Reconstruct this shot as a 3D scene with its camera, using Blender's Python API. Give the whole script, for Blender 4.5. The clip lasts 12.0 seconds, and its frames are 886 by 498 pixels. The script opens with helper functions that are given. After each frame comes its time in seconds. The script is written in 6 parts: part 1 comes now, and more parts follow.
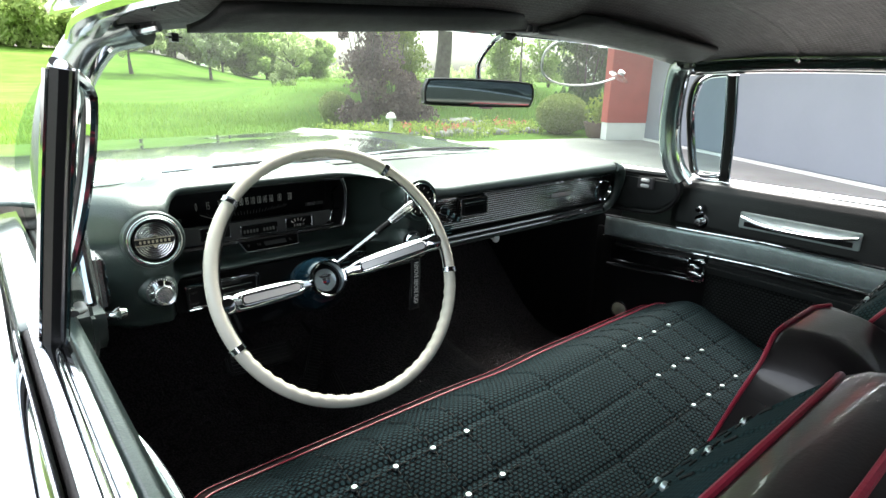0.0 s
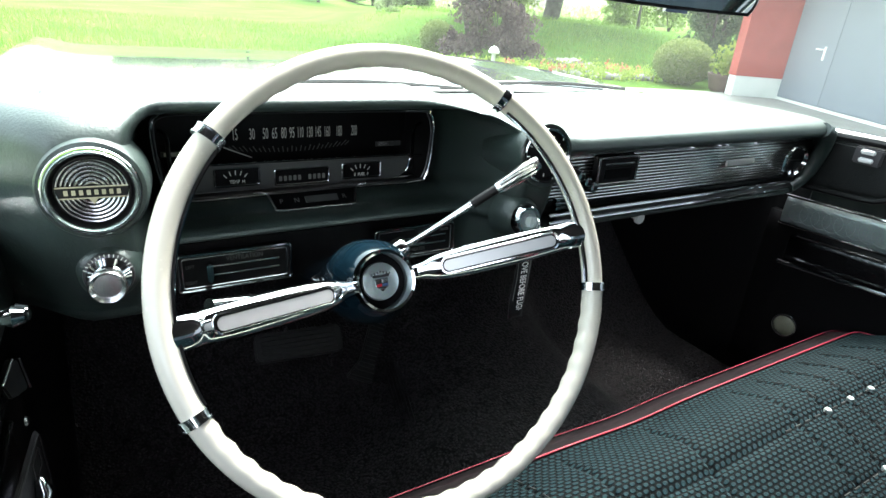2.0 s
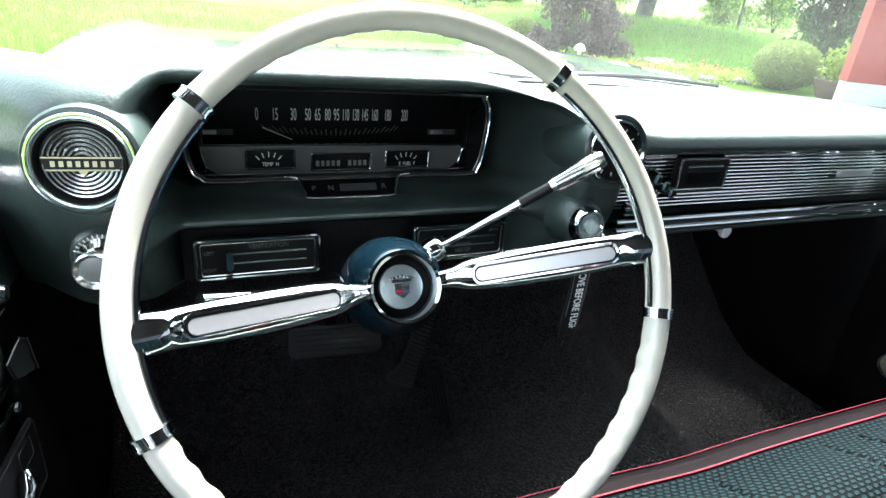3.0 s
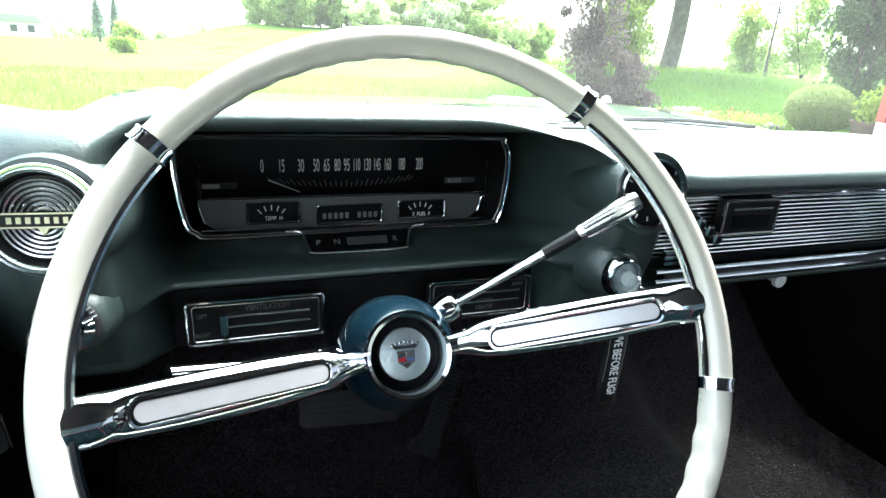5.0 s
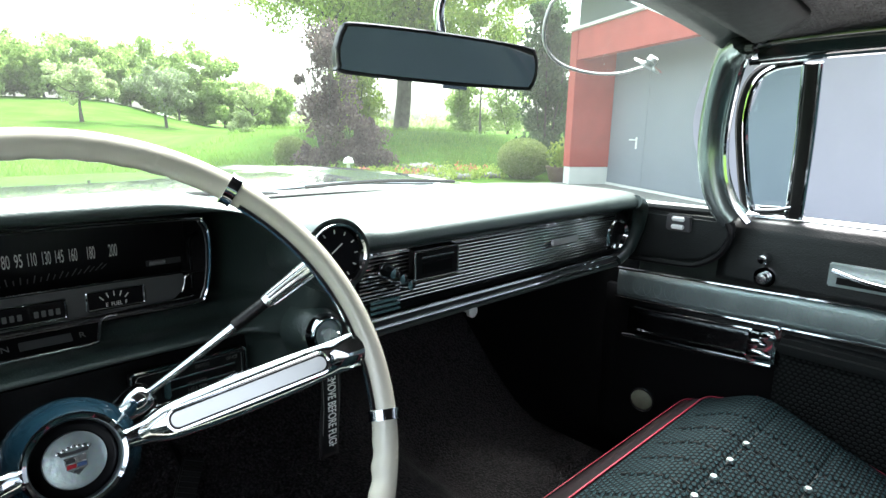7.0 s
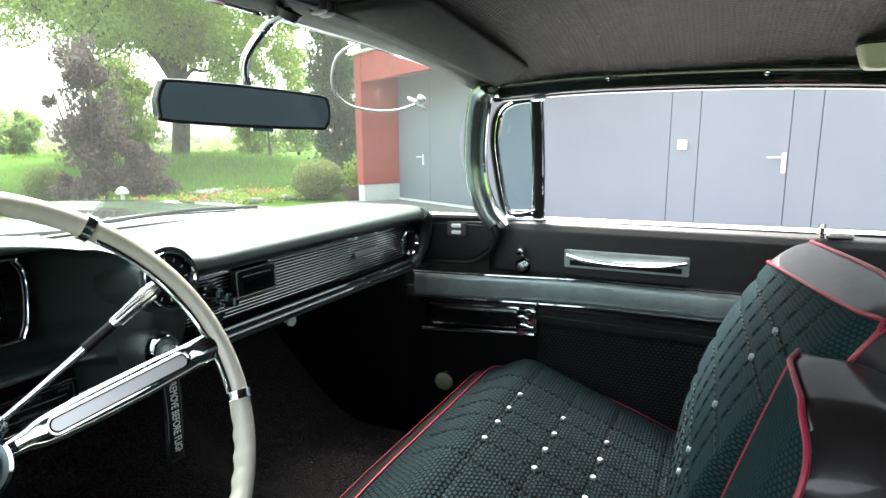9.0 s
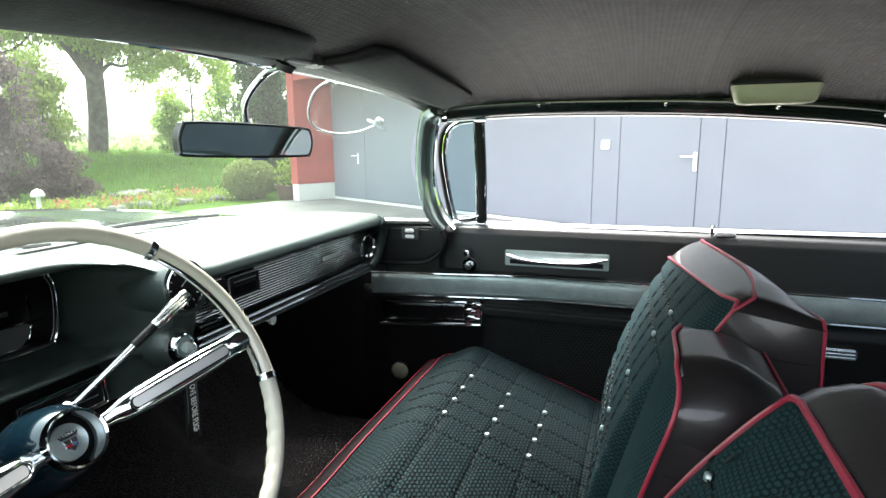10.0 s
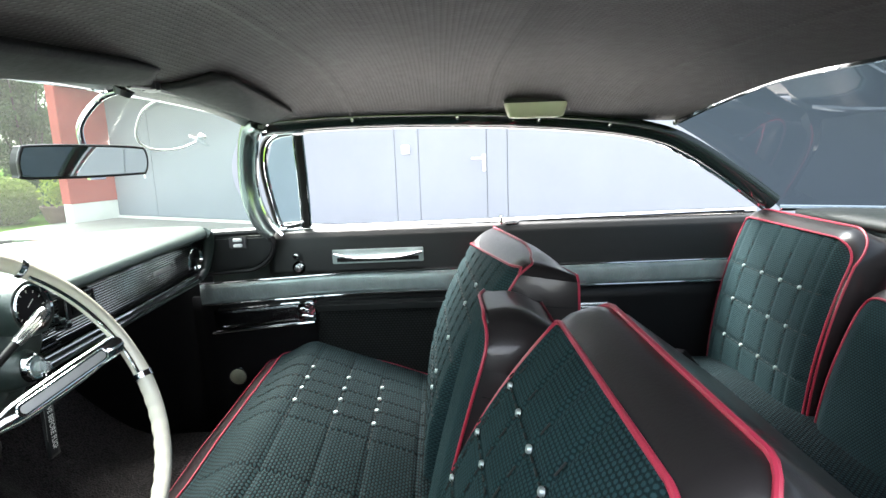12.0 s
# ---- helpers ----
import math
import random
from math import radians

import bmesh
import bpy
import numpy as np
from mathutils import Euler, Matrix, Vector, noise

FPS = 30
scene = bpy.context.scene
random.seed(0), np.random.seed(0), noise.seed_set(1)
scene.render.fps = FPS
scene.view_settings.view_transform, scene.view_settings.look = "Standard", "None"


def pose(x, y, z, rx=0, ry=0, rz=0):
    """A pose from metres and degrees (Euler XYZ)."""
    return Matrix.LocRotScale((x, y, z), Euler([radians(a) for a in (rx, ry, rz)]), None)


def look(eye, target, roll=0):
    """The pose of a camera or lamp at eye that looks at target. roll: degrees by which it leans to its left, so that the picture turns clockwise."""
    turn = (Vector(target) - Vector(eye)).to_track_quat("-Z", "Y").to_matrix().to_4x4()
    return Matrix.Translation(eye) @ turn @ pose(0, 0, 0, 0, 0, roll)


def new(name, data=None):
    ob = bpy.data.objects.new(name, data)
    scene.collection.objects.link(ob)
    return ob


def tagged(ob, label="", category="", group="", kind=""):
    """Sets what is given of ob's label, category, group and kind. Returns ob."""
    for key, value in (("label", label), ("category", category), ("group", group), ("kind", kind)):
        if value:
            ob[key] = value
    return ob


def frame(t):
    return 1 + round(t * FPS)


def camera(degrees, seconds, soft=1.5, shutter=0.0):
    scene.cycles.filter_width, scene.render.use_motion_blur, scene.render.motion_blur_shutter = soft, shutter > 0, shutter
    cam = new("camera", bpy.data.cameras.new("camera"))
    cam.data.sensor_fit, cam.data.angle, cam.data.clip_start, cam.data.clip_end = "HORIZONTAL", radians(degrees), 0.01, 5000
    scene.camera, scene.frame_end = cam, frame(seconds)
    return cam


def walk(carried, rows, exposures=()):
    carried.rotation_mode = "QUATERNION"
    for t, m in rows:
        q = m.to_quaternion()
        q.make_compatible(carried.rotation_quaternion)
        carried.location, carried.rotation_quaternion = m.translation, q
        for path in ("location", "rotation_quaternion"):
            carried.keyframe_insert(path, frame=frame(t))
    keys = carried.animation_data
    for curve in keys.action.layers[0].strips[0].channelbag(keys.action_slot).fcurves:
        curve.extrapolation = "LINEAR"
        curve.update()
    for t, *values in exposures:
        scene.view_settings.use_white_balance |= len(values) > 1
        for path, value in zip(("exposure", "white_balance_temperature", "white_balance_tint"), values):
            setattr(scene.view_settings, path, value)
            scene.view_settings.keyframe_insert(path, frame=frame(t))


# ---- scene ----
cam = camera(75.8, 12.0)
PATH = [
    (0, (-0.808, -0.778, 1.257), (0.427, 0.683, 0.672), 1.3),
    (0.5, (-0.77, -0.678, 1.24), (0.417, 0.8, 0.605), 2.0),
    (1, (-0.714, -0.582, 1.229), (0.425, 0.917, 0.552), 2.8),
    (1.5, (-0.645, -0.504, 1.199), (0.412, 1.026, 0.463), 3.5),
    (2, (-0.601, -0.439, 1.184), (0.364, 1.125, 0.393), 4.8),
    (2.5, (-0.565, -0.404, 1.169), (0.28, 1.217, 0.359), 5.7),
    (3, (-0.532, -0.383, 1.158), (0.207, 1.284, 0.336), 5.6),
    (5, (-0.493, -0.332, 1.136), (0.155, 1.442, 0.481), 3.0),
    (5.5, (-0.487, -0.342, 1.143), (0.273, 1.41, 0.549), 1.5),
    (6, (-0.475, -0.351, 1.153), (0.471, 1.327, 0.614), 2.2),
    (6.5, (-0.46, -0.373, 1.161), (0.712, 1.175, 0.681), 2.2),
    (7, (-0.455, -0.402, 1.156), (0.902, 1.004, 0.731), 1.3),
    (7.5, (-0.458, -0.43, 1.155), (1.045, 0.831, 0.765), 0.6),
    (9.5, (-0.666, -0.501, 1.197), (1.152, 0.25, 0.836), -0.5),
    (10, (-0.756, -0.51, 1.22), (1.1, 0.139, 0.851), -0.5),
    (10.5, (-0.818, -0.515, 1.221), (1.074, 0.021, 0.854), -0.6),
    (11, (-0.873, -0.495, 1.222), (1.052, -0.096, 0.855), -1.2),
    (11.5, (-0.917, -0.473, 1.223), (1.036, -0.241, 0.857), -1.8),
    (12, (-0.935, -0.499, 1.232), (1.032, -0.5, 0.868), -2.1),
]
EXPOSURE = [(0.0, 3.1, 6500, 10), (1.5, 3.45, 6400, 10), (3.0, 4.0, 6100, 10), (5.0, 4.1, 6050, 10), (6.0, 3.85, 6050, 10), (7.5, 3.27, 6350, 10), (9.5, 3.37, 6500, 10), (12.0, 3.84, 6500, 10)]
walk(cam, [(t, look(eye, target, roll)) for t, eye, target, roll in PATH], EXPOSURE)
# ---- light ----
SUN_EL, SUN_AZ = radians(58), radians(48)
world = bpy.data.worlds.new("sky")
scene.world = world
world.use_nodes = True
wn = world.node_tree
sky = wn.nodes.new("ShaderNodeTexSky")
sky.sky_type, sky.sun_disc, sky.sun_elevation, sky.sun_rotation = "NISHITA", False, SUN_EL, SUN_AZ
sky.air_density, sky.dust_density, sky.ozone_density = 1.3, 6.0, 0.6
haze = wn.nodes.new("ShaderNodeHueSaturation")
haze.inputs["Saturation"].default_value = 0.35
wn.links.new(sky.outputs[0], haze.inputs["Color"])
wn.links.new(haze.outputs[0], wn.nodes["Background"].inputs[0])
wn.nodes["Background"].inputs[1].default_value = 0.15
sun_data = bpy.data.lights.new("sun", "SUN")
sun_data.energy, sun_data.angle, sun_data.color = 1.2, radians(25), (1.0, 0.96, 0.9)
sun = new("sun", sun_data)
sun.matrix_world = look((0, 0, 0), (-math.sin(SUN_AZ) * math.cos(SUN_EL), -math.cos(SUN_AZ) * math.cos(SUN_EL), -math.sin(SUN_EL)))


# ---- materials ----
def material(name, base, rough=0.5, metal=0.0, vary=0.12, scale=8.0, bump=0.0, bump_scale=200.0, second=None, coat=0.0, sheen=0.0, ior=1.45):
    """A principled surface with variation at two scales and fine relief."""
    m = bpy.data.materials.new(name)
    m.use_nodes = True
    nt = m.node_tree
    p = nt.nodes["Principled BSDF"]
    p.inputs["Roughness"].default_value, p.inputs["Metallic"].default_value, p.inputs["IOR"].default_value = rough, metal, ior
    p.inputs["Coat Weight"].default_value, p.inputs["Sheen Weight"].default_value = coat, sheen
    co = nt.nodes.new("ShaderNodeTexCoord")
    big, fine = nt.nodes.new("ShaderNodeTexNoise"), nt.nodes.new("ShaderNodeTexNoise")
    big.inputs["Scale"].default_value, big.inputs["Detail"].default_value = scale, 5
    fine.inputs["Scale"].default_value, fine.inputs["Detail"].default_value = scale * 14, 3
    mix, tone = nt.nodes.new("ShaderNodeMix"), nt.nodes.new("ShaderNodeMix")
    mix.data_type = tone.data_type = "RGBA"
    lo = second or tuple(c * (1 - vary) for c in base)
    mix.inputs[6].default_value, mix.inputs[7].default_value = (*lo, 1), (*(min(1, c * (1 + vary * 0.6)) for c in base), 1)
    tone.blend_type = "MULTIPLY"
    tone.inputs[0].default_value = min(1.0, vary * 1.5)
    ramp = nt.nodes.new("ShaderNodeMapRange")
    ramp.inputs[1].default_value, ramp.inputs[2].default_value = 0.3, 0.7
    for n in (big, fine):
        nt.links.new(co.outputs["Object"], n.inputs["Vector"])
    nt.links.new(big.outputs["Fac"], ramp.inputs[0])
    nt.links.new(ramp.outputs[0], mix.inputs[0])
    nt.links.new(mix.outputs[2], tone.inputs[6])
    nt.links.new(fine.outputs["Color"], tone.inputs[7])
    nt.links.new(tone.outputs[2] if vary > 0.06 else mix.outputs[2], p.inputs["Base Color"])
    rr = nt.nodes.new("ShaderNodeMapRange")
    rr.inputs[3].default_value, rr.inputs[4].default_value = max(0.02, rough * 0.85), min(1, rough * 1.15)
    nt.links.new(fine.outputs["Fac"], rr.inputs[0])
    nt.links.new(rr.outputs[0], p.inputs["Roughness"])
    if bump:
        grain, b = nt.nodes.new("ShaderNodeTexNoise"), nt.nodes.new("ShaderNodeBump")
        grain.inputs["Scale"].default_value, grain.inputs["Detail"].default_value = bump_scale, 4
        b.inputs["Strength"].default_value, b.inputs["Distance"].default_value = bump, 0.004
        nt.links.new(co.outputs["Object"], grain.inputs["Vector"])
        nt.links.new(grain.outputs["Fac"], b.inputs["Height"])
        nt.links.new(b.outputs[0], p.inputs["Normal"])
    return m


def dotted(m, size, light, depth=0.5, axes=(0, 1), fill=0.36, metal=False):
    """Adds a staggered lattice of small dots (weave or perforation) to a material: their colour and relief."""
    nt = m.node_tree
    p = nt.nodes["Principled BSDF"]
    co = nt.nodes.new("ShaderNodeTexCoord")
    sep = nt.nodes.new("ShaderNodeSeparateXYZ")
    nt.links.new(co.outputs["Object"], sep.inputs[0])

    def op(kind, a, b=None):
        n = nt.nodes.new("ShaderNodeMath")
        n.operation = kind
        for k, v in enumerate((a, b)):
            if v is None:
                continue
            if isinstance(v, (int, float)):
                n.inputs[k].default_value = v
            else:
                nt.links.new(v, n.inputs[k])
        return n.outputs[0]

    u, v = op("DIVIDE", sep.outputs[axes[0]], size[0]), op("DIVIDE", sep.outputs[axes[1]], size[1])
    shift = op("MULTIPLY", op("MODULO", op("FLOOR", v), 2.0), 0.5)
    du = op("ABSOLUTE", op("SUBTRACT", op("FRACT", op("ADD", op("ADD", u, shift), 1000.0)), 0.5))
    dv = op("ABSOLUTE", op("SUBTRACT", op("FRACT", op("ADD", v, 1000.0)), 0.5))
    far = op("SQRT", op("ADD", op("MULTIPLY", du, du), op("MULTIPLY", dv, dv)))
    dot = nt.nodes.new("ShaderNodeMapRange")
    dot.inputs[1].default_value, dot.inputs[2].default_value, dot.inputs[3].default_value, dot.inputs[4].default_value = fill - 0.1, fill + 0.06, 1.0, 0.0
    nt.links.new(far, dot.inputs[0])
    mix = nt.nodes.new("ShaderNodeMix")
    mix.data_type = "RGBA"
    source = p.inputs["Base Color"].links[0].from_socket
    nt.links.new(dot.outputs[0], mix.inputs[0])
    nt.links.new(source, mix.inputs[6])
    mix.inputs[7].default_value = (*light, 1)
    nt.links.new(mix.outputs[2], p.inputs["Base Color"])
    b = nt.nodes.new("ShaderNodeBump")
    b.inputs["Strength"].default_value, b.inputs["Distance"].default_value = abs(depth), 0.002
    b.invert = depth < 0
    nt.links.new(dot.outputs[0], b.inputs["Height"])
    if p.inputs["Normal"].links:
        nt.links.new(p.inputs["Normal"].links[0].from_socket, b.inputs["Normal"])
    nt.links.new(b.outputs[0], p.inputs["Normal"])
    return m


def glass_material(name, tint=(0.9, 0.97, 0.94), gloss=1.0, dust_veil=0.0):
    m = bpy.data.materials.new(name)
    m.use_nodes = True
    nt = m.node_tree
    out = nt.nodes["Material Output"]
    nt.nodes.remove(nt.nodes["Principled BSDF"])
    clear, shine, mix, fres = (nt.nodes.new("ShaderNode" + k) for k in ("BsdfTransparent", "BsdfGlossy", "MixShader", "LayerWeight"))
    power, ramp = nt.nodes.new("ShaderNodeMath"), nt.nodes.new("ShaderNodeMapRange")
    power.operation = "POWER"
    power.inputs[1].default_value = 5.0
    ramp.inputs[3].default_value, ramp.inputs[4].default_value = 0.04, 1.0
    clear.inputs[0].default_value = (*tint, 1)
    shine.inputs["Roughness"].default_value = 0.01
    shine.inputs["Color"].default_value = (gloss, gloss, gloss, 1)
    fres.inputs[0].default_value = 0.5
    nt.links.new(fres.outputs["Facing"], power.inputs[0])
    nt.links.new(power.outputs[0], ramp.inputs[0])
    nt.links.new(ramp.outputs[0], mix.inputs[0])
    nt.links.new(clear.outputs[0], mix.inputs[1])
    nt.links.new(shine.outputs[0], mix.inputs[2])
    nt.links.new(mix.outputs[0], out.inputs[0])
    # pale film: dust, and veiling glare painted over the view
    if dust_veil:
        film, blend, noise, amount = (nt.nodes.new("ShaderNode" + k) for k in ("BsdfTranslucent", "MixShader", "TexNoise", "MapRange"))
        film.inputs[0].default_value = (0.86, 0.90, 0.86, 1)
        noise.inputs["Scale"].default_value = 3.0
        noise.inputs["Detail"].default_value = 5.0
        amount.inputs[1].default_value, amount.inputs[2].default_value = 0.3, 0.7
        amount.inputs[3].default_value, amount.inputs[4].default_value = dust_veil * 0.75, dust_veil * 1.25
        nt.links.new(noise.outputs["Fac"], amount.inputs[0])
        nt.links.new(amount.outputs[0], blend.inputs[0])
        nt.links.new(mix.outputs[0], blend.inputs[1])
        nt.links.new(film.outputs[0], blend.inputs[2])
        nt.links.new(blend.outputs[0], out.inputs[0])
    return m


VINYL = material("black_green_vinyl", (0.009, 0.013, 0.0125), 0.42, vary=0.15, scale=5, bump=0.25, bump_scale=420)
DASH = material("dash_leather", (0.026, 0.039, 0.0355), 0.34, vary=0.12, scale=5, bump=0.14, bump_scale=380, ior=1.58)
VISOR = material("visor_vinyl", (0.011, 0.013, 0.013), 0.62, vary=0.15, scale=6, bump=0.2, bump_scale=380, ior=1.3)
DOOR_VINYL = material("door_vinyl", (0.006, 0.0075, 0.0075), 0.44, vary=0.12, scale=6, bump=0.22, bump_scale=380, ior=1.38)
PAD = material("door_pad_leather", (0.038, 0.058, 0.053), 0.38, vary=0.12, scale=6, bump=0.2, bump_scale=330)
SEAT_LEATHER = material("seat_leather", (0.014, 0.0125, 0.013), 0.31, vary=0.055, scale=7, coat=0.35, bump=0.06, bump_scale=260)
# shade in the weave gaps is coloured in, deeper in the cushion's copy
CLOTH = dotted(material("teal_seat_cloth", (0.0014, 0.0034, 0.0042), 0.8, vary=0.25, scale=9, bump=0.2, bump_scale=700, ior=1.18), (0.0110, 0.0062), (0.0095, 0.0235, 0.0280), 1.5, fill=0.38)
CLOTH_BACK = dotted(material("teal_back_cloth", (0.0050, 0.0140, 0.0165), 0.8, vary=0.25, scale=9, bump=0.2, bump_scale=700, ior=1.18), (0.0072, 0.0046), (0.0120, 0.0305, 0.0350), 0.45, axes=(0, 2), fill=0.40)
THREAD = material("dark_thread", (0.004, 0.006, 0.006), 0.8)
PIPING = material("red_piping", (0.31, 0.026, 0.052), 0.36, vary=0.1, scale=20, bump=0.1)
CHROME = material("chrome", (0.62, 0.64, 0.66), 0.06, 1.0, vary=0.02, scale=12)
SATIN = material("satin_aluminium", (0.66, 0.67, 0.67), 0.25, 1.0, vary=0.03, scale=30)
SPOKE_INSET = material("spoke_inset_metal", (0.46, 0.47, 0.47), 0.34, 0.55, vary=0.03, scale=30)
RIB_METAL = material("ribbed_bright_metal", (0.80, 0.81, 0.81), 0.16, 1.0, vary=0.05, scale=30)
RAIL_PAINT = material("dark_green_gloss_paint", (0.016, 0.024, 0.023), 0.10, vary=0.1, scale=12, coat=0.6)
DARK_METAL = material("dark_metal", (0.10, 0.10, 0.105), 0.3, 0.8, vary=0.1, scale=12)
HAMMERED = material("hammered_metal", (0.18, 0.19, 0.20), 0.2, 1.0, vary=0.15, scale=30, bump=0.35, bump_scale=150)
STEEL_STRIP = material("engraved_metal", (0.44, 0.52, 0.51), 0.42, 0.75, vary=0.18, scale=20, bump=0.15, bump_scale=160)
WHITE_RIM = material("ivory_plastic", (0.54, 0.53, 0.45), 0.26, vary=0.05, scale=9, coat=0.3)
BLUE_PAINT = material("teal_metallic_paint", (0.004, 0.015, 0.024), 0.16, 0.5, vary=0.08, scale=15, coat=0.8)
BLACK = material("black_plastic", (0.0045, 0.0045, 0.005), 0.38, vary=0.1, scale=15, bump=0.1, ior=1.33)
BLACK_GLOSS = material("dial_black", (0.004, 0.004, 0.0045), 0.3, vary=0.05, scale=15, ior=1.22)
DIAL_GREY = material("grey_dial_panel", (0.060, 0.064, 0.064), 0.4, 0.2, vary=0.06, scale=30)
GILT = material("pale_gilt_metal", (0.50, 0.46, 0.34), 0.3, 0.7, vary=0.05, scale=30)
BRIGHT = material("bright_trim", (0.80, 0.81, 0.80), 0.35, 0.45, vary=0.03, scale=30)
PRINT = material("pale_print", (0.72, 0.73, 0.68), 0.5, vary=0.03)
PRINT_DIM = material("dim_print", (0.11, 0.115, 0.11), 0.5, vary=0.03)
CRIMSON = material("crimson_enamel", (0.35, 0.02, 0.03), 0.25, vary=0.05)
BLUE_ENAMEL = material("blue_enamel", (0.06, 0.10, 0.2), 0.25, vary=0.05)
CARPET = material("charcoal_carpet", (0.0272, 0.0231, 0.0252), 0.95, vary=0.9, scale=16, bump=1.0, bump_scale=210)


def pile(m, size, dark, light):
    """Gives a material small uneven loops of pile: light on top, shade between put into the colour."""
    nt = m.node_tree
    p = nt.nodes["Principled BSDF"]
    co, cell, ramp, mix, b = (nt.nodes.new("ShaderNode" + k) for k in ("TexCoord", "TexVoronoi", "MapRange", "Mix", "Bump"))
    cell.inputs["Scale"].default_value = 1 / size
    nt.links.new(co.outputs["Object"], cell.inputs["Vector"])
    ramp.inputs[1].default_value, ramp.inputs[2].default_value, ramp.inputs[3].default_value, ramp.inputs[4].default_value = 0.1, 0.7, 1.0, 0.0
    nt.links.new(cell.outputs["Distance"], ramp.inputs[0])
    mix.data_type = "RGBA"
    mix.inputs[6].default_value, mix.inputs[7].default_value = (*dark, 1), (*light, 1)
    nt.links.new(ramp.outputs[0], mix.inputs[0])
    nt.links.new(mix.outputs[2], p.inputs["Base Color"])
    b.inputs["Strength"].default_value, b.inputs["Distance"].default_value = 1.0, 0.004
    nt.links.new(ramp.outputs[0], b.inputs["Height"])
    nt.links.new(b.outputs[0], p.inputs["Normal"])
    return m


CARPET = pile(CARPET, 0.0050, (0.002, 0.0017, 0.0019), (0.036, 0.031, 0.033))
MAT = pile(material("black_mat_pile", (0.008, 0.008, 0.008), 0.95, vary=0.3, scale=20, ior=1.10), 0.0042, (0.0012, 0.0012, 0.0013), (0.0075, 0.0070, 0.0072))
PEDAL_RUBBER = material("pedal_rubber", (0.0050, 0.0050, 0.0050), 0.42, vary=0.15, scale=30, bump=0.1, ior=1.36)
RUBBER = material("black_rubber", (0.010, 0.010, 0.010), 0.55, vary=0.15, scale=20, bump=0.1)
HEADLINER = dotted(material("perforated_headliner", (0.030, 0.0275, 0.028), 0.62, vary=0.12, scale=3, bump=0.1, bump_scale=300), (0.0098, 0.0085), (0.054, 0.049, 0.050), 0.9, fill=0.26)
MESH_CLOTH = dotted(material("black_basket_weave", (0.0030, 0.0034, 0.0034), 0.7, vary=0.15, scale=8, ior=1.3), (0.0100, 0.0074), (0.020, 0.022, 0.022), 0.9, axes=(1, 2))
VENT_CAP = material("dull_vent_cap", (0.26, 0.25, 0.18), 0.45, vary=0.2, scale=40, bump=0.2)
LENS = material("ivory_lens", (0.62, 0.62, 0.46), 0.4, vary=0.04, scale=20)
PILLAR = material("polished_pillar", (0.30, 0.35, 0.34), 0.22, 0.9, vary=0.08, scale=14)
PAINT = material("grey_green_paint", (0.085, 0.112, 0.106), 0.16, 0.4, vary=0.03, scale=4, coat=1.0)
GLASS = glass_material("window_glass", (0.58, 0.72, 0.71))
REAR_GLASS = glass_material("rear_glass", (0.15, 0.185, 0.205), 0.6)
SCREEN_GLASS = glass_material("windscreen_glass", (0.68, 0.80, 0.74), 0.02, dust_veil=0.012)
MIRROR = material("mirror_silver", (0.58, 0.64, 0.58), 0.02, 1.0, vary=0.0)
WALL_BLUE = material("blue_grey_garage_paint", (0.205, 0.222, 0.255), 0.6, vary=0.05, scale=1.2, bump=0.05, bump_scale=60)
WALL_RED = material("red_render", (0.42, 0.085, 0.07), 0.75, vary=0.1, scale=2.5, bump=0.25, bump_scale=90)
WALL_WHITE = material("white_render", (0.72, 0.71, 0.68), 0.8, vary=0.08, scale=3, bump=0.2, bump_scale=80)
PAVING = material("grey_paving", (0.30, 0.29, 0.275), 0.85, vary=0.15, scale=1.3, bump=0.3, bump_scale=60)
GRASS = material("meadow_grass", (0.092, 0.168, 0.030), 0.9, vary=0.35, scale=0.35, second=(0.058, 0.118, 0.015), bump=0.6, bump_scale=25, ior=1.08)
BARK = material("tree_bark", (0.13, 0.115, 0.095), 0.9, vary=0.4, scale=5, bump=0.8, bump_scale=18)
TERRACOTTA = material("brown_pot", (0.13, 0.085, 0.07), 0.7, vary=0.15, scale=9, bump=0.2)
STONE = material("grey_stone", (0.32, 0.30, 0.28), 0.9, vary=0.3, scale=5, bump=0.6, bump_scale=30)
WHITE = material("white_plastic", (0.78, 0.78, 0.76), 0.4, vary=0.04)
SILICONE = glass_material("clear_silicone", (0.86, 0.9, 0.9), 1.0)


def leaf_material(name, a, b):
    m = material(name, a, 0.55, vary=0.3, scale=1.5, second=b)
    nt = m.node_tree
    p = nt.nodes["Principled BSDF"]
    geo, mix = nt.nodes.new("ShaderNodeNewGeometry"), nt.nodes.new("ShaderNodeMix")
    mix.data_type = "RGBA"
    mix.inputs[6].default_value, mix.inputs[7].default_value = (*a, 1), (*b, 1)
    nt.links.new(geo.outputs["Random Per Island"], mix.inputs[0])
    nt.links.new(mix.outputs[2], p.inputs["Base Color"])
    glow, blend = nt.nodes.new("ShaderNodeBsdfTranslucent"), nt.nodes.new("ShaderNodeMixShader")
    nt.links.new(mix.outputs[2], glow.inputs[0])
    blend.inputs[0].default_value = 0.55
    nt.links.new(p.outputs[0], blend.inputs[1])
    nt.links.new(glow.outputs[0], blend.inputs[2])
    nt.links.new(blend.outputs[0], nt.nodes["Material Output"].inputs[0])
    return m


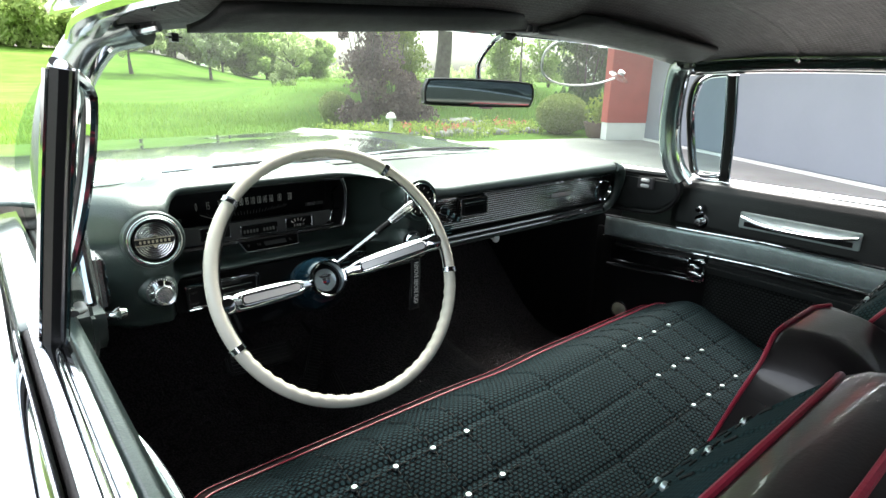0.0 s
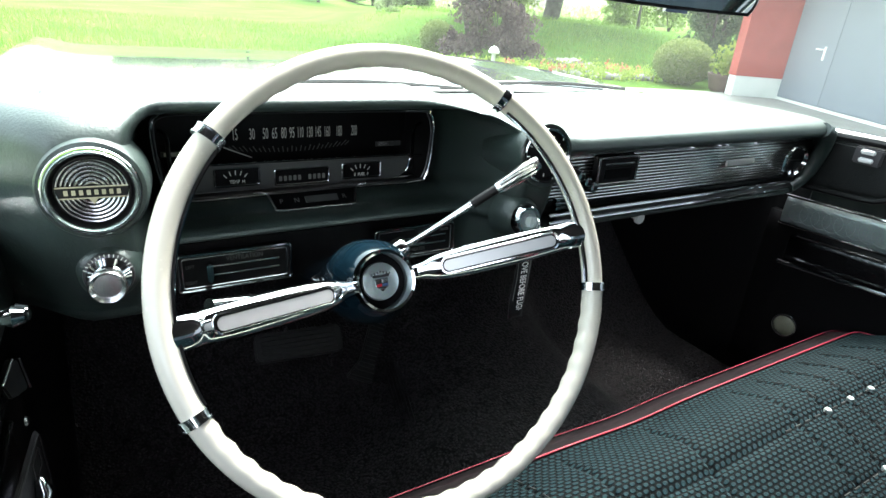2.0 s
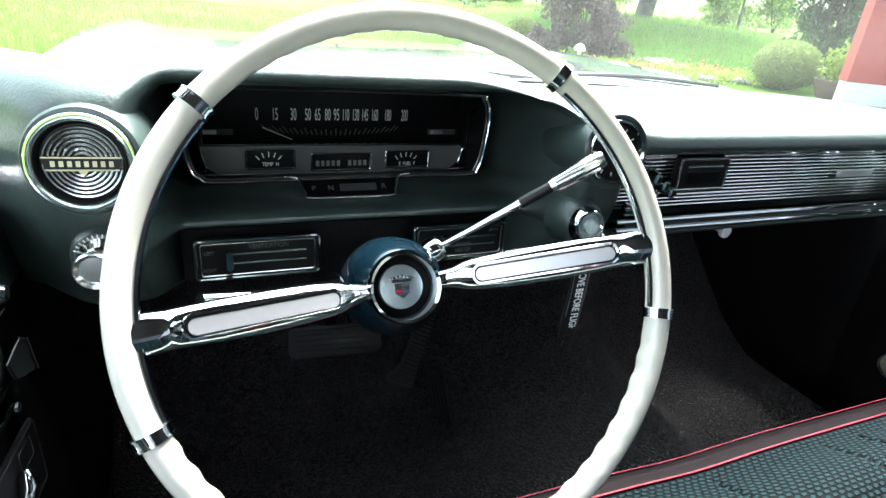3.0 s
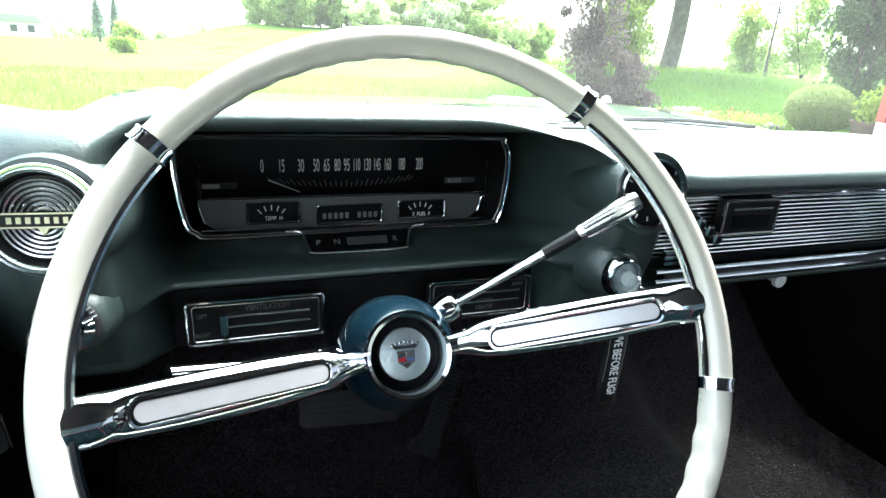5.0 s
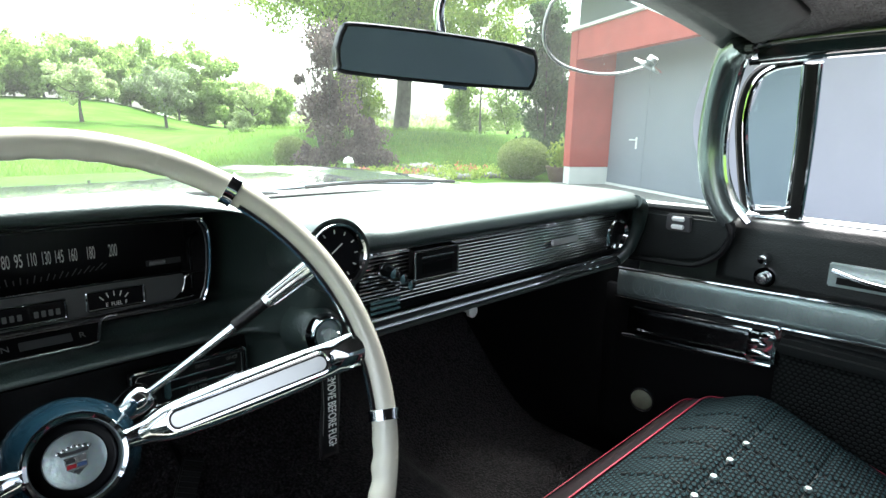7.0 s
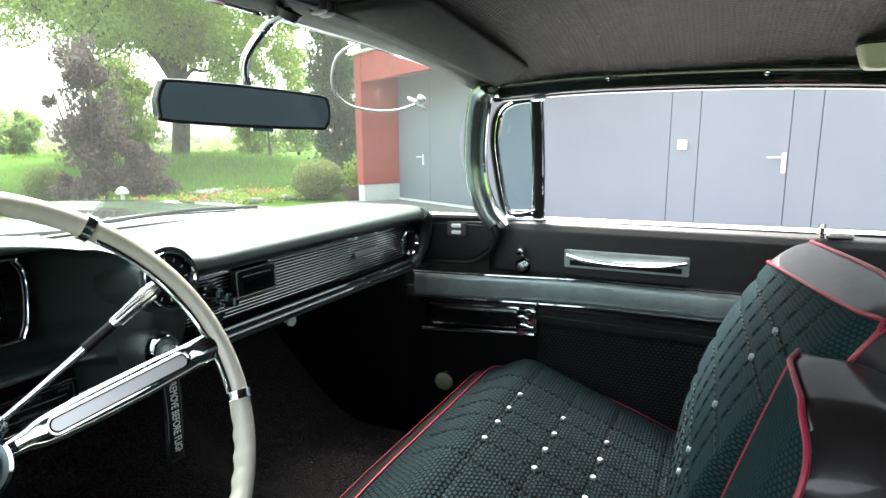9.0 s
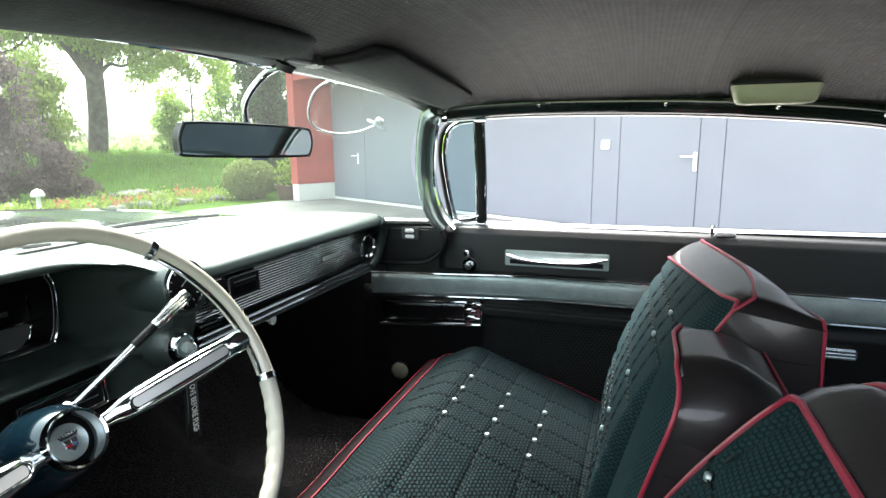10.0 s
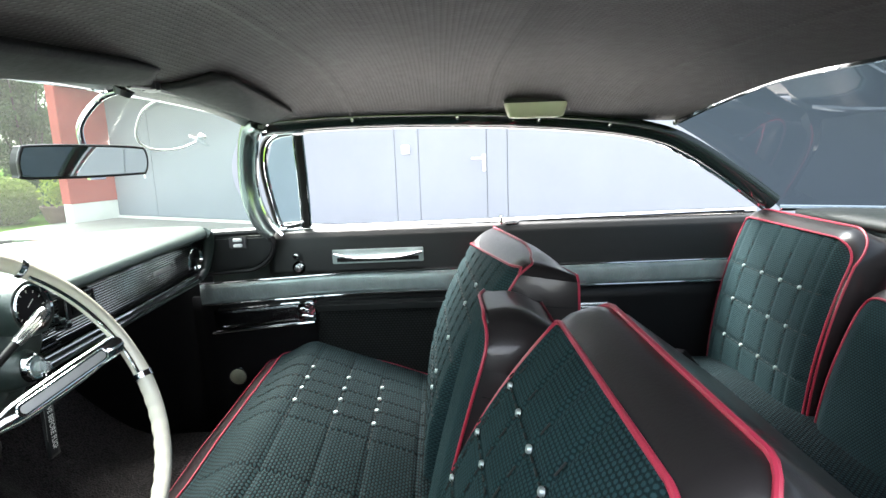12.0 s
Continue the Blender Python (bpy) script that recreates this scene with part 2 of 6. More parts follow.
LEAF = leaf_material("fresh_leaves", (0.22, 0.31, 0.05), (0.35, 0.42, 0.09))
LEAF_DARK = leaf_material("dark_leaves", (0.06, 0.105, 0.045), (0.115, 0.165, 0.07))
LEAF_RED = leaf_material("copper_leaves", (0.115, 0.076, 0.080), (0.20, 0.155, 0.135))
LEAF_PALE = leaf_material("blossom", (0.30, 0.33, 0.22), (0.16, 0.22, 0.08))
# distance haze is mixed into this leaf colour
LEAF_HAZED = leaf_material("hazed_leaves", (0.30, 0.36, 0.16), (0.45, 0.50, 0.26))
LEAF_GRASS = leaf_material("grass_blades", (0.10, 0.18, 0.022), (0.16, 0.24, 0.045))
LEAF_BOX = leaf_material("box_leaves", (0.22, 0.28, 0.08), (0.32, 0.37, 0.14))
# far needles are paled for haze as well
LEAF_BLUE = leaf_material("conifer_needles", (0.10, 0.15, 0.11), (0.15, 0.2, 0.15))
# hill green greyed and lightened to paint the haze in
HILL = material("haze_tinted_hill", (0.34, 0.41, 0.37), 0.95, vary=0.2, scale=0.03, second=(0.28, 0.36, 0.30))
LEAF_WOOD = leaf_material("wood_leaves", (0.22, 0.31, 0.085), (0.34, 0.43, 0.15))
PETAL = leaf_material("petals", (0.5, 0.10, 0.06), (0.6, 0.25, 0.18))


# ---- builders ----
def part(name, bm, mat, parent=None, label="", smooth=True, bevel=0.0):
    me = bpy.data.meshes.new(name)
    if bevel:
        edges = [e for e in bm.edges if len(e.link_faces) == 2 and e.calc_face_angle(0) > 0.6]
        bmesh.ops.bevel(bm, geom=edges, offset=bevel, segments=2, affect="EDGES", clamp_overlap=True)
    if smooth:
        for f in bm.faces:
            f.smooth = True
        for e in bm.edges:
            if len(e.link_faces) == 2 and e.calc_face_angle(0) > 0.75:
                e.smooth = False
    bm.to_mesh(me)
    bm.free()
    me.materials.append(mat)
    ob = new(name, me)
    ob.parent = parent
    if label:
        ob["label"] = label
    return ob


def thing(name, label, category, group="", kind="", at=(0, 0, 0)):
    ob = new(name)
    ob.empty_display_size = 0.05
    return tagged(ob, label, category, group, kind)


def box(c, s, m=None, bm=None):
    bm = bm or bmesh.new()
    mat = Matrix.Translation(c) @ Matrix.Diagonal((*s, 1))
    bmesh.ops.create_cube(bm, size=1, matrix=(m @ mat) if m else mat)
    return bm


def spline(pts, n):
    """n points along a Catmull-Rom curve through pts."""
    pts = [Vector(p) for p in pts]
    ext = [2 * pts[0] - pts[1], *pts, 2 * pts[-1] - pts[-2]]
    out = []
    for k in range(n):
        s = k / (n - 1) * (len(pts) - 1)
        i = min(int(s), len(pts) - 2)
        t, (a, b, c, d) = s - i, ext[i : i + 4]
        out.append(0.5 * (2 * b + (c - a) * t + (2 * a - 5 * b + 4 * c - d) * t * t + (3 * b - a - 3 * c + d) * t**3))
    return out


def tube(pts, r, seg=8, closed=False, bm=None, flat=1.0, up=(0, 0, 1)):
    """A tube along points; r: a radius or one for each point; flat squeezes it across up."""
    bm = bm or bmesh.new()
    pts = [Vector(p) for p in pts]
    n = len(pts)
    rad = r if isinstance(r, (list, tuple)) else [r] * n
    rings, side = [], None
    for i, p in enumerate(pts):
        a, b = (pts[(i - 1) % n], pts[(i + 1) % n]) if closed else (pts[max(i - 1, 0)], pts[min(i + 1, n - 1)])
        d = (b - a).normalized()
        if side is None:
            side = d.cross(Vector(up))
            if side.length < 1e-3:
                side = d.cross(Vector((1, 0, 0)))
        side = (side - d * side.dot(d)).normalized()
        other = side.cross(d)
        rings.append([bm.verts.new(p + rad[i] * (math.cos(k * math.tau / seg) * side + flat * math.sin(k * math.tau / seg) * other)) for k in range(seg)])
    for i in range(n if closed else n - 1):
        a, b = rings[i], rings[(i + 1) % n]
        for k in range(seg):
            bm.faces.new((a[k], a[(k + 1) % seg], b[(k + 1) % seg], b[k]))
    if not closed:
        bm.faces.new(rings[0][::-1])
        bm.faces.new(rings[-1])
    bmesh.ops.recalc_face_normals(bm, faces=bm.faces)
    return bm


def lathe(profile, m=Matrix(), seg=32, bm=None):
    """Turns (radius, height) pairs about z; m places it."""
    bm = bm or bmesh.new()
    rings = []
    for r, h in profile:
        rings.append([bm.verts.new(m @ Vector((max(r, 1e-5) * math.cos(k * math.tau / seg), max(r, 1e-5) * math.sin(k * math.tau / seg), h))) for k in range(seg)])
    for a, b in zip(rings, rings[1:]):
        for k in range(seg):
            bm.faces.new((a[k], a[(k + 1) % seg], b[(k + 1) % seg], b[k]))
    bmesh.ops.remove_doubles(bm, verts=bm.verts, dist=2e-5)
    bmesh.ops.recalc_face_normals(bm, faces=bm.faces)
    return bm


def sheet(f, nu, nv, thick=0.0, bm=None, normal=None):
    """A surface f(u, v) for u, v in 0..1; thick > 0 makes it solid along its normals (or along normal)."""
    bm = bm or bmesh.new()
    grid = [[Vector(f(i / nu, j / nv)) for j in range(nv + 1)] for i in range(nu + 1)]
    top = [[bm.verts.new(p) for p in row] for row in grid]
    for i in range(nu):
        for j in range(nv):
            bm.faces.new((top[i][j], top[i + 1][j], top[i + 1][j + 1], top[i][j + 1]))
    if thick:
        def nrm(i, j):
            if normal:
                return Vector(normal)
            a = grid[min(i + 1, nu)][j] - grid[max(i - 1, 0)][j]
            b = grid[i][min(j + 1, nv)] - grid[i][max(j - 1, 0)]
            return a.cross(b).normalized()
        low = [[bm.verts.new(grid[i][j] - thick * nrm(i, j)) for j in range(nv + 1)] for i in range(nu + 1)]
        for i in range(nu):
            for j in range(nv):
                bm.faces.new((low[i][j], low[i][j + 1], low[i + 1][j + 1], low[i + 1][j]))
        for i in range(nu):
            bm.faces.new((top[i][0], low[i][0], low[i + 1][0], top[i + 1][0]))
            bm.faces.new((top[i][nv], top[i + 1][nv], low[i + 1][nv], low[i][nv]))
        for j in range(nv):
            bm.faces.new((top[0][j], top[0][j + 1], low[0][j + 1], low[0][j]))
            bm.faces.new((top[nu][j], low[nu][j], low[nu][j + 1], top[nu][j + 1]))
    return bm


def prism(outline, depth, m=Matrix(), bm=None):
    """A flat outline in the local xy plane, made depth thick along local z."""
    bm = bm or bmesh.new()
    lo = [bm.verts.new(m @ Vector((x, y, 0))) for x, y in outline]
    hi = [bm.verts.new(m @ Vector((x, y, depth))) for x, y in outline]
    n = len(outline)
    bm.faces.new(lo[::-1])
    bm.faces.new(hi)
    for k in range(n):
        bm.faces.new((lo[k], lo[(k + 1) % n], hi[(k + 1) % n], hi[k]))
    bmesh.ops.recalc_face_normals(bm, faces=bm.faces)
    return bm


def rounded(w, h, r, n=5):
    """A rounded rectangle's outline, centred."""
    out = []
    for cx, cy, a in ((w / 2 - r, h / 2 - r, 0), (-w / 2 + r, h / 2 - r, 90), (-w / 2 + r, -h / 2 + r, 180), (w / 2 - r, -h / 2 + r, 270)):
        out += [(cx + r * math.cos(radians(a + 90 * k / n)), cy + r * math.sin(radians(a + 90 * k / n))) for k in range(n + 1)]
    return out


def face_to(c, right, normal):
    """A frame at c with local x along right and local z along normal."""
    z = Vector(normal).normalized()
    x = Vector(right)
    x = (x - z * x.dot(z)).normalized()
    y = z.cross(x)
    return Matrix(((x.x, y.x, z.x, c[0]), (x.y, y.y, z.y, c[1]), (x.z, y.z, z.z, c[2]), (0, 0, 0, 1)))


def words(text, size, m, mat, parent, depth=0.0006, squeeze=1.0, name="lettering", spacing=1.0):
    """Raised letters in the built-in font, centred on m's origin, in its xy plane."""
    c = bpy.data.curves.new(name, "FONT")
    c.body, c.size, c.extrude, c.align_x, c.align_y, c.space_character = text, size, depth, "CENTER", "CENTER", spacing
    tmp = bpy.data.objects.new(name, c)
    scene.collection.objects.link(tmp)
    me = bpy.data.meshes.new_from_object(tmp.evaluated_get(bpy.context.evaluated_depsgraph_get()))
    bpy.data.objects.remove(tmp)
    me.transform(m @ Matrix.Diagonal((squeeze, 1, 1, 1)))
    me.materials.clear()
    me.materials.append(mat)
    ob = new(name, me)
    ob.parent = parent
    return ob


def smooth(a, b, x):
    t = min(1.0, max(0.0, (x - a) / (b - a)))
    return t * t * (3 - 2 * t)


# ---- ground and distance ----
WALL_AT, WALL_DIR = Vector((9.64, 4.45, 0)), Vector((0.478, 0.878, 0)).normalized()
GROUND = -0.03


def land(x, y):
    """Height of the ground: a level yard, a bank behind the flower bed and a low hill in the meadow."""
    r, az = math.hypot(x, y), math.degrees(math.atan2(x, y))
    hill = (0.25 + 3.1 * (1 - smooth(12.5, 22.5, az)) * smooth(-9, 2, az)) * smooth(46, 84, r) * (1 - smooth(100, 170, r))
    z = GROUND + (hill if y > 0 else 0) + 0.95 * smooth(9, 15, y) * smooth(7.5, 11, x) * (1 - smooth(22, 40, r))
    return z + 0.05 * noise.noise((x * 0.25, y * 0.25, 0)) * smooth(8, 12, y)


def spread(a, far, n, at):
    """n + 1 positions from -far to far, close together round at."""
    return [at + far * math.copysign(abs(2 * k / n - 1) ** 2.6, 2 * k / n - 1) for k in range(n + 1)]


def build_ground():
    xs, ys = spread(0, 900, 90, 5.0), spread(0, 900, 90, 9.0)
    bm = sheet(lambda u, v: (xs[round(u * 90)], ys[round(v * 90)], land(xs[round(u * 90)], ys[round(v * 90)])), 90, 90)
    tagged(part("ground", bm, GRASS), "green spring meadow that rises gently behind the yard", "ground", kind="structure")
    def ridge(u, v):
        a, r = radians(-75 + 110 * u), 420 + 160 * v
        h = (7 + 5 * noise.noise((u * 9, 0.3, 0)) + 2 * noise.noise((u * 40, 0.7, 0))) * math.sin(min(1, v * 1.2) * math.pi * 0.6)
        return r * math.sin(a), r * math.cos(a), -1.5 + h
    tagged(part("far_hills", sheet(ridge, 90, 8), HILL), "low green hills on the horizon with haze in their colour", "hills", kind="structure")
    d, n = WALL_DIR, Vector((WALL_DIR.y, -WALL_DIR.x, 0))
    m = Matrix(((d.x, n.x, 0, WALL_AT.x), (d.y, n.y, 0, WALL_AT.y), (0, 0, 1, GROUND + 0.012), (0, 0, 0, 1)))
    outline = [(-22, 0.3), (-22, -14), (-4, -14), (-1.0, -9.5), (0.9, -6.0), (1.6, -3.2), (2.0, -1.6), (2.3, 0.3)]
    tagged(part("pavement", prism(outline, 0.03, m), PAVING, smooth=False), "pale grey asphalt yard in front of the garage", "pavement", kind="structure")


def build_garage():
    """The blue-grey garage front with its doors, seen across the yard, and the red wing wall at its far end."""
    d = WALL_DIR
    n = Vector((d.y, -d.x, 0))
    m = Matrix(((d.x, n.x, 0, WALL_AT.x), (d.y, n.y, 0, WALL_AT.y), (0, 0, 1, GROUND), (0, 0, 0, 1)))

    def slab(name, s0, s1, z0, z1, out, thick, mat, parent, label=""):
        return part(name, box(((s0 + s1) / 2, -out - thick / 2 + 0.0, (z0 + z1) / 2), (s1 - s0, thick, z1 - z0), m), mat, parent, label, smooth=False, bevel=0.004)

    wall = thing("garage_wall", "blue-grey painted metal garage front with flush doors", "garage", kind="structure")
    slab("wall", -26, 3.4, 0.0, 4.2, -0.30, 0.30, WALL_BLUE, wall)
    slab("base_strip", -26, 2.9, 0.0, 0.09, 0.0, 0.03, WALL_WHITE, wall, "pale concrete base strip")
    edges = (-16.5, -12.2, S_DOOR[3], S_DOOR[2], S_DOOR[1], S_DOOR[0], 0.46, 1.62)
    edges = sorted(edges)
    for a, b in zip(edges, edges[1:]):
        slab("panel", a + 0.0035, b - 0.0035, 0.10, 3.4, 0.0, 0.022, WALL_BLUE, wall)
    for s, z in ((S_HANDLE - 0.035, 1.0), (0.71, 0.93)):
        handle = part("door_handle", prism(rounded(0.045, 0.22, 0.01), 0.012, m @ face_to((s, -0.022, z), (1, 0, 0), (0, -1, 0))), WHITE, wall, "white lever handle on its plate")
        part("lever", tube([m @ Vector(p) for p in ((s, -0.03, z + 0.06), (s, -0.085, z + 0.06), (s + 0.02, -0.09, z + 0.06), (s + 0.15, -0.09, z + 0.06))], 0.011), WHITE, handle)
    part("light_switch", prism(rounded(0.12, 0.12, 0.01), 0.03, m @ face_to((S_SWITCH, -0.022, 1.20), (1, 0, 0), (0, -1, 0))), WHITE, wall, "square white switch box")
    roof = box((-11, -0.5, 4.35), (30, 2.4, 0.25), m)
    part("roof", roof, WALL_WHITE, wall, "pale roof edge", smooth=False)
    red = thing("wing_wall", "red rendered wing wall with a white plinth at the garage's end", "wall", kind="structure")
    slab("wall", 1.70, 1.98, 0.40, 3.08, 0.0, 0.90, WALL_RED, red)
    slab("plinth", 1.71, 1.97, 0.0, 0.40, -0.01, 0.895, WALL_WHITE, red, "white rendered plinth")
    slab("lintel", -3.2, 1.70, 2.52, 3.08, 0.72, 0.16, WALL_RED, red, "red rendered beam over the bay")
    slab("coping", -3.2, 2.02, 3.084, 3.14, 0.0, 0.95, WALL_WHITE, red, "pale metal coping")


S_DOOR = (-4.93, -5.32, -6.35, -6.64)
S_HANDLE, S_SWITCH = -6.28, -5.12


def leaves(bm, centre, r, count, size, rng, flat=1.0, hollow=0.35):
    """Scatters small leaf quads through a clump."""
    for _ in range(count):
        v = Vector((rng.gauss(0, 1), rng.gauss(0, 1), rng.gauss(0, 1))).normalized() * (hollow + (1 - hollow) * rng.random() ** 0.5)
        p = Vector(centre) + Vector((v.x * r, v.y * r, v.z * r * flat))
        q = Euler((rng.uniform(0, 6.3), rng.uniform(0, 6.3), rng.uniform(0, 6.3))).to_matrix()
        s = size * rng.uniform(0.6, 1.3)
        a, b = q @ Vector((s, 0, 0)), q @ Vector((0, s * 0.6, 0))
        bm.faces.new([bm.verts.new(p + k) for k in (-a, -b, a, b)])


def tree(name, label, at, height, crown_r, leaf, seed, trunk=0.12, leaf_size=0.09, clumps=26, per=110, start=0.35, lean=0.0, category="tree"):
    """A tapered trunk with forking limbs and a crown of leaf clumps."""
    rng = random.Random(seed)
    x, y = at
    z = land(x, y) - 0.05
    t = thing(name, label, category)
    bm = bmesh.new()
    top = Vector((x + lean, y, z + height * 0.62))
    mid = Vector((x + lean * 0.3 + rng.uniform(-0.1, 0.1), y, z + height * start))
    tube(spline([(x, y, z), mid, top], 9), [trunk * (1.25 - 0.95 * k / 8) for k in range(9)], 9, bm=bm)
    tips = [top]
    for k in range(9):
        a = k * 2.4 + rng.uniform(-0.4, 0.4)
        base = mid.lerp(top, rng.random() * 0.9)
        out = crown_r * rng.uniform(0.55, 0.95)
        tip = base + Vector((math.cos(a) * out, math.sin(a) * out, height * rng.uniform(0.05, 0.34)))
        bend = base.lerp(tip, 0.5) + Vector((0, 0, -0.05 * height + rng.uniform(0, 0.1) * height))
        tube(spline([base, bend, tip], 7), [trunk * (0.55 - 0.07 * j) for j in range(7)], 6, bm=bm)
        tips += [tip, bend.lerp(tip, 0.5)]
    part("trunk", bm, BARK, t)
    bm = bmesh.new()
    for k in range(clumps):
        c = rng.choice(tips) + Vector((rng.gauss(0, 0.25), rng.gauss(0, 0.25), rng.gauss(0.1, 0.22))) * crown_r
        leaves(bm, c, crown_r * rng.uniform(0.16, 0.36), per, leaf_size, rng, 0.8)
    if start < 0.1:
        for k in range(clumps // 3):
            a, o = rng.uniform(0, 6.3), crown_r * rng.uniform(0.2, 0.75)
            leaves(bm, (x + o * math.cos(a), y + o * math.sin(a), z + height * rng.uniform(0.08, 0.45)), crown_r * 0.28, per, leaf_size, rng, 0.9)
    part("crown", bm, leaf, t, smooth=False)
    return t


def spreading_tree(name, label, at, fork, limbs, crown, leaf, seed, trunk=0.42, leaf_size=0.07, clumps=240, per=300):
    """An old tree: a stout trunk that forks into long curving limbs under a broad open crown."""
    rng = random.Random(seed)
    base = Vector((at[0], at[1], land(*at) - 0.1))
    t = thing(name, label, "tree")
    top = base + Vector((0.1, -0.1, fork))
    bm = bmesh.new()
    tube(spline([base, base.lerp(top, 0.08), base.lerp(top, 0.5) + Vector((0.06, 0, 0)), top], 12), [trunk * (1.5 if k == 0 else 1.22 if k == 1 else 1.0 - 0.012 * k) for k in range(12)], 12, bm=bm)
    tips = []
    for dx, dy, dz, sag, r in limbs:
        tip = top + Vector((dx, dy, dz))
        mid = top.lerp(tip, 0.45) + Vector((0, 0, sag))
        pts = spline([top - Vector((0, 0, 0.35)), top.lerp(mid, 0.5) + Vector((0, 0, 0.1)), mid, tip], 16)
        tube(pts, [r * (1 - 0.052 * k) for k in range(16)], 8, bm=bm)
        for k in range(4, 16, 2):
            d = Vector((rng.gauss(0, 1), rng.gauss(0, 1), rng.uniform(-0.3, 0.9))).normalized() * rng.uniform(0.7, 1.8)
            tube(spline([pts[k], pts[k] + d * 0.5 + Vector((0, 0, 0.12)), pts[k] + d], 5), [r * 0.26 * (1 - 0.19 * j) for j in range(5)], 5, bm=bm)
            tips.append(pts[k] + d)
    part("trunk", bm, BARK, t)
    bm = bmesh.new()
    (cx, cy, cz), (rx, ry, rz) = crown
    for k in range(clumps):
        if k % 3 == 0 and tips:
            c = rng.choice(tips) + Vector((rng.gauss(0, 0.4), rng.gauss(0, 0.4), rng.gauss(0.15, 0.3)))
        else:
            v = Vector((rng.gauss(0, 1), rng.gauss(0, 1), rng.gauss(0, 1))).normalized() * rng.random() ** 0.4
            c = top + Vector((cx + v.x * rx, cy + v.y * ry, cz + v.z * rz))
        leaves(bm, c, rng.uniform(0.35, 0.95), per, leaf_size, rng, 0.7, hollow=0.1)
    part("crown", bm, leaf, t, smooth=False)
    return t


def bush(name, label, at, r, h, leaf, seed, clumps=30, per=120, leaf_size=0.035, ball=False, base=None, low=0.0):
    rng = random.Random(seed)
    x, y = at
    z = land(x, y) if base is None else base
    t = thing(name, label, "bush")
    bm = bmesh.new()
    for k in range(7):
        a = k * 0.9
        tube(spline([(x, y, z - 0.03), (x + 0.3 * r * math.cos(a), y + 0.3 * r * math.sin(a), z + 0.4 * h), (x + 0.6 * r * math.cos(a), y + 0.6 * r * math.sin(a), z + 0.8 * h)], 6), [0.007 * (1 - 0.12 * j) * max(1, h) for j in range(6)], 5, bm=bm)
    part("stems", bm, BARK, t)
    bm = bmesh.new()
    if ball:
        leaves(bm, (x, y, z + h / 2), r, clumps * per, leaf_size, rng, h / (2 * r), hollow=0.82)
        leaves(bm, (x, y, z + h / 2), r * 0.8, clumps * per // 3, leaf_size * 2, rng, h / (2 * r), hollow=0.6)
    else:
        for k in range(clumps):
            q = low + (1 - low) * rng.random()
            a = rng.uniform(0, 6.3)
            o = r * rng.uniform(0.1, 0.95) * (1.1 - 0.65 * q * q) * (0.75 + 0.7 * noise.noise((2 * math.cos(a) + seed, 2 * math.sin(a), 3 * q)))
            leaves(bm, (x + o * math.cos(a), y + o * math.sin(a), z + h * (0.05 + 0.88 * q)), r * rng.uniform(0.12, 0.38), per, leaf_size, rng, 0.9, hollow=0.1)
    part("foliage", bm, leaf, t, smooth=False)
    return t


# ---- car: body ----
def both(f):
    for s in (1, -1):
        f(s)


BELT = 0.957


def belt(s):
    return 0.992 if s > 0 else 0.974


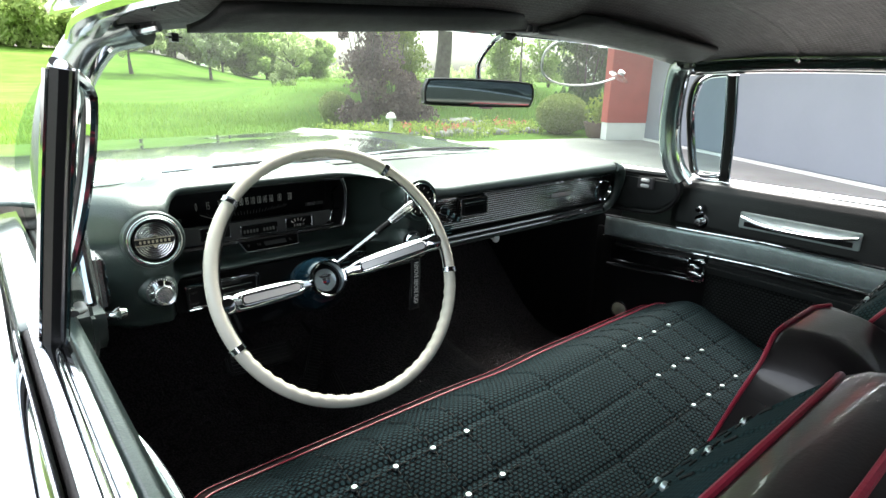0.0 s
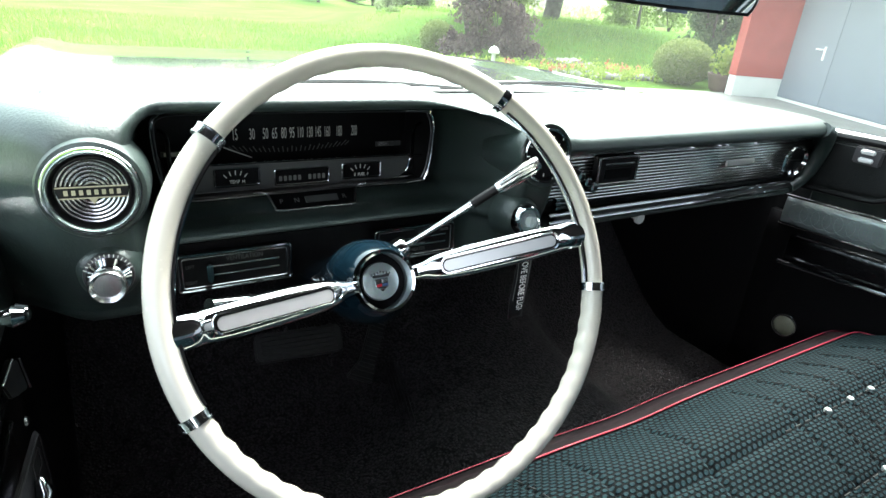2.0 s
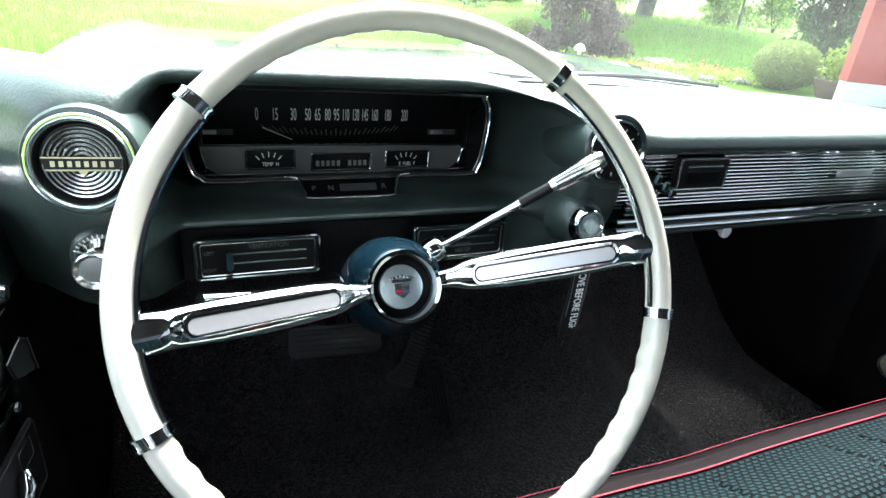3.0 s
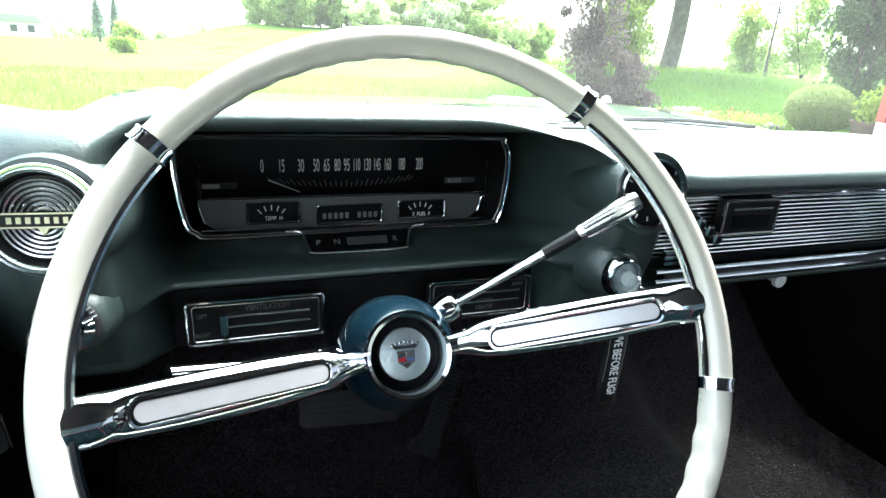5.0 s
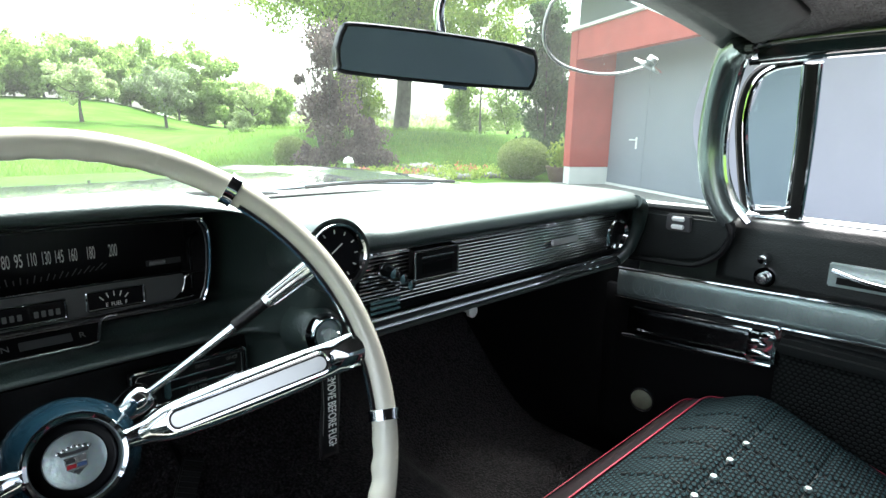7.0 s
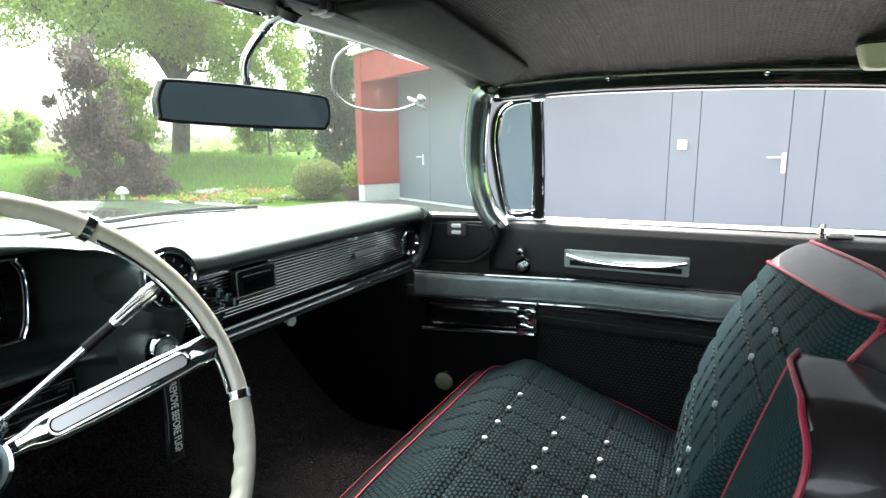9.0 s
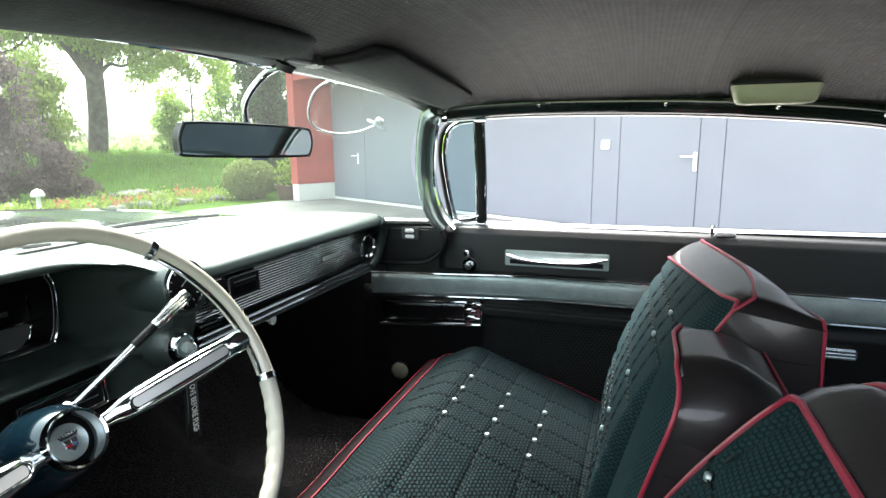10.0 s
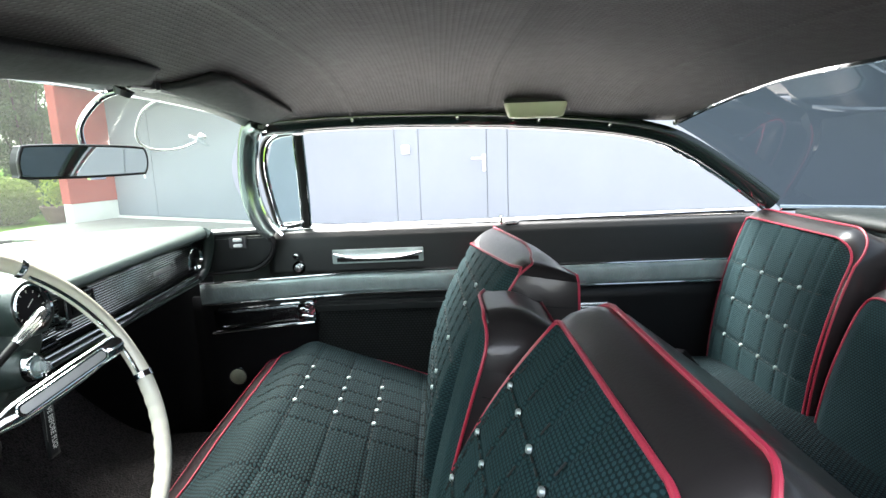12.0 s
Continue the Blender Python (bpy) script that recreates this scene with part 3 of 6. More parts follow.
def build_car_body():
    car = thing("car_body", "dark grey-green two-door coupe body with chrome trim", "car", kind="structure")
    # floor with tunnel and toe board
    def floor(u, v):
        x, y = -0.82 + 1.64 * u, 0.98 - 2.90 * v
        tunnel = (0.10 + 0.09 * smooth(-0.2, 0.7, y)) * math.exp(-(((x - 0.035) / 0.235) ** 4))
        toe = 0.36 * smooth(0.42, 0.97, y)
        return x, y, 0.33 + max(tunnel, 0) * (1 - 0.4 * smooth(0.6, 0.95, y)) + toe
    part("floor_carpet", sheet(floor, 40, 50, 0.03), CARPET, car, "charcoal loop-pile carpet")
    def tread(x0, x1, y0, y1):
        return sheet(lambda u, v: (x0 + (x1 - x0) * u, y0 + (y1 - y0) * v, floor((x0 + (x1 - x0) * u + 0.82) / 1.64, (0.98 - y0 - (y1 - y0) * v) / 2.90)[2] + 0.014), 16, 24, 0.010)
    for label, x0, x1 in (("black pile mat in the driver's footwell", -0.70, -0.205), ("black pile mat in the passenger's footwell", 0.275, 0.70)):
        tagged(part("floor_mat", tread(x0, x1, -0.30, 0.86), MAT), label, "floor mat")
    part("firewall", box((0, 0.97, 0.60), (1.64, 0.03, 0.66)), BLACK, car, "black firewall behind the dashboard")
    # unseen closing panel, added to keep light out behind the dash
    part("cowl_top", sheet(lambda u, v: (-0.80 + 1.6 * u, 0.60 + 0.38 * v, 0.945), 4, 3, 0.02, normal=(0, 0, 1)), BLACK, car)
    # roof skin and headliner
    def ceil(x, y):
        e = abs(x) / 0.62
        mid = 1.342 + 0.052 * smooth(-0.03, -0.26, y) - 0.05 * smooth(-0.7, -1.2, y)
        edge = 1.300 + 0.012 * smooth(0.0, -0.2, y) - 0.040 * smooth(-0.6, -1.15, y)
        return edge + (mid - edge) * (1 - e**3.2) if e < 1 else edge
    rib = lambda y: 0.004 * max(math.exp(-(((y - c) / 0.006) ** 2)) for c in (-0.27, -0.62, -0.96))
    half = lambda y: 0.600 + 0.03 * smooth(-0.03, -0.23, y) + 0.004 * smooth(-0.9, -1.12, y)
    rear = lambda u: 1.125 + 0.075 * (1 - abs(2 * u - 1) ** 6)
    part("headliner", sheet(lambda u, v: ((2 * u - 1) * (half(-0.035 - rear(u) * v) + 0.028) - 0.028, -0.035 - rear(u) * v, ceil((2 * u - 1) * 0.62, -0.035 - rear(u) * v) - rib(-0.035 - rear(u) * v)), 36, 160, 0.004), HEADLINER, car, "dark grey perforated vinyl headliner with cross seams")
    part("roof_skin", sheet(lambda u, v: ((2 * u - 1) * 0.685 - 0.028, 0.0 - (1.15 + 0.085 * (1 - abs(2 * u - 1) ** 6)) * v, ceil((2 * u - 1) * 0.60, 0.0 - 1.17 * v) + 0.035 - 0.03 * abs(2 * u - 1) ** 3), 24, 24, 0.01), PAINT, car, "dark grey-green painted roof")
    part("windscreen_header", sheet(lambda u, v: ((2 * u - 1) * 0.63 - 0.022, 0.015 - 0.065 * v, 1.332 - 0.037 * abs(2 * u - 1) ** 2.4 + 0.02 * math.sin(v * 1.5)), 24, 4, 0.02), VINYL, car)

    def side(s):
        out = 0.0 if s > 0 else 0.055
        rail = [(0.620, -0.04, 1.297), (0.638, -0.22, 1.306), (0.642, -0.48, 1.304), (0.642, -0.70, 1.294), (0.640, -0.93, 1.273), (0.640, -1.09, 1.242), (0.642, -1.19, 1.200), (0.652, -1.31, 1.125), (0.668, -1.44, 1.034)]
        rail = [(x + out * (1 - 0.4 * (k > 6)), y, z + 0.2 * out) for k, (x, y, z) in enumerate(rail)]
        p = [(s * x, y, z) for x, y, z in rail]
        part("roof_rail", tube(spline(p, 48), 0.024, 10, flat=0.55, up=(s, 0, 0.3)), RAIL_PAINT, car, "dark glossy painted roof rail")
        q = [(s * (x + 0.024), y + (0.02 if k == 0 else 0), z - 0.022 - 0.006 * (k > 5)) for k, (x, y, z) in enumerate(rail)]
        part("window_reveal", tube(spline(q, 48), 0.006, 8), CHROME, car, "thin chrome reveal round the side window")
        for y, z in ((-0.11, 1.303), (-0.27, 1.308), (-0.55, 1.303), (-0.77, 1.290), (-0.96, 1.270)):
            part("screw", lathe([(0, 0.003), (0.004, 0.002), (0.005, 0)], face_to((s * (0.622 + out), y, z - 0.004), (0, 1, 0), (-s, 0, -0.2)), 10), CHROME, car)
        # windscreen post with its dog-leg
        post = [(0.600, -0.035, 1.304), (0.640, 0.002, 1.288), (0.675, 0.028, 1.228), (0.695, 0.040, 1.150), (0.700, 0.034, 1.080), (0.703, 0.012, 1.022), (0.705, -0.015, 0.990)]
        post = [(x + 0.03 * (s < 0), y, z) for x, y, z in post]
        w = [(s * x, y, z) for x, y, z in post]
        part("windscreen_post", tube([p + Vector((0, 0.005, 0)) for p in spline(w, 30)], 0.029, 12, flat=0.8), PILLAR, car, "polished metal dog-leg windscreen post")
        part("post_trim", tube(spline([(s * (x + 0.004), y + 0.022, z) for x, y, z in post], 30), 0.009, 8), CHROME, car, "bright chrome windscreen moulding")
        part("post_inner_trim", tube(spline([(s * (x - 0.012), y - 0.022, z - 0.002) for x, y, z in post], 30), 0.006, 8), CHROME, car)
        # sill outside the belt
        b = belt(s)
        sill = [(s * 0.80, 0.85, b - 0.02), (s * 0.815, 0.3, b - 0.008), (s * 0.815, -0.6, b - 0.002), (s * 0.79, -1.45, b + 0.008)]
        part("outer_sill", tube(spline(sill, 24), 0.022, 10, flat=0.5), CHROME, car, "wide polished chrome belt moulding")
        part("outer_door_skin", sheet(lambda u, v: (s * (0.815 + 0.12 * math.sin(v * 1.9)), 0.99 - 2.95 * u, belt(s) - 0.012 - 0.75 * v), 20, 10, 0.012), PAINT, car)
        part("cowl_side", sheet(lambda u, v: (s * (0.745 - 0.01 * math.sin(u * 3.1)), 0.96 - 0.76 * u, 0.34 + 0.60 * v), 6, 6, 0.012), BLACK, car)
        part("front_wing", sheet(lambda u, v: (s * (0.742 + 0.12 * u), 0.02 + 0.72 * v, belt(s) - 0.022 - 0.012 * u - 0.006 * v), 8, 12, 0.008), PAINT, car, "dark grey-green painted wing top")
    both(side)
    # rear: shelf, back glass, pillars
    part("parcel_shelf", sheet(lambda u, v: ((2 * u - 1) * 0.66, -1.50 - 0.6 * v, 0.995), 8, 6, 0.02), VINYL, car, "black rear parcel shelf")
    part("rear_bulkhead", box((0, -1.86, 0.63), (1.68, 0.03, 0.72)), VINYL, car)
    def back(u, v):
        x = 2 * u - 1
        top, low = Vector((x * 0.662 - 0.02, -1.140 - 0.078 * (1 - abs(x) ** 6), 1.264 + 0.080 * (1 - abs(x) ** 4))), Vector((x * 0.72, -1.49 - 0.58 * (1 - abs(x) ** 3), 1.012))
        return top.lerp(low, v) + Vector((0, 0, 0.02 * math.sin(v * 3.14)))
    back_glass = part("rear_window", sheet(back, 24, 12), REAR_GLASS, car, "wrap-round rear window")
    back_glass.visible_shadow = False
    part("rear_window_trim", tube([back(k / 30, 0) for k in range(31)], 0.008, 8), CHROME, car)
    part("rear_window_base", tube([back(k / 30, 1) for k in range(31)], 0.009, 8), CHROME, car)
    part("boot_lid", sheet(lambda u, v: ((2 * u - 1) * 0.85, -2.1 - 1.5 * v, 0.975 - 0.05 * v), 10, 10, 0.01), PAINT, car)
    # windscreen
    def screen(u, v):
        x = 2 * u - 1
        a = abs(x)
        top = Vector((x * 0.640 - 0.02, 0.005 + 0.02 * (1 - a * a), 1.333 - 0.030 * a**2.4))
        low = Vector((x * 0.738 - 0.015, 0.015 + 0.68 * (1 - a**4.5) ** 0.75, 0.998))
        bulge = 0.055 * math.sin(v**0.8 * math.pi) * a**3 + 0.035 * math.sin(v * math.pi)
        return top.lerp(low, v) + Vector((math.copysign(0.056 * math.sin(v**0.8 * math.pi), x) * a**3, bulge, 0))
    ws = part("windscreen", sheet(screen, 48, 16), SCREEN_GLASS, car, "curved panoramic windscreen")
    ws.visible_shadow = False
    part("windscreen_gasket", tube([screen(k / 40, 1.0) for k in range(41)], 0.009, 8), RUBBER, car)
    part("header_trim", tube([screen(k / 40, 0.0) for k in range(41)], 0.0035, 8), CHROME, car)
    # bonnet, wings, cowl
    def hood(u, v):
        x, y = (2 * u - 1) * 0.88, 0.70 + 1.75 * v
        a = abs(x)
        return x, y, 0.965 + 0.012 * math.sin(min(1, v * 1.3) * 3) - 0.05 * v * v + 0.022 * math.exp(-(((a - 0.78) / 0.07) ** 2)) - 0.10 * smooth(0.82, 0.88, a)
    part("bonnet", sheet(hood, 40, 24, 0.01), PAINT, car, "dark grey-green painted bonnet")
    grille = part("cowl_grille", sheet(lambda u, v: (-0.70 + 1.4 * u, 0.735 + 0.06 * (1 - (2 * u - 1) ** 2) + 0.14 * v, 0.984 - 0.004 * v), 24, 4, 0.006, normal=(0, 0, 1)), BLACK, car, "black air intake at the foot of the windscreen")
    for k in range(7):
        part("cowl_louvre", tube([(-0.69 + 1.38 * j / 24, 0.742 + 0.020 * k + 0.06 * (1 - (2 * j / 24 - 1) ** 2), 0.989) for j in range(25)], 0.0060, 6, flat=0.55), SATIN if k % 2 else PAINT, grille)
    for x0, x1, k in ((-0.42, 0.08, 0), (0.12, 0.62, 1)):
        wiper = part("wiper", tube(spline([(x0, 0.83, 0.999), ((x0 + x1) / 2, 0.80, 1.008), (x1, 0.74 + 0.02 * k, 0.999)], 14), 0.006, 6), CHROME, car, "chrome windscreen wiper")
        part("wiper_blade", tube(spline([(x0 + 0.12, 0.79, 1.006), ((x0 + x1) / 2 + 0.08, 0.770, 1.012), (x1 + 0.06, 0.735, 1.002)], 10), 0.005, 6), RUBBER, wiper)
    part("aerial", tube([(-0.708, 0.620, 0.948), (-0.653, 0.800, 1.037)], 0.003, 6), CHROME, car, "thin chrome aerial rod")


def build_door(s):
    """A front door with its quarter panel: vinyl top, engraved strip, armrest, vent window and fittings."""
    front = s > 0
    d = thing("passenger_door" if front else "driver_door", "closed black vinyl car door with an engraved metal strip and its window wound down", "car door")
    X = lambda x: s * x
    L = lambda x: s * (x + (0 if front else 0.022))
    d.location = (0 if front else -0.007, -0.046, belt(s) - BELT)
    def upper(u, v):
        y = 0.06 - 1.46 * u
        z0 = 0.835
        prof = [(0.775, BELT - 0.004), (0.752, BELT + 0.003), (0.735, BELT - 0.003), (0.724, BELT - 0.02), (0.718, 0.91), (0.712, 0.87), (0.708, z0)]
        if not front:
            prof = [(0.752, BELT - 0.012), (0.746, BELT + 0.004), (0.736, BELT + 0.002), (0.729, BELT - 0.012), (0.727, 0.92), (0.730, 0.87), (0.732, z0)]
        k = min(int(v * 6), 5)
        a, b = Vector(prof[k]), Vector(prof[k + 1])
        q = a.lerp(b, v * 6 - k)
        seam = 0.004 * math.exp(-(((y + 0.645) / 0.006) ** 2))
        return X(q.x + seam), y, q.y
    part("upper_panel", sheet(upper, 70, 24, 0.004) if s < 0 else sheet(lambda u, v: upper(1 - u, v), 70, 24, 0.004), DOOR_VINYL if front else PAD, d, "smooth vinyl padded door top")
    part("metal_strip", sheet(lambda u, v: (L(0.708 - 0.003 * math.sin(v * 3.14)), 0.27 - 1.66 * u, 0.832 - 0.060 * v - 0.020 * smooth(0.3, 0.0, u)), 40, 4, 0.006, normal=(-s, 0, 0)), STEEL_STRIP, d, "brushed grey-green strip engraved with scrolls")
    for z in (0.834, 0.770):
        part("strip_edge", tube([(L(0.704), y, z - 0.020 * smooth(-0.23, 0.27, y)) for y in (0.27, 0.0, -0.2, -0.8, -1.39)], 0.0032, 8), CHROME, d, "thin chrome edge")
    part("lower_panel", sheet(lambda u, v: (L(0.712 + 0.01 * v), 0.30 - 1.7 * u, 0.772 - 0.40 * v), 20, 8, 0.02, normal=(-s, 0, 0)), BLACK, d)
    part("armrest", box((L(0.698), -0.36, 0.738), (0.05, 0.585, 0.030)), DOOR_VINYL, d, "padded black armrest", bevel=0.010)
    part("woven_panel", sheet(lambda u, v: (L(0.700 + 0.012 * v), -0.07 - 0.57 * u, 0.724 - 0.26 * v), 10, 6, 0.006, normal=(-s, 0, 0)), MESH_CLOTH, d, "black basket-weave lower panel")
    part("recess_rail", tube([(L(0.694), 0.24, 0.666), (L(0.692), -0.065, 0.690)], 0.0045, 8), CHROME, d, "chrome rail under the recess")
    part("recess_plate", sheet(lambda u, v: (L(0.703), 0.235 - 0.29 * u, 0.732 + 0.017 * u - (0.062 - 0.004 * u) * v), 6, 4, 0.004, normal=(-s, 0, 0)), HAMMERED, d, "hammered bright metal recess plate")
    bm = bmesh.new()
    for k in range(66):
        y = 0.235 - 0.0242 * k
        zc = 0.802 - 0.020 * smooth(-0.23, 0.27, y)
        tube([(L(0.7043), y + 0.021 * math.cos(j * math.tau / 18), zc + 0.021 * math.sin(j * math.tau / 18)) for j in range(18)], 0.0004, 4, closed=True, bm=bm)
    part("engraving", bm, STEEL_STRIP, d, "engraved scroll rings")
    part("recess_bar", tube([(L(0.700), 0.22, 0.735), (L(0.698), -0.06, 0.752)], 0.003, 8), CHROME, d)
    ash = part("ashtray", box((L(0.692), -0.045, 0.722), (0.016, 0.050, 0.064)), CHROME, d, "bright chrome ashtray at the armrest's end", bevel=0.005)
    for dy, dz, w, h in ((0.0, -0.014, 0.048, 0.022), (0.006, 0.008, 0.036, 0.016), (-0.010, 0.026, 0.034, 0.014)):
        part("ashtray_lobe", lathe([(0.0, 0.006), (0.36, 0.0055), (0.46, 0.0035), (0.5, -0.004)], face_to((L(0.684), -0.045 + dy, 0.722 + dz), (0, 1, 0), (-s, 0, 0)) @ Matrix.Diagonal((w, h, 1, 1)), 20), CHROME, ash)
    part("ashtray_tab", box((L(0.686), -0.072, 0.760), (0.012, 0.010, 0.022)), CHROME, ash, bevel=0.003)
    # pull handle
    grip = part("pull_recess", box((L(0.709), -0.262, 0.881), (0.006, 0.268, 0.042)), STEEL_STRIP, d, "brushed metal pull plate", bevel=0.002)
    part("pull_bar", tube(spline([(L(0.702), -0.135, 0.889), (L(0.690), -0.19, 0.879), (L(0.686), -0.262, 0.876), (L(0.690), -0.335, 0.879), (L(0.702), -0.39, 0.889)], 20), 0.0058, 10, flat=0.7), CHROME, grip, "curved chrome pull bar")
    # black strip laid on the plate as the bar's shadow
    part("pull_shadow_strip", box((L(0.7045), -0.262, 0.872), (0.003, 0.24, 0.012)), BLACK, grip)
    # window lift knobs
    if front:
      lift = part("window_switch", lathe([(0, 0.006), (0.019, 0.005), (0.021, 0)], face_to((X(0.712), -0.028, 0.853), (0, 1, 0), (-s, 0, 0)), 24), CHROME, d, "round chrome window switch")
      part("switch_knob", lathe([(0, 0.022), (0.009, 0.020), (0.011, 0.012), (0.010, 0.004)], face_to((X(0.708), -0.028, 0.853), (0, 1, 0), (-s, 0, 0)), 20), SATIN, lift)
      part("vent_switch", lathe([(0, 0.026), (0.008, 0.024), (0.012, 0.012), (0.011, 0)], face_to((X(0.714), -0.025, 0.889), (0, 1, 0), (-s, 0, 0)), 20), CHROME, d, "small chrome vent-window knob")
    # belt chrome and lock buttons
    bx = 0.758 if front else 0.769
    part("belt_moulding", tube([(X(bx), 0.05, BELT + 0.002), (X(bx + 0.002), -0.62, BELT + 0.004), (X(bx - 0.001), -1.36, BELT + 0.014)], 0.007 if front else 0.0105, 10, flat=0.7), CHROME, d, "chrome window-slot moulding")
    drop = 0 if front else 0.012
    part("felt_slot", tube([(X(0.779), 0.05, BELT - 0.006 - drop), (X(0.780), -0.62, BELT - 0.004 - drop), (X(0.777), -1.36, BELT + 0.006 - drop)], 0.006, 8, flat=0.5), RUBBER, d)
    if not front:
        part("belt_ridge", tube([(X(0.7535), 0.05, BELT + 0.002), (X(0.755), -0.62, BELT + 0.004), (X(0.752), -1.36, BELT + 0.014)], 0.005, 8), CHROME, d, "narrow chrome ridge along the window slot")
    part("lock_plate", box((X(0.748), -0.66, BELT + 0.004), (0.026, 0.045, 0.008)), SATIN, d, bevel=0.003)
    part("lock_button", lathe([(0.004, 0), (0.004, 0.014), (0.007, 0.018), (0.006, 0.026), (0, 0.027)], pose(X(0.742), -0.63, BELT), 14), CHROME, d, "chrome lock button")
    # vent window
    near = (lambda z: 0.0) if front else (lambda z: -0.028 * smooth(1.06, 1.24, z))
    vy = 0.013 if front else 0.0
    vp = [(X(0.765 - near(BELT)), -0.060 + vy, BELT), (X(0.735 - near(1.11)), -0.066 + vy, 1.11), (X(0.690 - near(1.238)), -0.072 + vy, 1.238)]
    part("vent_post", tube(spline(vp, 12), 0.0115 if front else 0.0120, 8, flat=0.75 if front else 0.9), RUBBER if front else BLACK, d, "black rubber-lined vent window post")
    for e in (1, -1):
        dx, dy, rt = (0, 0.012 * e, 0.0042) if front else (0.0120 * e, -0.003, 0.003)
        part("vent_post_trim", tube(spline([(x + dx, y + dy, z) for x, y, z in vp], 12), rt, 8), CHROME, d)
    frame_pts = [(X(0.760), -0.048, 0.972), (X(0.752), 0.0, 0.972), (X(0.744), 0.014, 0.99), (X(0.735), 0.030, 1.08), (X(0.722), 0.034, 1.15), (X(0.705), 0.020, 1.205), (X(0.692), -0.01, 1.232), (X(0.688), -0.06, 1.240)]
    frame_pts = [(x, y + vy, z) for x, y, z in frame_pts]
    if not front:
        loop = [(0.765, -0.054, 0.966), (0.751, -0.004, 0.960), (0.743, 0.034, 0.971), (0.730, 0.036, 1.008), (0.711, 0.036, 1.061), (0.693, 0.036, 1.126), (0.682, 0.031, 1.189), (0.686, 0.006, 1.219), (0.715, -0.054, 1.241)]
        frame_pts = [(X(x), y, z) for x, y, z in loop]
    part("vent_frame", tube(spline(frame_pts, 40), 0.0065, 8), CHROME, d, "chrome vent window frame")
    part("vent_seal", tube(spline([(x + s * 0.004, y + 0.012, z + 0.004) for x, y, z in frame_pts], 40), 0.008 if front else 0.0045, 8), RUBBER, d)
    def pane(u, v):
        z = 0.972 + 0.265 * v
        f = 0.034 - 0.10 * max(0, v - 0.62) - 0.10 * max(0, 0.12 - v)
        if not front:
            return X((0.765 - 0.043 * v) * (1 - u) + (0.745 - 0.062 * v) * u), -0.055 + (0.055 + f) * u, z
        return X(0.760 - 0.07 * v**1.3), vy - 0.055 + (0.055 + f) * u, z
    g = part("vent_pane", sheet(pane, 8, 10), GLASS, d, "vent window pane")
    g.visible_shadow = False
    part("vent_catch", tube(spline([(X(0.740 - near(1.0)), -0.045, 0.985), (X(0.730 - near(1.0)), -0.02, 0.978), (X(0.728 - near(1.0)), 0.01, 0.975)], 8), 0.006, 8, flat=0.6), DARK_METAL, d, "small dark vent catch")
    return d


def build_cowl_panel(s):
    c = thing("cowl_panel", "black vinyl kick trim with a small chrome lock switch", "trim", kind="structure")
    c.location = (0.012 if s > 0 else -0.03, -0.036, belt(s) - BELT)
    ol = [(0.33, 0.955), (0.03, 0.955), (0.022, 0.93), (0.035, 0.895), (0.07, 0.868), (0.12, 0.858), (0.33, 0.850)]
    part("panel", prism(ol, 0.03, Matrix(((0, 0, s, s * 0.675), (1, 0, 0, 0), (0, 1, 0, 0), (0, 0, 0, 1)))), DOOR_VINYL if s > 0 else DASH, c, bevel=0.006 if s > 0 else 0.013)
    if s > 0:
        part("bead", tube(spline([(s * 0.668, y, z - 0.004) for y, z in ol[1:]], 30), 0.006, 8), BLACK, c)
    if s > 0:
        sw = part("lock_switch", box((0.672, 0.125, 0.938), (0.008, 0.052, 0.034)), DARK_METAL, c, "dark metal plate with two chrome rockers", bevel=0.003)
        for dz in (0.008, -0.008):
            part("rocker", box((0.667, 0.125, 0.938 + dz), (0.008, 0.026, 0.009)), BRIGHT, sw, bevel=0.002)
    else:
        plate = part("switch_plate", box((-0.672, 0.090, 0.972), (0.010, 0.050, 0.074)), SATIN, c, "chrome plate of window switches", bevel=0.004)
        part("plate_face", box((-0.666, 0.090, 0.972), (0.004, 0.036, 0.060)), BLACK, plate)
        for k in range(3):
            part("rocker", box((-0.664, 0.090, 0.990 - 0.018 * k), (0.006, 0.026, 0.013)), CHROME, plate, bevel=0.002)
        for y, z in ((0.080, 0.922), (0.100, 0.914)):
            part("switch_knob", lathe([(0, 0.032), (0.006, 0.030), (0.009, 0.022), (0.005, 0.016), (0.007, 0)], face_to((-0.675, y, z), (0, 1, 0), (1, 0, 0)), 16), CHROME, c, "small chrome control knob")


# ---- dashboard ----
SEC_D = [(0.72, 0.985), (0.50, 1.035), (0.32, 1.070), (0.21, 1.086), (0.170, 1.084), (0.158, 1.074), (0.180, 1.064), (0.276, 1.056), (0.420, 1.054), (0.420, 0.934), (0.284, 0.9365), (0.244, 0.9275), (0.211, 0.9265), (0.200, 0.917), (0.250, 0.902), (0.255, 0.85), (0.255, 0.835), (0.40, 0.82)]
SEC_L = [(0.72, 0.985), (0.50, 1.030), (0.28, 1.064), (0.19, 1.078), (0.148, 1.079), (0.122, 1.071), (0.108, 1.058), (0.102, 1.040), (0.100, 1.015), (0.101, 0.992), (0.105, 0.972), (0.110, 0.954), (0.116, 0.940), (0.122, 0.926), (0.131, 0.906), (0.146, 0.880), (0.168, 0.858), (0.30, 0.83)]
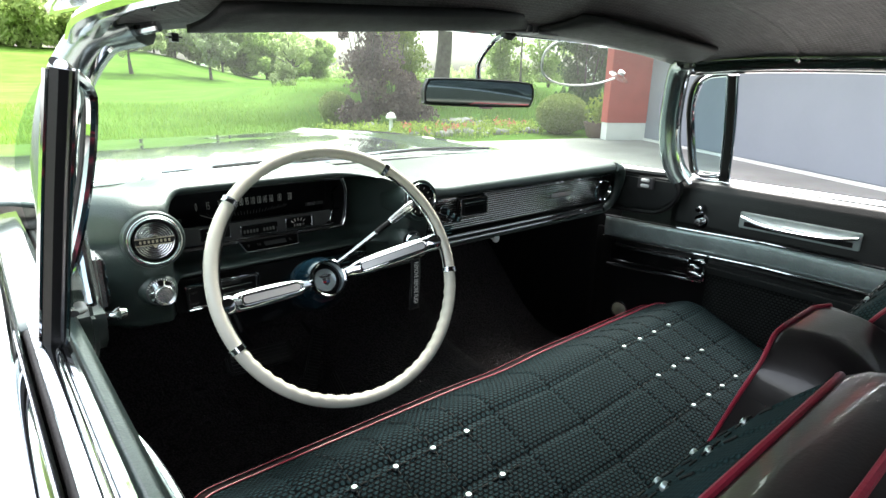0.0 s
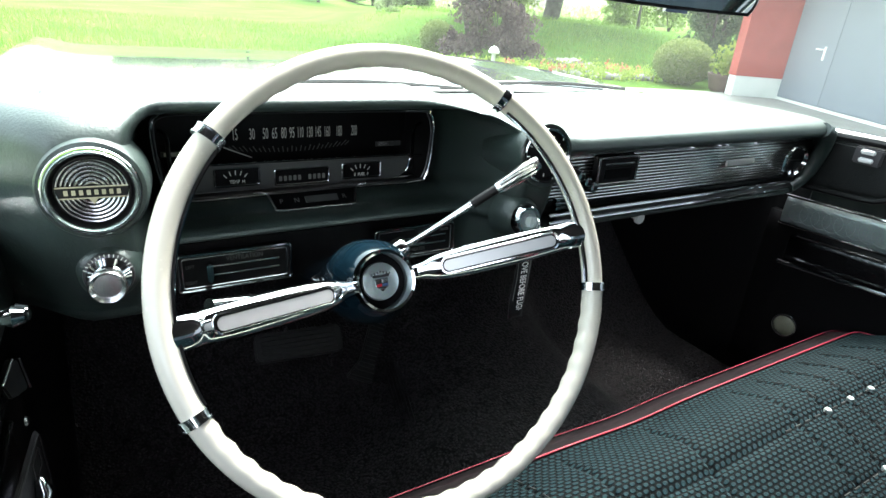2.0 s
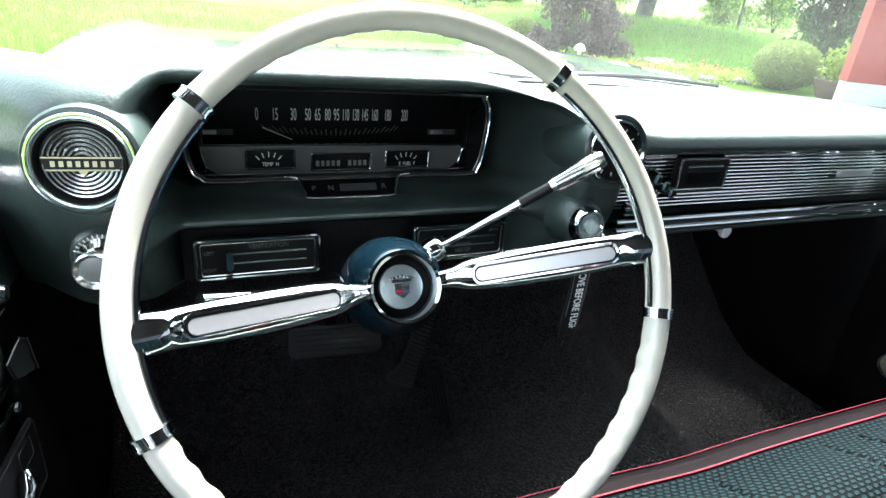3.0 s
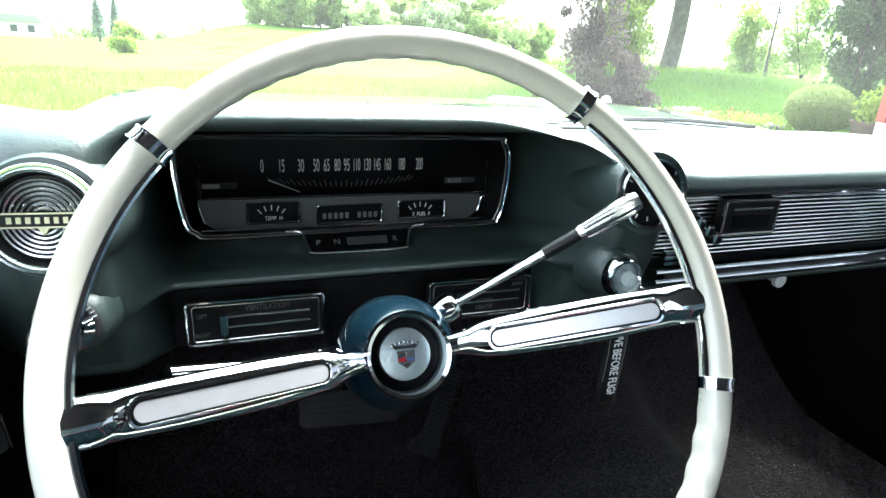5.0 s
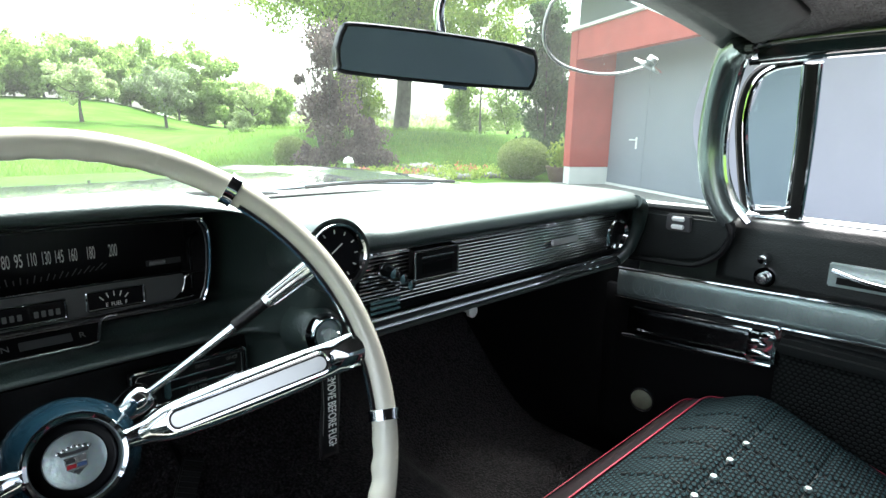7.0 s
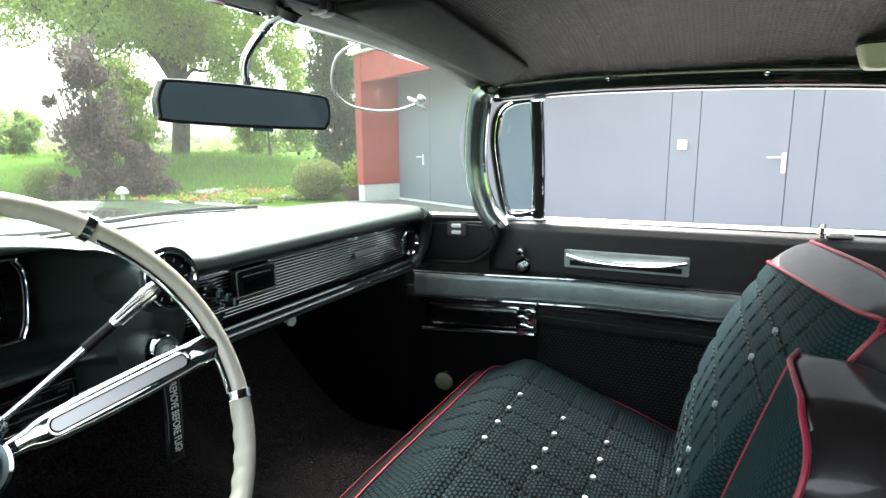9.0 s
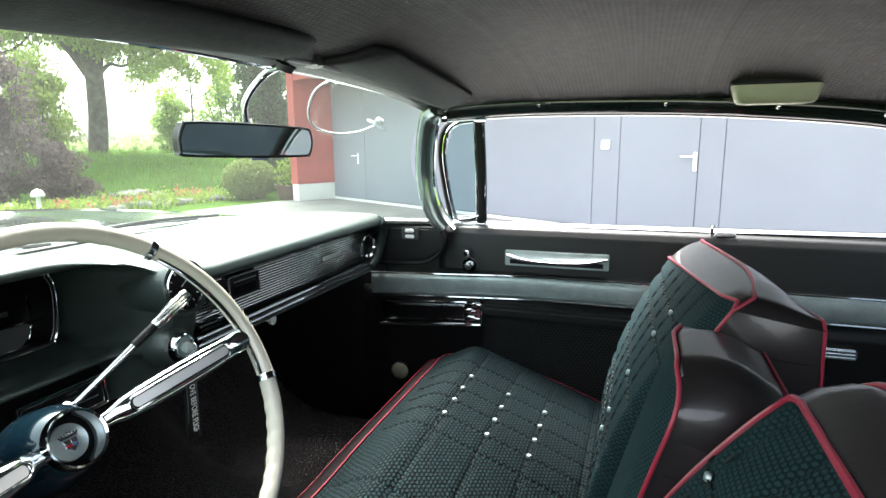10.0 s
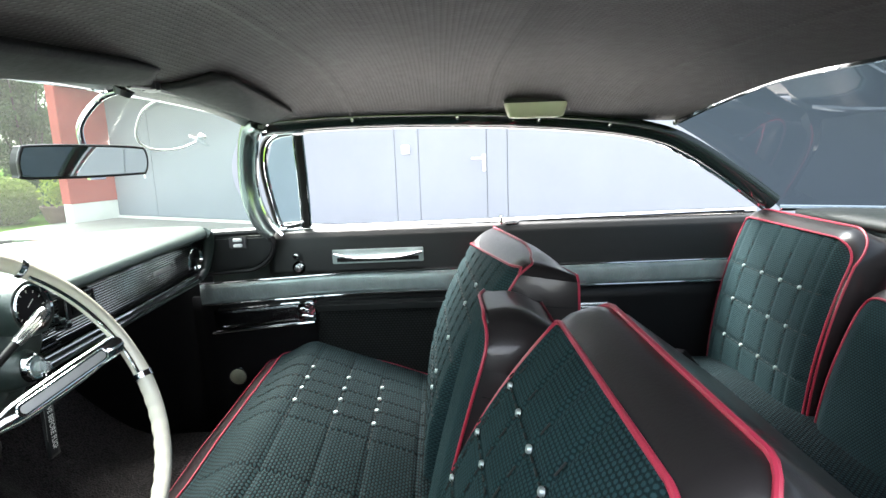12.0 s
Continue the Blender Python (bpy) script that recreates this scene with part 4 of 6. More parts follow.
SEC_C = [(y + 0.016 if y < 0.3 else y, z - (0.018 if z > 1.045 else 0.002)) for y, z in SEC_L]
SEC_P = [(0.720, 0.995), (0.500, 1.022), (0.320, 1.032), (0.192, 1.032), (0.160, 1.026), (0.148, 1.014), (0.154, 1.000), (0.209, 0.992), (0.220, 0.986), (0.230, 0.890), (0.198, 0.882), (0.188, 0.878), (0.186, 0.874), (0.190, 0.870), (0.207, 0.868), (0.262, 0.862), (0.330, 0.858), (0.420, 0.850)]
SEC_E = [(0.550, 0.991), (0.420, 1.011), (0.330, 1.018), (0.235, 1.018), (0.195, 1.014), (0.180, 1.001), (0.180, 0.986), (0.195, 0.966), (0.210, 0.946), (0.220, 0.916), (0.220, 0.906), (0.220, 0.896), (0.220, 0.891), (0.220, 0.886), (0.225, 0.881), (0.255, 0.871), (0.330, 0.864), (0.420, 0.856)]
STATIONS = [(-0.705, SEC_L), (-0.598, SEC_L), (-0.558, SEC_D), (-0.186, SEC_D), (-0.140, SEC_C), (-0.095, SEC_C), (-0.046, SEC_P), (0.625, SEC_P), (0.700, SEC_E)]


def dash_point(x, v):
    i = 0
    while i < len(STATIONS) - 2 and x > STATIONS[i + 1][0]:
        i += 1
    (xa, a), (xb, b) = STATIONS[i], STATIONS[i + 1]
    t = smooth(xa, xb, x)
    n = len(a) - 1
    s = v * n
    k = min(int(s), n - 1)
    f = s - k
    def at(sec):
        p = [Vector(sec[max(0, min(n, k + j))]) for j in (-1, 0, 1, 2)]
        return 0.5 * (2 * p[1] + (p[2] - p[0]) * f + (2 * p[0] - 5 * p[1] + 4 * p[2] - p[3]) * f * f + (3 * p[1] - p[0] - 3 * p[2] + p[3]) * f**3)
    q = at(a).lerp(at(b), t)
    # the driver's end curls forward to the post
    if x < -0.63 and q.x < 0.35:
        q.x += 0.07 * smooth(-0.63, -0.715, x)
    # the hood falls away in one long sweep towards the passenger side
    if v < 0.36:
        w = 1 - smooth(0.26, 0.36, v)
        sweep = at(SEC_D).lerp(at(SEC_P), smooth(-0.30, 0.0, x))
        if x > -0.42:
            q.y += w * (sweep.y - q.y) * smooth(-0.42, -0.24, x) * (1 - smooth(-0.02, 0.03, x))
    return Vector((x, q.x, q.y))


def ring_frame(outline, m, r, mat, parent, name, label="", z=0.0):
    return part(name, tube([m @ Vector((x, y, z)) for x, y in outline], r, 6, closed=True), mat, parent, label)


def build_dashboard():
    d = thing("dashboard", "padded dark green leather dashboard with chrome-edged instruments", "dashboard")
    xs = []
    for (a, _), (b, _) in zip(STATIONS, STATIONS[1:]):
        n = max(6, int((b - a) / 0.012))
        xs += [a + (b - a) * k / n for k in range(n)]
    xs.append(STATIONS[-1][0])
    part("pad", sheet(lambda u, v: dash_point(xs[round(u * (len(xs) - 1))], v), len(xs) - 1, 85), DASH, d, "padded dark green leather top")
    # instrument cluster: a deep black box behind a slim bezel, the gauge panel in front
    cm = face_to((-0.368, 0.312, 0.981), (1, 0.0, 0), (0, -1, 0.0))
    outer = [(-0.186, 0.052), (0.0, 0.054), (0.176, 0.052), (0.188, 0.043), (0.187, -0.006), (0.178, -0.036), (0.166, -0.048), (0.145, -0.053), (-0.146, -0.053), (-0.164, -0.049), (-0.174, -0.038), (-0.191, 0.030), (-0.194, 0.044)]
    smooth_outer = [tuple(p[:2]) for p in spline([(x, y, 0) for x, y in outer + outer[:1]], 66)][:-1]
    part("dial_backing", prism(smooth_outer, 0.004, cm @ pose(0, 0, -0.084)), BLACK_GLOSS, d, "black instrument face", smooth=False)
    rim = bmesh.new()
    n = len(smooth_outer)
    front = [(-0.167, 0.065), (-0.026, 0.0655), (0.151, 0.063), (0.169, 0.058), (0.1765, 0.036), (0.174, -0.009), (0.1675, -0.034), (0.154, -0.0415), (0.065, -0.0415), (-0.07, -0.042), (-0.160, -0.042), (-0.175, -0.037), (-0.184, -0.026), (-0.190, 0.015), (-0.190, 0.053), (-0.180, 0.063)]
    smooth_front = [tuple(p[:2]) for p in spline([(x, y, 0) for x, y in front + front[:1]], 66)][:-1]
    a = [rim.verts.new(cm @ Vector((x, y, 0.034))) for x, y in smooth_front]
    b = [rim.verts.new(cm @ Vector((x * 0.99, y * 0.97, -0.081))) for x, y in smooth_outer]
    off = min(range(n), key=lambda k: math.dist(smooth_outer[k], smooth_front[0]))
    b = b[off:] + b[:off]
    for k in range(n):
        rim.faces.new((a[k], a[(k + 1) % n], b[(k + 1) % n], b[k]))
    part("cluster_wall", rim, BLACK, d)
    bezel = ring_frame(smooth_front, cm, 0.0019, CHROME, d, "cluster_bezel", "slim chrome instrument bezel", 0.034)
    ring_frame([(x * 0.985, y * 0.95) for x, y in smooth_front], cm, 0.0011, DARK_METAL, bezel, "bezel_lip", z=0.030)
    for sx in (1, -1):
        part("side_finial", tube(spline([cm @ Vector(p) for p in ((sx * 0.180, 0.036, -0.012), (sx * 0.171, 0.026, -0.016), (sx * 0.171, 0.0, -0.018), (sx * 0.169, -0.034, -0.012))], 14), 0.0040, 8, flat=0.6), CHROME, bezel)
    lower = [(-0.171, -0.007), (0.153, -0.009), (0.156, -0.016), (0.151, -0.034), (0.140, -0.043), (-0.155, -0.043), (-0.166, -0.036), (-0.172, -0.014)]
    gp = part("gauge_panel", prism(lower, 0.006, cm @ pose(0, 0, -0.003)), DIAL_GREY, d, "grey gauge panel", bevel=0.002)
    ring_frame([tuple(p[:2]) for p in spline([(x, y, 0) for x, y in lower + lower[:1]], 50)][:-1], cm, 0.0012, CHROME, gp, "panel_edge", z=0.003)
    part("panel_ledge", sheet(lambda u, v: cm @ Vector((-0.168 + 0.318 * u, -0.008 - 0.024 * v, -0.002 - 0.078 * v)), 2, 4, 0.002), BLACK_GLOSS, gp)
    for gx, w, h, gy, lab in ((-0.095, 0.056, 0.023, -0.0245, "TEMP  H"), (-0.009, 0.075, 0.021, -0.0290, ""), (0.078, 0.059, 0.021, -0.0270, "E  FUEL  F")):
        g = part("gauge", prism(rounded(w, h, 0.002), 0.003, cm @ pose(gx, gy, 0.0015)), BLACK_GLOSS, gp, "small black gauge in a chrome frame", smooth=False)
        ring_frame(rounded(w, h, 0.002), cm @ pose(gx, gy, 0.005), 0.0013, CHROME, g, "gauge_frame")
        if lab:
            words(lab, 0.0066, cm @ pose(gx, gy - 0.0065, 0.0047), PRINT, g, 0.0002, 0.8)
            for k in range(5):
                an = radians(50 + 20 * k)
                c = Vector((gx - 0.002 + math.cos(an) * 0.020, gy - 0.012 + math.sin(an) * 0.018, 0.0047))
                part("tick", prism([(-0.0005, -0.003), (0.0005, -0.003), (0.0005, 0.003), (-0.0005, 0.003)], 0.0004, cm @ Matrix.Translation(c) @ pose(0, 0, 0, 0, 0, math.degrees(an) - 90)), PRINT, g, smooth=False)
        else:
            for k in range(9):
                part("digit", prism(rounded(0.0040, 0.0068, 0.0008), 0.0005, cm @ pose(gx - 0.030 + 0.0065 * k + 0.008 * (k > 4), gy - 0.002, 0.0047)), PRINT_DIM, g, smooth=False)
    # speed scale on the far wall
    for text, x in (("0", -0.102), ("15", -0.079), ("30", -0.0555), ("50", -0.0365), ("65", -0.0235), ("80", -0.010), ("95", 0.0020), ("110", 0.0145), ("130", 0.0285), ("145", 0.0415), ("160", 0.0555), ("180", 0.0745), ("200", 0.0990)):
        words(text, 0.0225, cm @ pose(x, 0.0108, -0.0790), PRINT, d, 0.0002, 0.36 if len(text) < 3 else 0.29, "speed_figure")
    for k in range(28):
        t = k / 27
        x, sl = -0.088 + 0.172 * t, (t - 0.5) * 2.2
        h = 0.0085 if k % 2 == 0 else 0.0060
        part("speed_tick", prism([(x - 0.0006, -0.0165), (x + 0.0006, -0.0165), (x + 0.0006 + sl * h, -0.0165 + h), (x - 0.0006 + sl * h, -0.0165 + h)], 0.0004, cm @ pose(0, 0.006 * abs(2 * t - 1) ** 2, -0.0792)), PRINT_DIM, d, smooth=False)
    part("speed_needle", prism([(-0.096, -0.006), (-0.058, -0.0225), (-0.0575, -0.0215), (-0.0955, -0.005)], 0.0006, cm @ pose(0, 0, -0.078)), PRINT, d, "pale speedometer needle", smooth=False)
    for x, y in ((-0.154, -0.012), (0.158, -0.012)):
        lamp = part("indicator_window", prism(rounded(0.044, 0.0075, 0.001), 0.0012, cm @ pose(x, y, -0.0795)), DIAL_GREY, d, "slim turn-indicator window", smooth=False)
        part("indicator_lens", prism(rounded(0.020, 0.0052, 0.0008), 0.0006, cm @ pose(x - 0.008, y, -0.0782)), PRINT if x < 0 else SATIN, lamp, "pale lens", smooth=False)
    # selector window below
    sm_ = face_to((-0.3735, 0.2560, 0.9385), (1, 0, 0), (0, -0.58, 0.815))
    sel = [(-0.061, 0.008), (0.054, 0.008), (0.046, -0.017), (-0.055, -0.017)]
    sp = part("selector_window", prism(sel, 0.006, sm_ @ pose(0, 0, -0.005)), BLACK_GLOSS, d, "gear selector window in a chrome frame", smooth=False)
    part("selector_frame", tube([sm_ @ p for p in spline([(-0.080, 0.0115, 0.003), (-0.070, 0.0110, 0.003), (-0.063, 0.006, 0.003), (-0.058, -0.013, 0.002), (-0.052, -0.0180, 0.002), (0.0, -0.0185, 0.002), (0.043, -0.0180, 0.002), (0.049, -0.013, 0.002), (0.055, 0.006, 0.003), (0.062, 0.0110, 0.003), (0.072, 0.0115, 0.003)], 50)], 0.0017, 8), SATIN, sp)
    for text, x in (("P", -0.048), ("N", -0.028), ("R", 0.036)):
        words(text, 0.0095, sm_ @ pose(x, -0.0045, 0.0013), PRINT_DIM, sp, 0.0002)
    part("selector_lens", prism(rounded(0.044, 0.010, 0.001), 0.0008, sm_ @ pose(0.005, -0.0045, 0.0010)), DIAL_GREY, sp, smooth=False)
    # ventilation and heater controls
    for cx, w, words_ in ((-0.4875, 0.131, (("VENTILATION", 0.01, 0.013, 0.0085), ("LEFT", -0.052, 0.008, 0.0058), ("RIGHT", -0.052, -0.012, 0.0058))), (-0.2445, 0.124, (("WARMER", 0.005, -0.004, 0.0065), ("HEATER", 0.005, -0.012, 0.0075), ("DE-FOG", 0.012, 0.013, 0.0055), ("DE-ICE", 0.046, 0.013, 0.0055)))):
        hm = face_to((cx, 0.219, 0.8720), (1, 0.0, 0), (0, -1, 0.04))
        c = part("control_box", prism(rounded(w, 0.045, 0.004), 0.012, hm @ pose(0, 0, -0.008)), BLACK, d, "black slide-control panel in a chrome frame", bevel=0.001)
        ring_frame(rounded(w, 0.045, 0.004), hm, 0.0017, CHROME, c, "control_frame", z=0.005)
        ring_frame(rounded(w - 0.010, 0.037, 0.003), hm, 0.0008, SATIN, c, "inner_frame", z=0.0045)
        for sy in (0.006, -0.005):
            part("slot", prism(rounded(w * 0.62, 0.0022, 0.001), 0.001, hm @ pose(w * 0.08, sy, 0.0045)), SATIN, c, smooth=False)
        part("slide_knob", box((0, 0, 0), (0.007, 0.024, 0.012), hm @ pose(-w * 0.24, 0.001, 0.010)), CHROME, c, bevel=0.002)
        for text, x, y, size in words_:
            words(text, size, hm @ pose(x, y, 0.0044), PRINT_DIM, c, 0.0002, 0.8)
    part("control_recess", box((-0.366, 0.236, 0.872), (0.40, 0.006, 0.060)), BLACK, d)
    # round grille with plain bars, light switch
    sm = face_to((-0.624, 0.102, 1.019), (1, -0.10, 0), (-0.08, -1, 0.12))
    sm = Matrix.Translation((0.006, -0.008, 0.000)) @ sm @ Matrix.Scale(0.705, 4)
    sp = part("dash_speaker", lathe([(0, 0.0), (0.040, 0.0), (0.043, 0.004), (0.044, 0.010)], sm, 40), BLACK, d, "round ribbed grille in a chrome ring")
    part("grille_ring", lathe([(0.043, 0.004), (0.0445, 0.012), (0.047, 0.014), (0.050, 0.010), (0.052, -0.004)], sm, 48), PILLAR, sp, "polished metal ring")
    part("ring_edge", tube([sm @ Vector((0.0505 * math.cos(k * math.tau / 48), 0.0505 * math.sin(k * math.tau / 48), 0.010)) for k in range(48)], 0.0012, 6, closed=True), CHROME, sp)
    part("grille_collar", lathe([(0.052, 0.002), (0.057, 0.001), (0.060, -0.006), (0.062, -0.10)], sm, 48), DASH, sp)
    for r in (0.010, 0.0145, 0.019, 0.0235, 0.028, 0.0325, 0.037):
        part("grille_rib", tube([sm @ Vector((r * math.cos(k * math.tau / 40), r * math.sin(k * math.tau / 40), 0.002)) for k in range(40)], 0.0011, 5, closed=True), SATIN, sp)
    part("name_bar", prism([(-0.038, 0.0065), (0.038, 0.0065), (0.034, -0.0065), (-0.034, -0.0065)], 0.004, sm @ pose(0, -0.001, 0.002)), BLACK, sp, smooth=False)
    part("badge_point", prism([(-0.005, 0.0), (0.005, 0.0), (0.0, -0.007)], 0.003, sm @ pose(0, -0.0082, 0.003)), GILT, sp, smooth=False)
    for y in (0.0055, -0.0075):
        part("bar_edge", box((0, y, 0.006), (0.074 if y > 0 else 0.068, 0.0014, 0.002), sm), GILT, sp)
    for k in range(8):
        part("badge_letter", box((-0.027 + 0.0077 * k, -0.001, 0.0065), (0.0040, 0.0058, 0.001), sm), GILT, sp)
    for k in range(6):
        part("badge_dot", lathe([(0, 0.002), (0.0016, 0)], sm @ pose(-0.024 + 0.0096 * k, 0.013, 0.003), 8), CHROME, sp)
    lm = face_to((-0.617, 0.098, 0.938), (1, 0, 0), (-0.05, -1, 0.12)) @ Matrix.Scale(0.68, 4)
    lk = part("light_switch", lathe([(0, 0.004), (0.029, 0.003), (0.031, -0.004)], lm, 32), DARK_METAL, d, "chrome headlamp switch with a marked ring")
    part("switch_pod", lathe([(0.030, -0.002), (0.036, -0.008), (0.042, -0.045)], lm, 32), DASH, lk)
    part("switch_collar", lathe([(0.026, 0.002), (0.0265, 0.008), (0.018, 0.013), (0.017, 0.018)], lm, 32), CHROME, lk)
    part("switch_knob", lathe([(0.016, 0.014), (0.0165, 0.030), (0.021, 0.036), (0.0225, 0.046), (0.020, 0.050), (0.0165, 0.048), (0.0155, 0.044), (0, 0.045)], lm, 32), SATIN, lk)
    for k in range(14):
        an = radians(20 + 10.5 * k)
        part("switch_mark", box((0, 0, 0), (0.0012, 0.004, 0.0006), lm @ pose(0.0285 * math.cos(an), 0.0285 * math.sin(an), 0.0045, 0, 0, math.degrees(an) - 90)), PRINT, lk)
    # clock
    km = face_to((-0.119, 0.114, 1.015), (1, 0.05, 0), (-0.05, -1, 0.12)) @ Matrix.Scale(0.84, 4)
    ck = part("clock", lathe([(0, -0.002), (0.036, -0.002), (0.038, 0.008), (0.041, 0.010), (0.043, 0.006), (0.0435, -0.02)], km, 40), CHROME, d, "round clock in a chrome ring")
    part("clock_pod", lathe([(0.0432, 0.004), (0.048, 0.006), (0.050, 0.0), (0.051, -0.10)], km, 48), DASH, ck, "leather pod round the clock")
    part("clock_face", lathe([(0, 0.0005), (0.036, 0.0)], km, 32), BLACK_GLOSS, ck)
    for k in range(12):
        an = k * math.tau / 12
        part("hour_mark", box((0, 0, 0), (0.0015, 0.005, 0.0005), km @ pose(0.030 * math.cos(an), 0.030 * math.sin(an), 0.001, 0, 0, math.degrees(an) - 90)), PRINT, ck)
    part("clock_hand", box((0.006, 0.006, 0.002), (0.02, 0.0015, 0.0005), km @ pose(0, 0, 0, 0, 0, 35)), PRINT, ck)
    # ignition lock with key
    im = face_to((-0.137, 0.112, 0.930), (1, 0, 0), (0, -1, 0.1)) @ Matrix.Scale(0.86, 4)
    ig = part("ignition_switch", lathe([(0.016, 0.006), (0.018, 0.010), (0.021, 0.010), (0.024, 0.006), (0.026, -0.004)], im, 32), CHROME, d, "chrome ignition lock")
    part("lock_pod", lathe([(0.025, -0.002), (0.031, -0.008), (0.038, -0.045)], im, 32), DASH, ig)
    part("lock_face", lathe([(0, 0.012), (0.009, 0.012), (0.010, 0.007), (0.017, 0.006)], im, 28), STEEL_STRIP, ig)
    part("key", prism(rounded(0.020, 0.026, 0.009), 0.0025, im @ pose(0.001, -0.003, 0.018, 90, 0, 80)), SATIN, ig, "key in the lock")
    part("key_ring", tube([im @ Vector((0.008 + 0.012 * math.cos(k * math.tau / 20), -0.02 + 0.012 * math.sin(k * math.tau / 20), 0.022)) for k in range(20)], 0.001, 5, closed=True), SATIN, ig)
    # passenger fascia
    before = set(scene.objects)
    fx0, fx1 = -0.046, 0.636
    fascia = part("fascia", sheet(lambda u, v: (fx0 + (fx1 - fx0) * u, 0.2145 + 0.010 * v - 0.012 * smooth(0.93, 1.0, u), 0.974 - 0.092 * v), 30, 6, 0.008, normal=(0, -1, 0)), BLACK, d, "ribbed dark metal fascia over the glove box")
    for k in range(14):
        v = (k + 0.5) / 14
        part("fascia_rib", tube([(fx0, 0.2105 + 0.010 * v, 0.974 - 0.078 * v), (0.60, 0.2105 + 0.010 * v, 0.974 - 0.078 * v)], 0.0018, 8), RIB_METAL, fascia)
    part("fascia_lower_rail", tube([(fx0, 0.204, 0.884), (0.30, 0.205, 0.884), (fx1 - 0.02, 0.206, 0.886)], 0.0034, 8), CHROME, d, "chrome lower rail")
    part("fascia_edge_rail", tube([(fx0, 0.202, 0.872), (0.30, 0.203, 0.872), (fx1 - 0.03, 0.204, 0.874)], 0.003, 8), CHROME, d)
    part("fascia_strip", box((0.30, 0.2125, 0.894), (0.66, 0.004, 0.007)), BLACK_GLOSS, d)
    part("fascia_flat", box((0.29, 0.2065, 0.878), (0.64, 0.004, 0.010)), DARK_METAL, d, "polished dark lower strip")
    part("fascia_upper_rail", tube([(fx0, 0.204, 0.978), (0.30, 0.205, 0.978), (fx1 - 0.02, 0.206, 0.977)], 0.003, 8), CHROME, d)
    em = face_to((0.612, 0.212, 0.929), (1, 0.2, 0), (-0.2, -1, 0)) @ Matrix.Scale(0.86, 4)
    nz = part("air_nozzle", lathe([(0, -0.012), (0.020, -0.010), (0.028, 0.0), (0.034, 0.006), (0.038, 0.004), (0.040, -0.01)], em, 32), CHROME, d, "round chrome end nozzle")
    part("nozzle_vane", box((0, 0, 0), (0.05, 0.004, 0.006), em), BLACK, nz)
    part("fascia_end_roll", tube(spline([(0.600, 0.172, 1.002), (0.634, 0.176, 0.992), (0.655, 0.186, 0.968), (0.660, 0.196, 0.930), (0.650, 0.206, 0.892), (0.615, 0.212, 0.872)], 24), 0.0150, 12), DASH, d, "padded leather roll round the fascia's end")
    part("glove_badge", box((0.415, 0.207, 0.940), (0.085, 0.005, 0.012)), BRIGHT, d, "plain bright metal plaque", bevel=0.002)
    part("glove_knob", lathe([(0.005, 0), (0.005, 0.008), (0.010, 0.012), (0.010, 0.018), (0, 0.020)], face_to((0.166, 0.222, 0.855), (1, 0, 0), (0, -1, 0)), 20), BRIGHT, d, "small chrome knob under the fascia")
    # radio
    rad = part("radio", box((0.077, 0.204, 0.951), (0.086, 0.014, 0.044)), BLACK, d, "black radio with a small display", bevel=0.002)
    ring_frame(rounded(0.084, 0.042, 0.003), face_to((0.077, 0.1965, 0.951), (1, 0, 0), (0, -1, 0)), 0.002, SATIN, rad, "radio_frame")
    part("display", box((0.078, 0.1965, 0.946), (0.056, 0.003, 0.016)), BLACK_GLOSS, rad)
    part("display_edge", box((0.078, 0.1965, 0.962), (0.062, 0.003, 0.0025)), SATIN, rad)
    for x, z in ((0.018, 0.930), (0.004, 0.941), (-0.012, 0.951)):
        part("radio_knob", lathe([(0, 0.024), (0.007, 0.023), (0.009, 0.012), (0.011, 0.008), (0.011, 0)], face_to((x, 0.206, z), (1, 0, 0), (0, -1, 0)), 18), CHROME, d, "chrome radio knob")
    for k in range(3):
        part("vent_slat", box((-0.018, 0.200, 0.898 + 0.007 * k), (0.05, 0.01, 0.003)), CHROME, d)
    for ob in set(scene.objects) - before:
        if ob.parent == d:
            ob.location += Vector((0.018, -0.017, 0.011))
    return d


# ---- steering ----
WHEEL_C, WHEEL_N, WHEEL_R = Vector((-0.399, -0.0642, 0.9707)), Vector((-0.065, -0.890, 0.452)).normalized(), 0.1895
WM = face_to(WHEEL_C, (1, 0, 0), WHEEL_N)


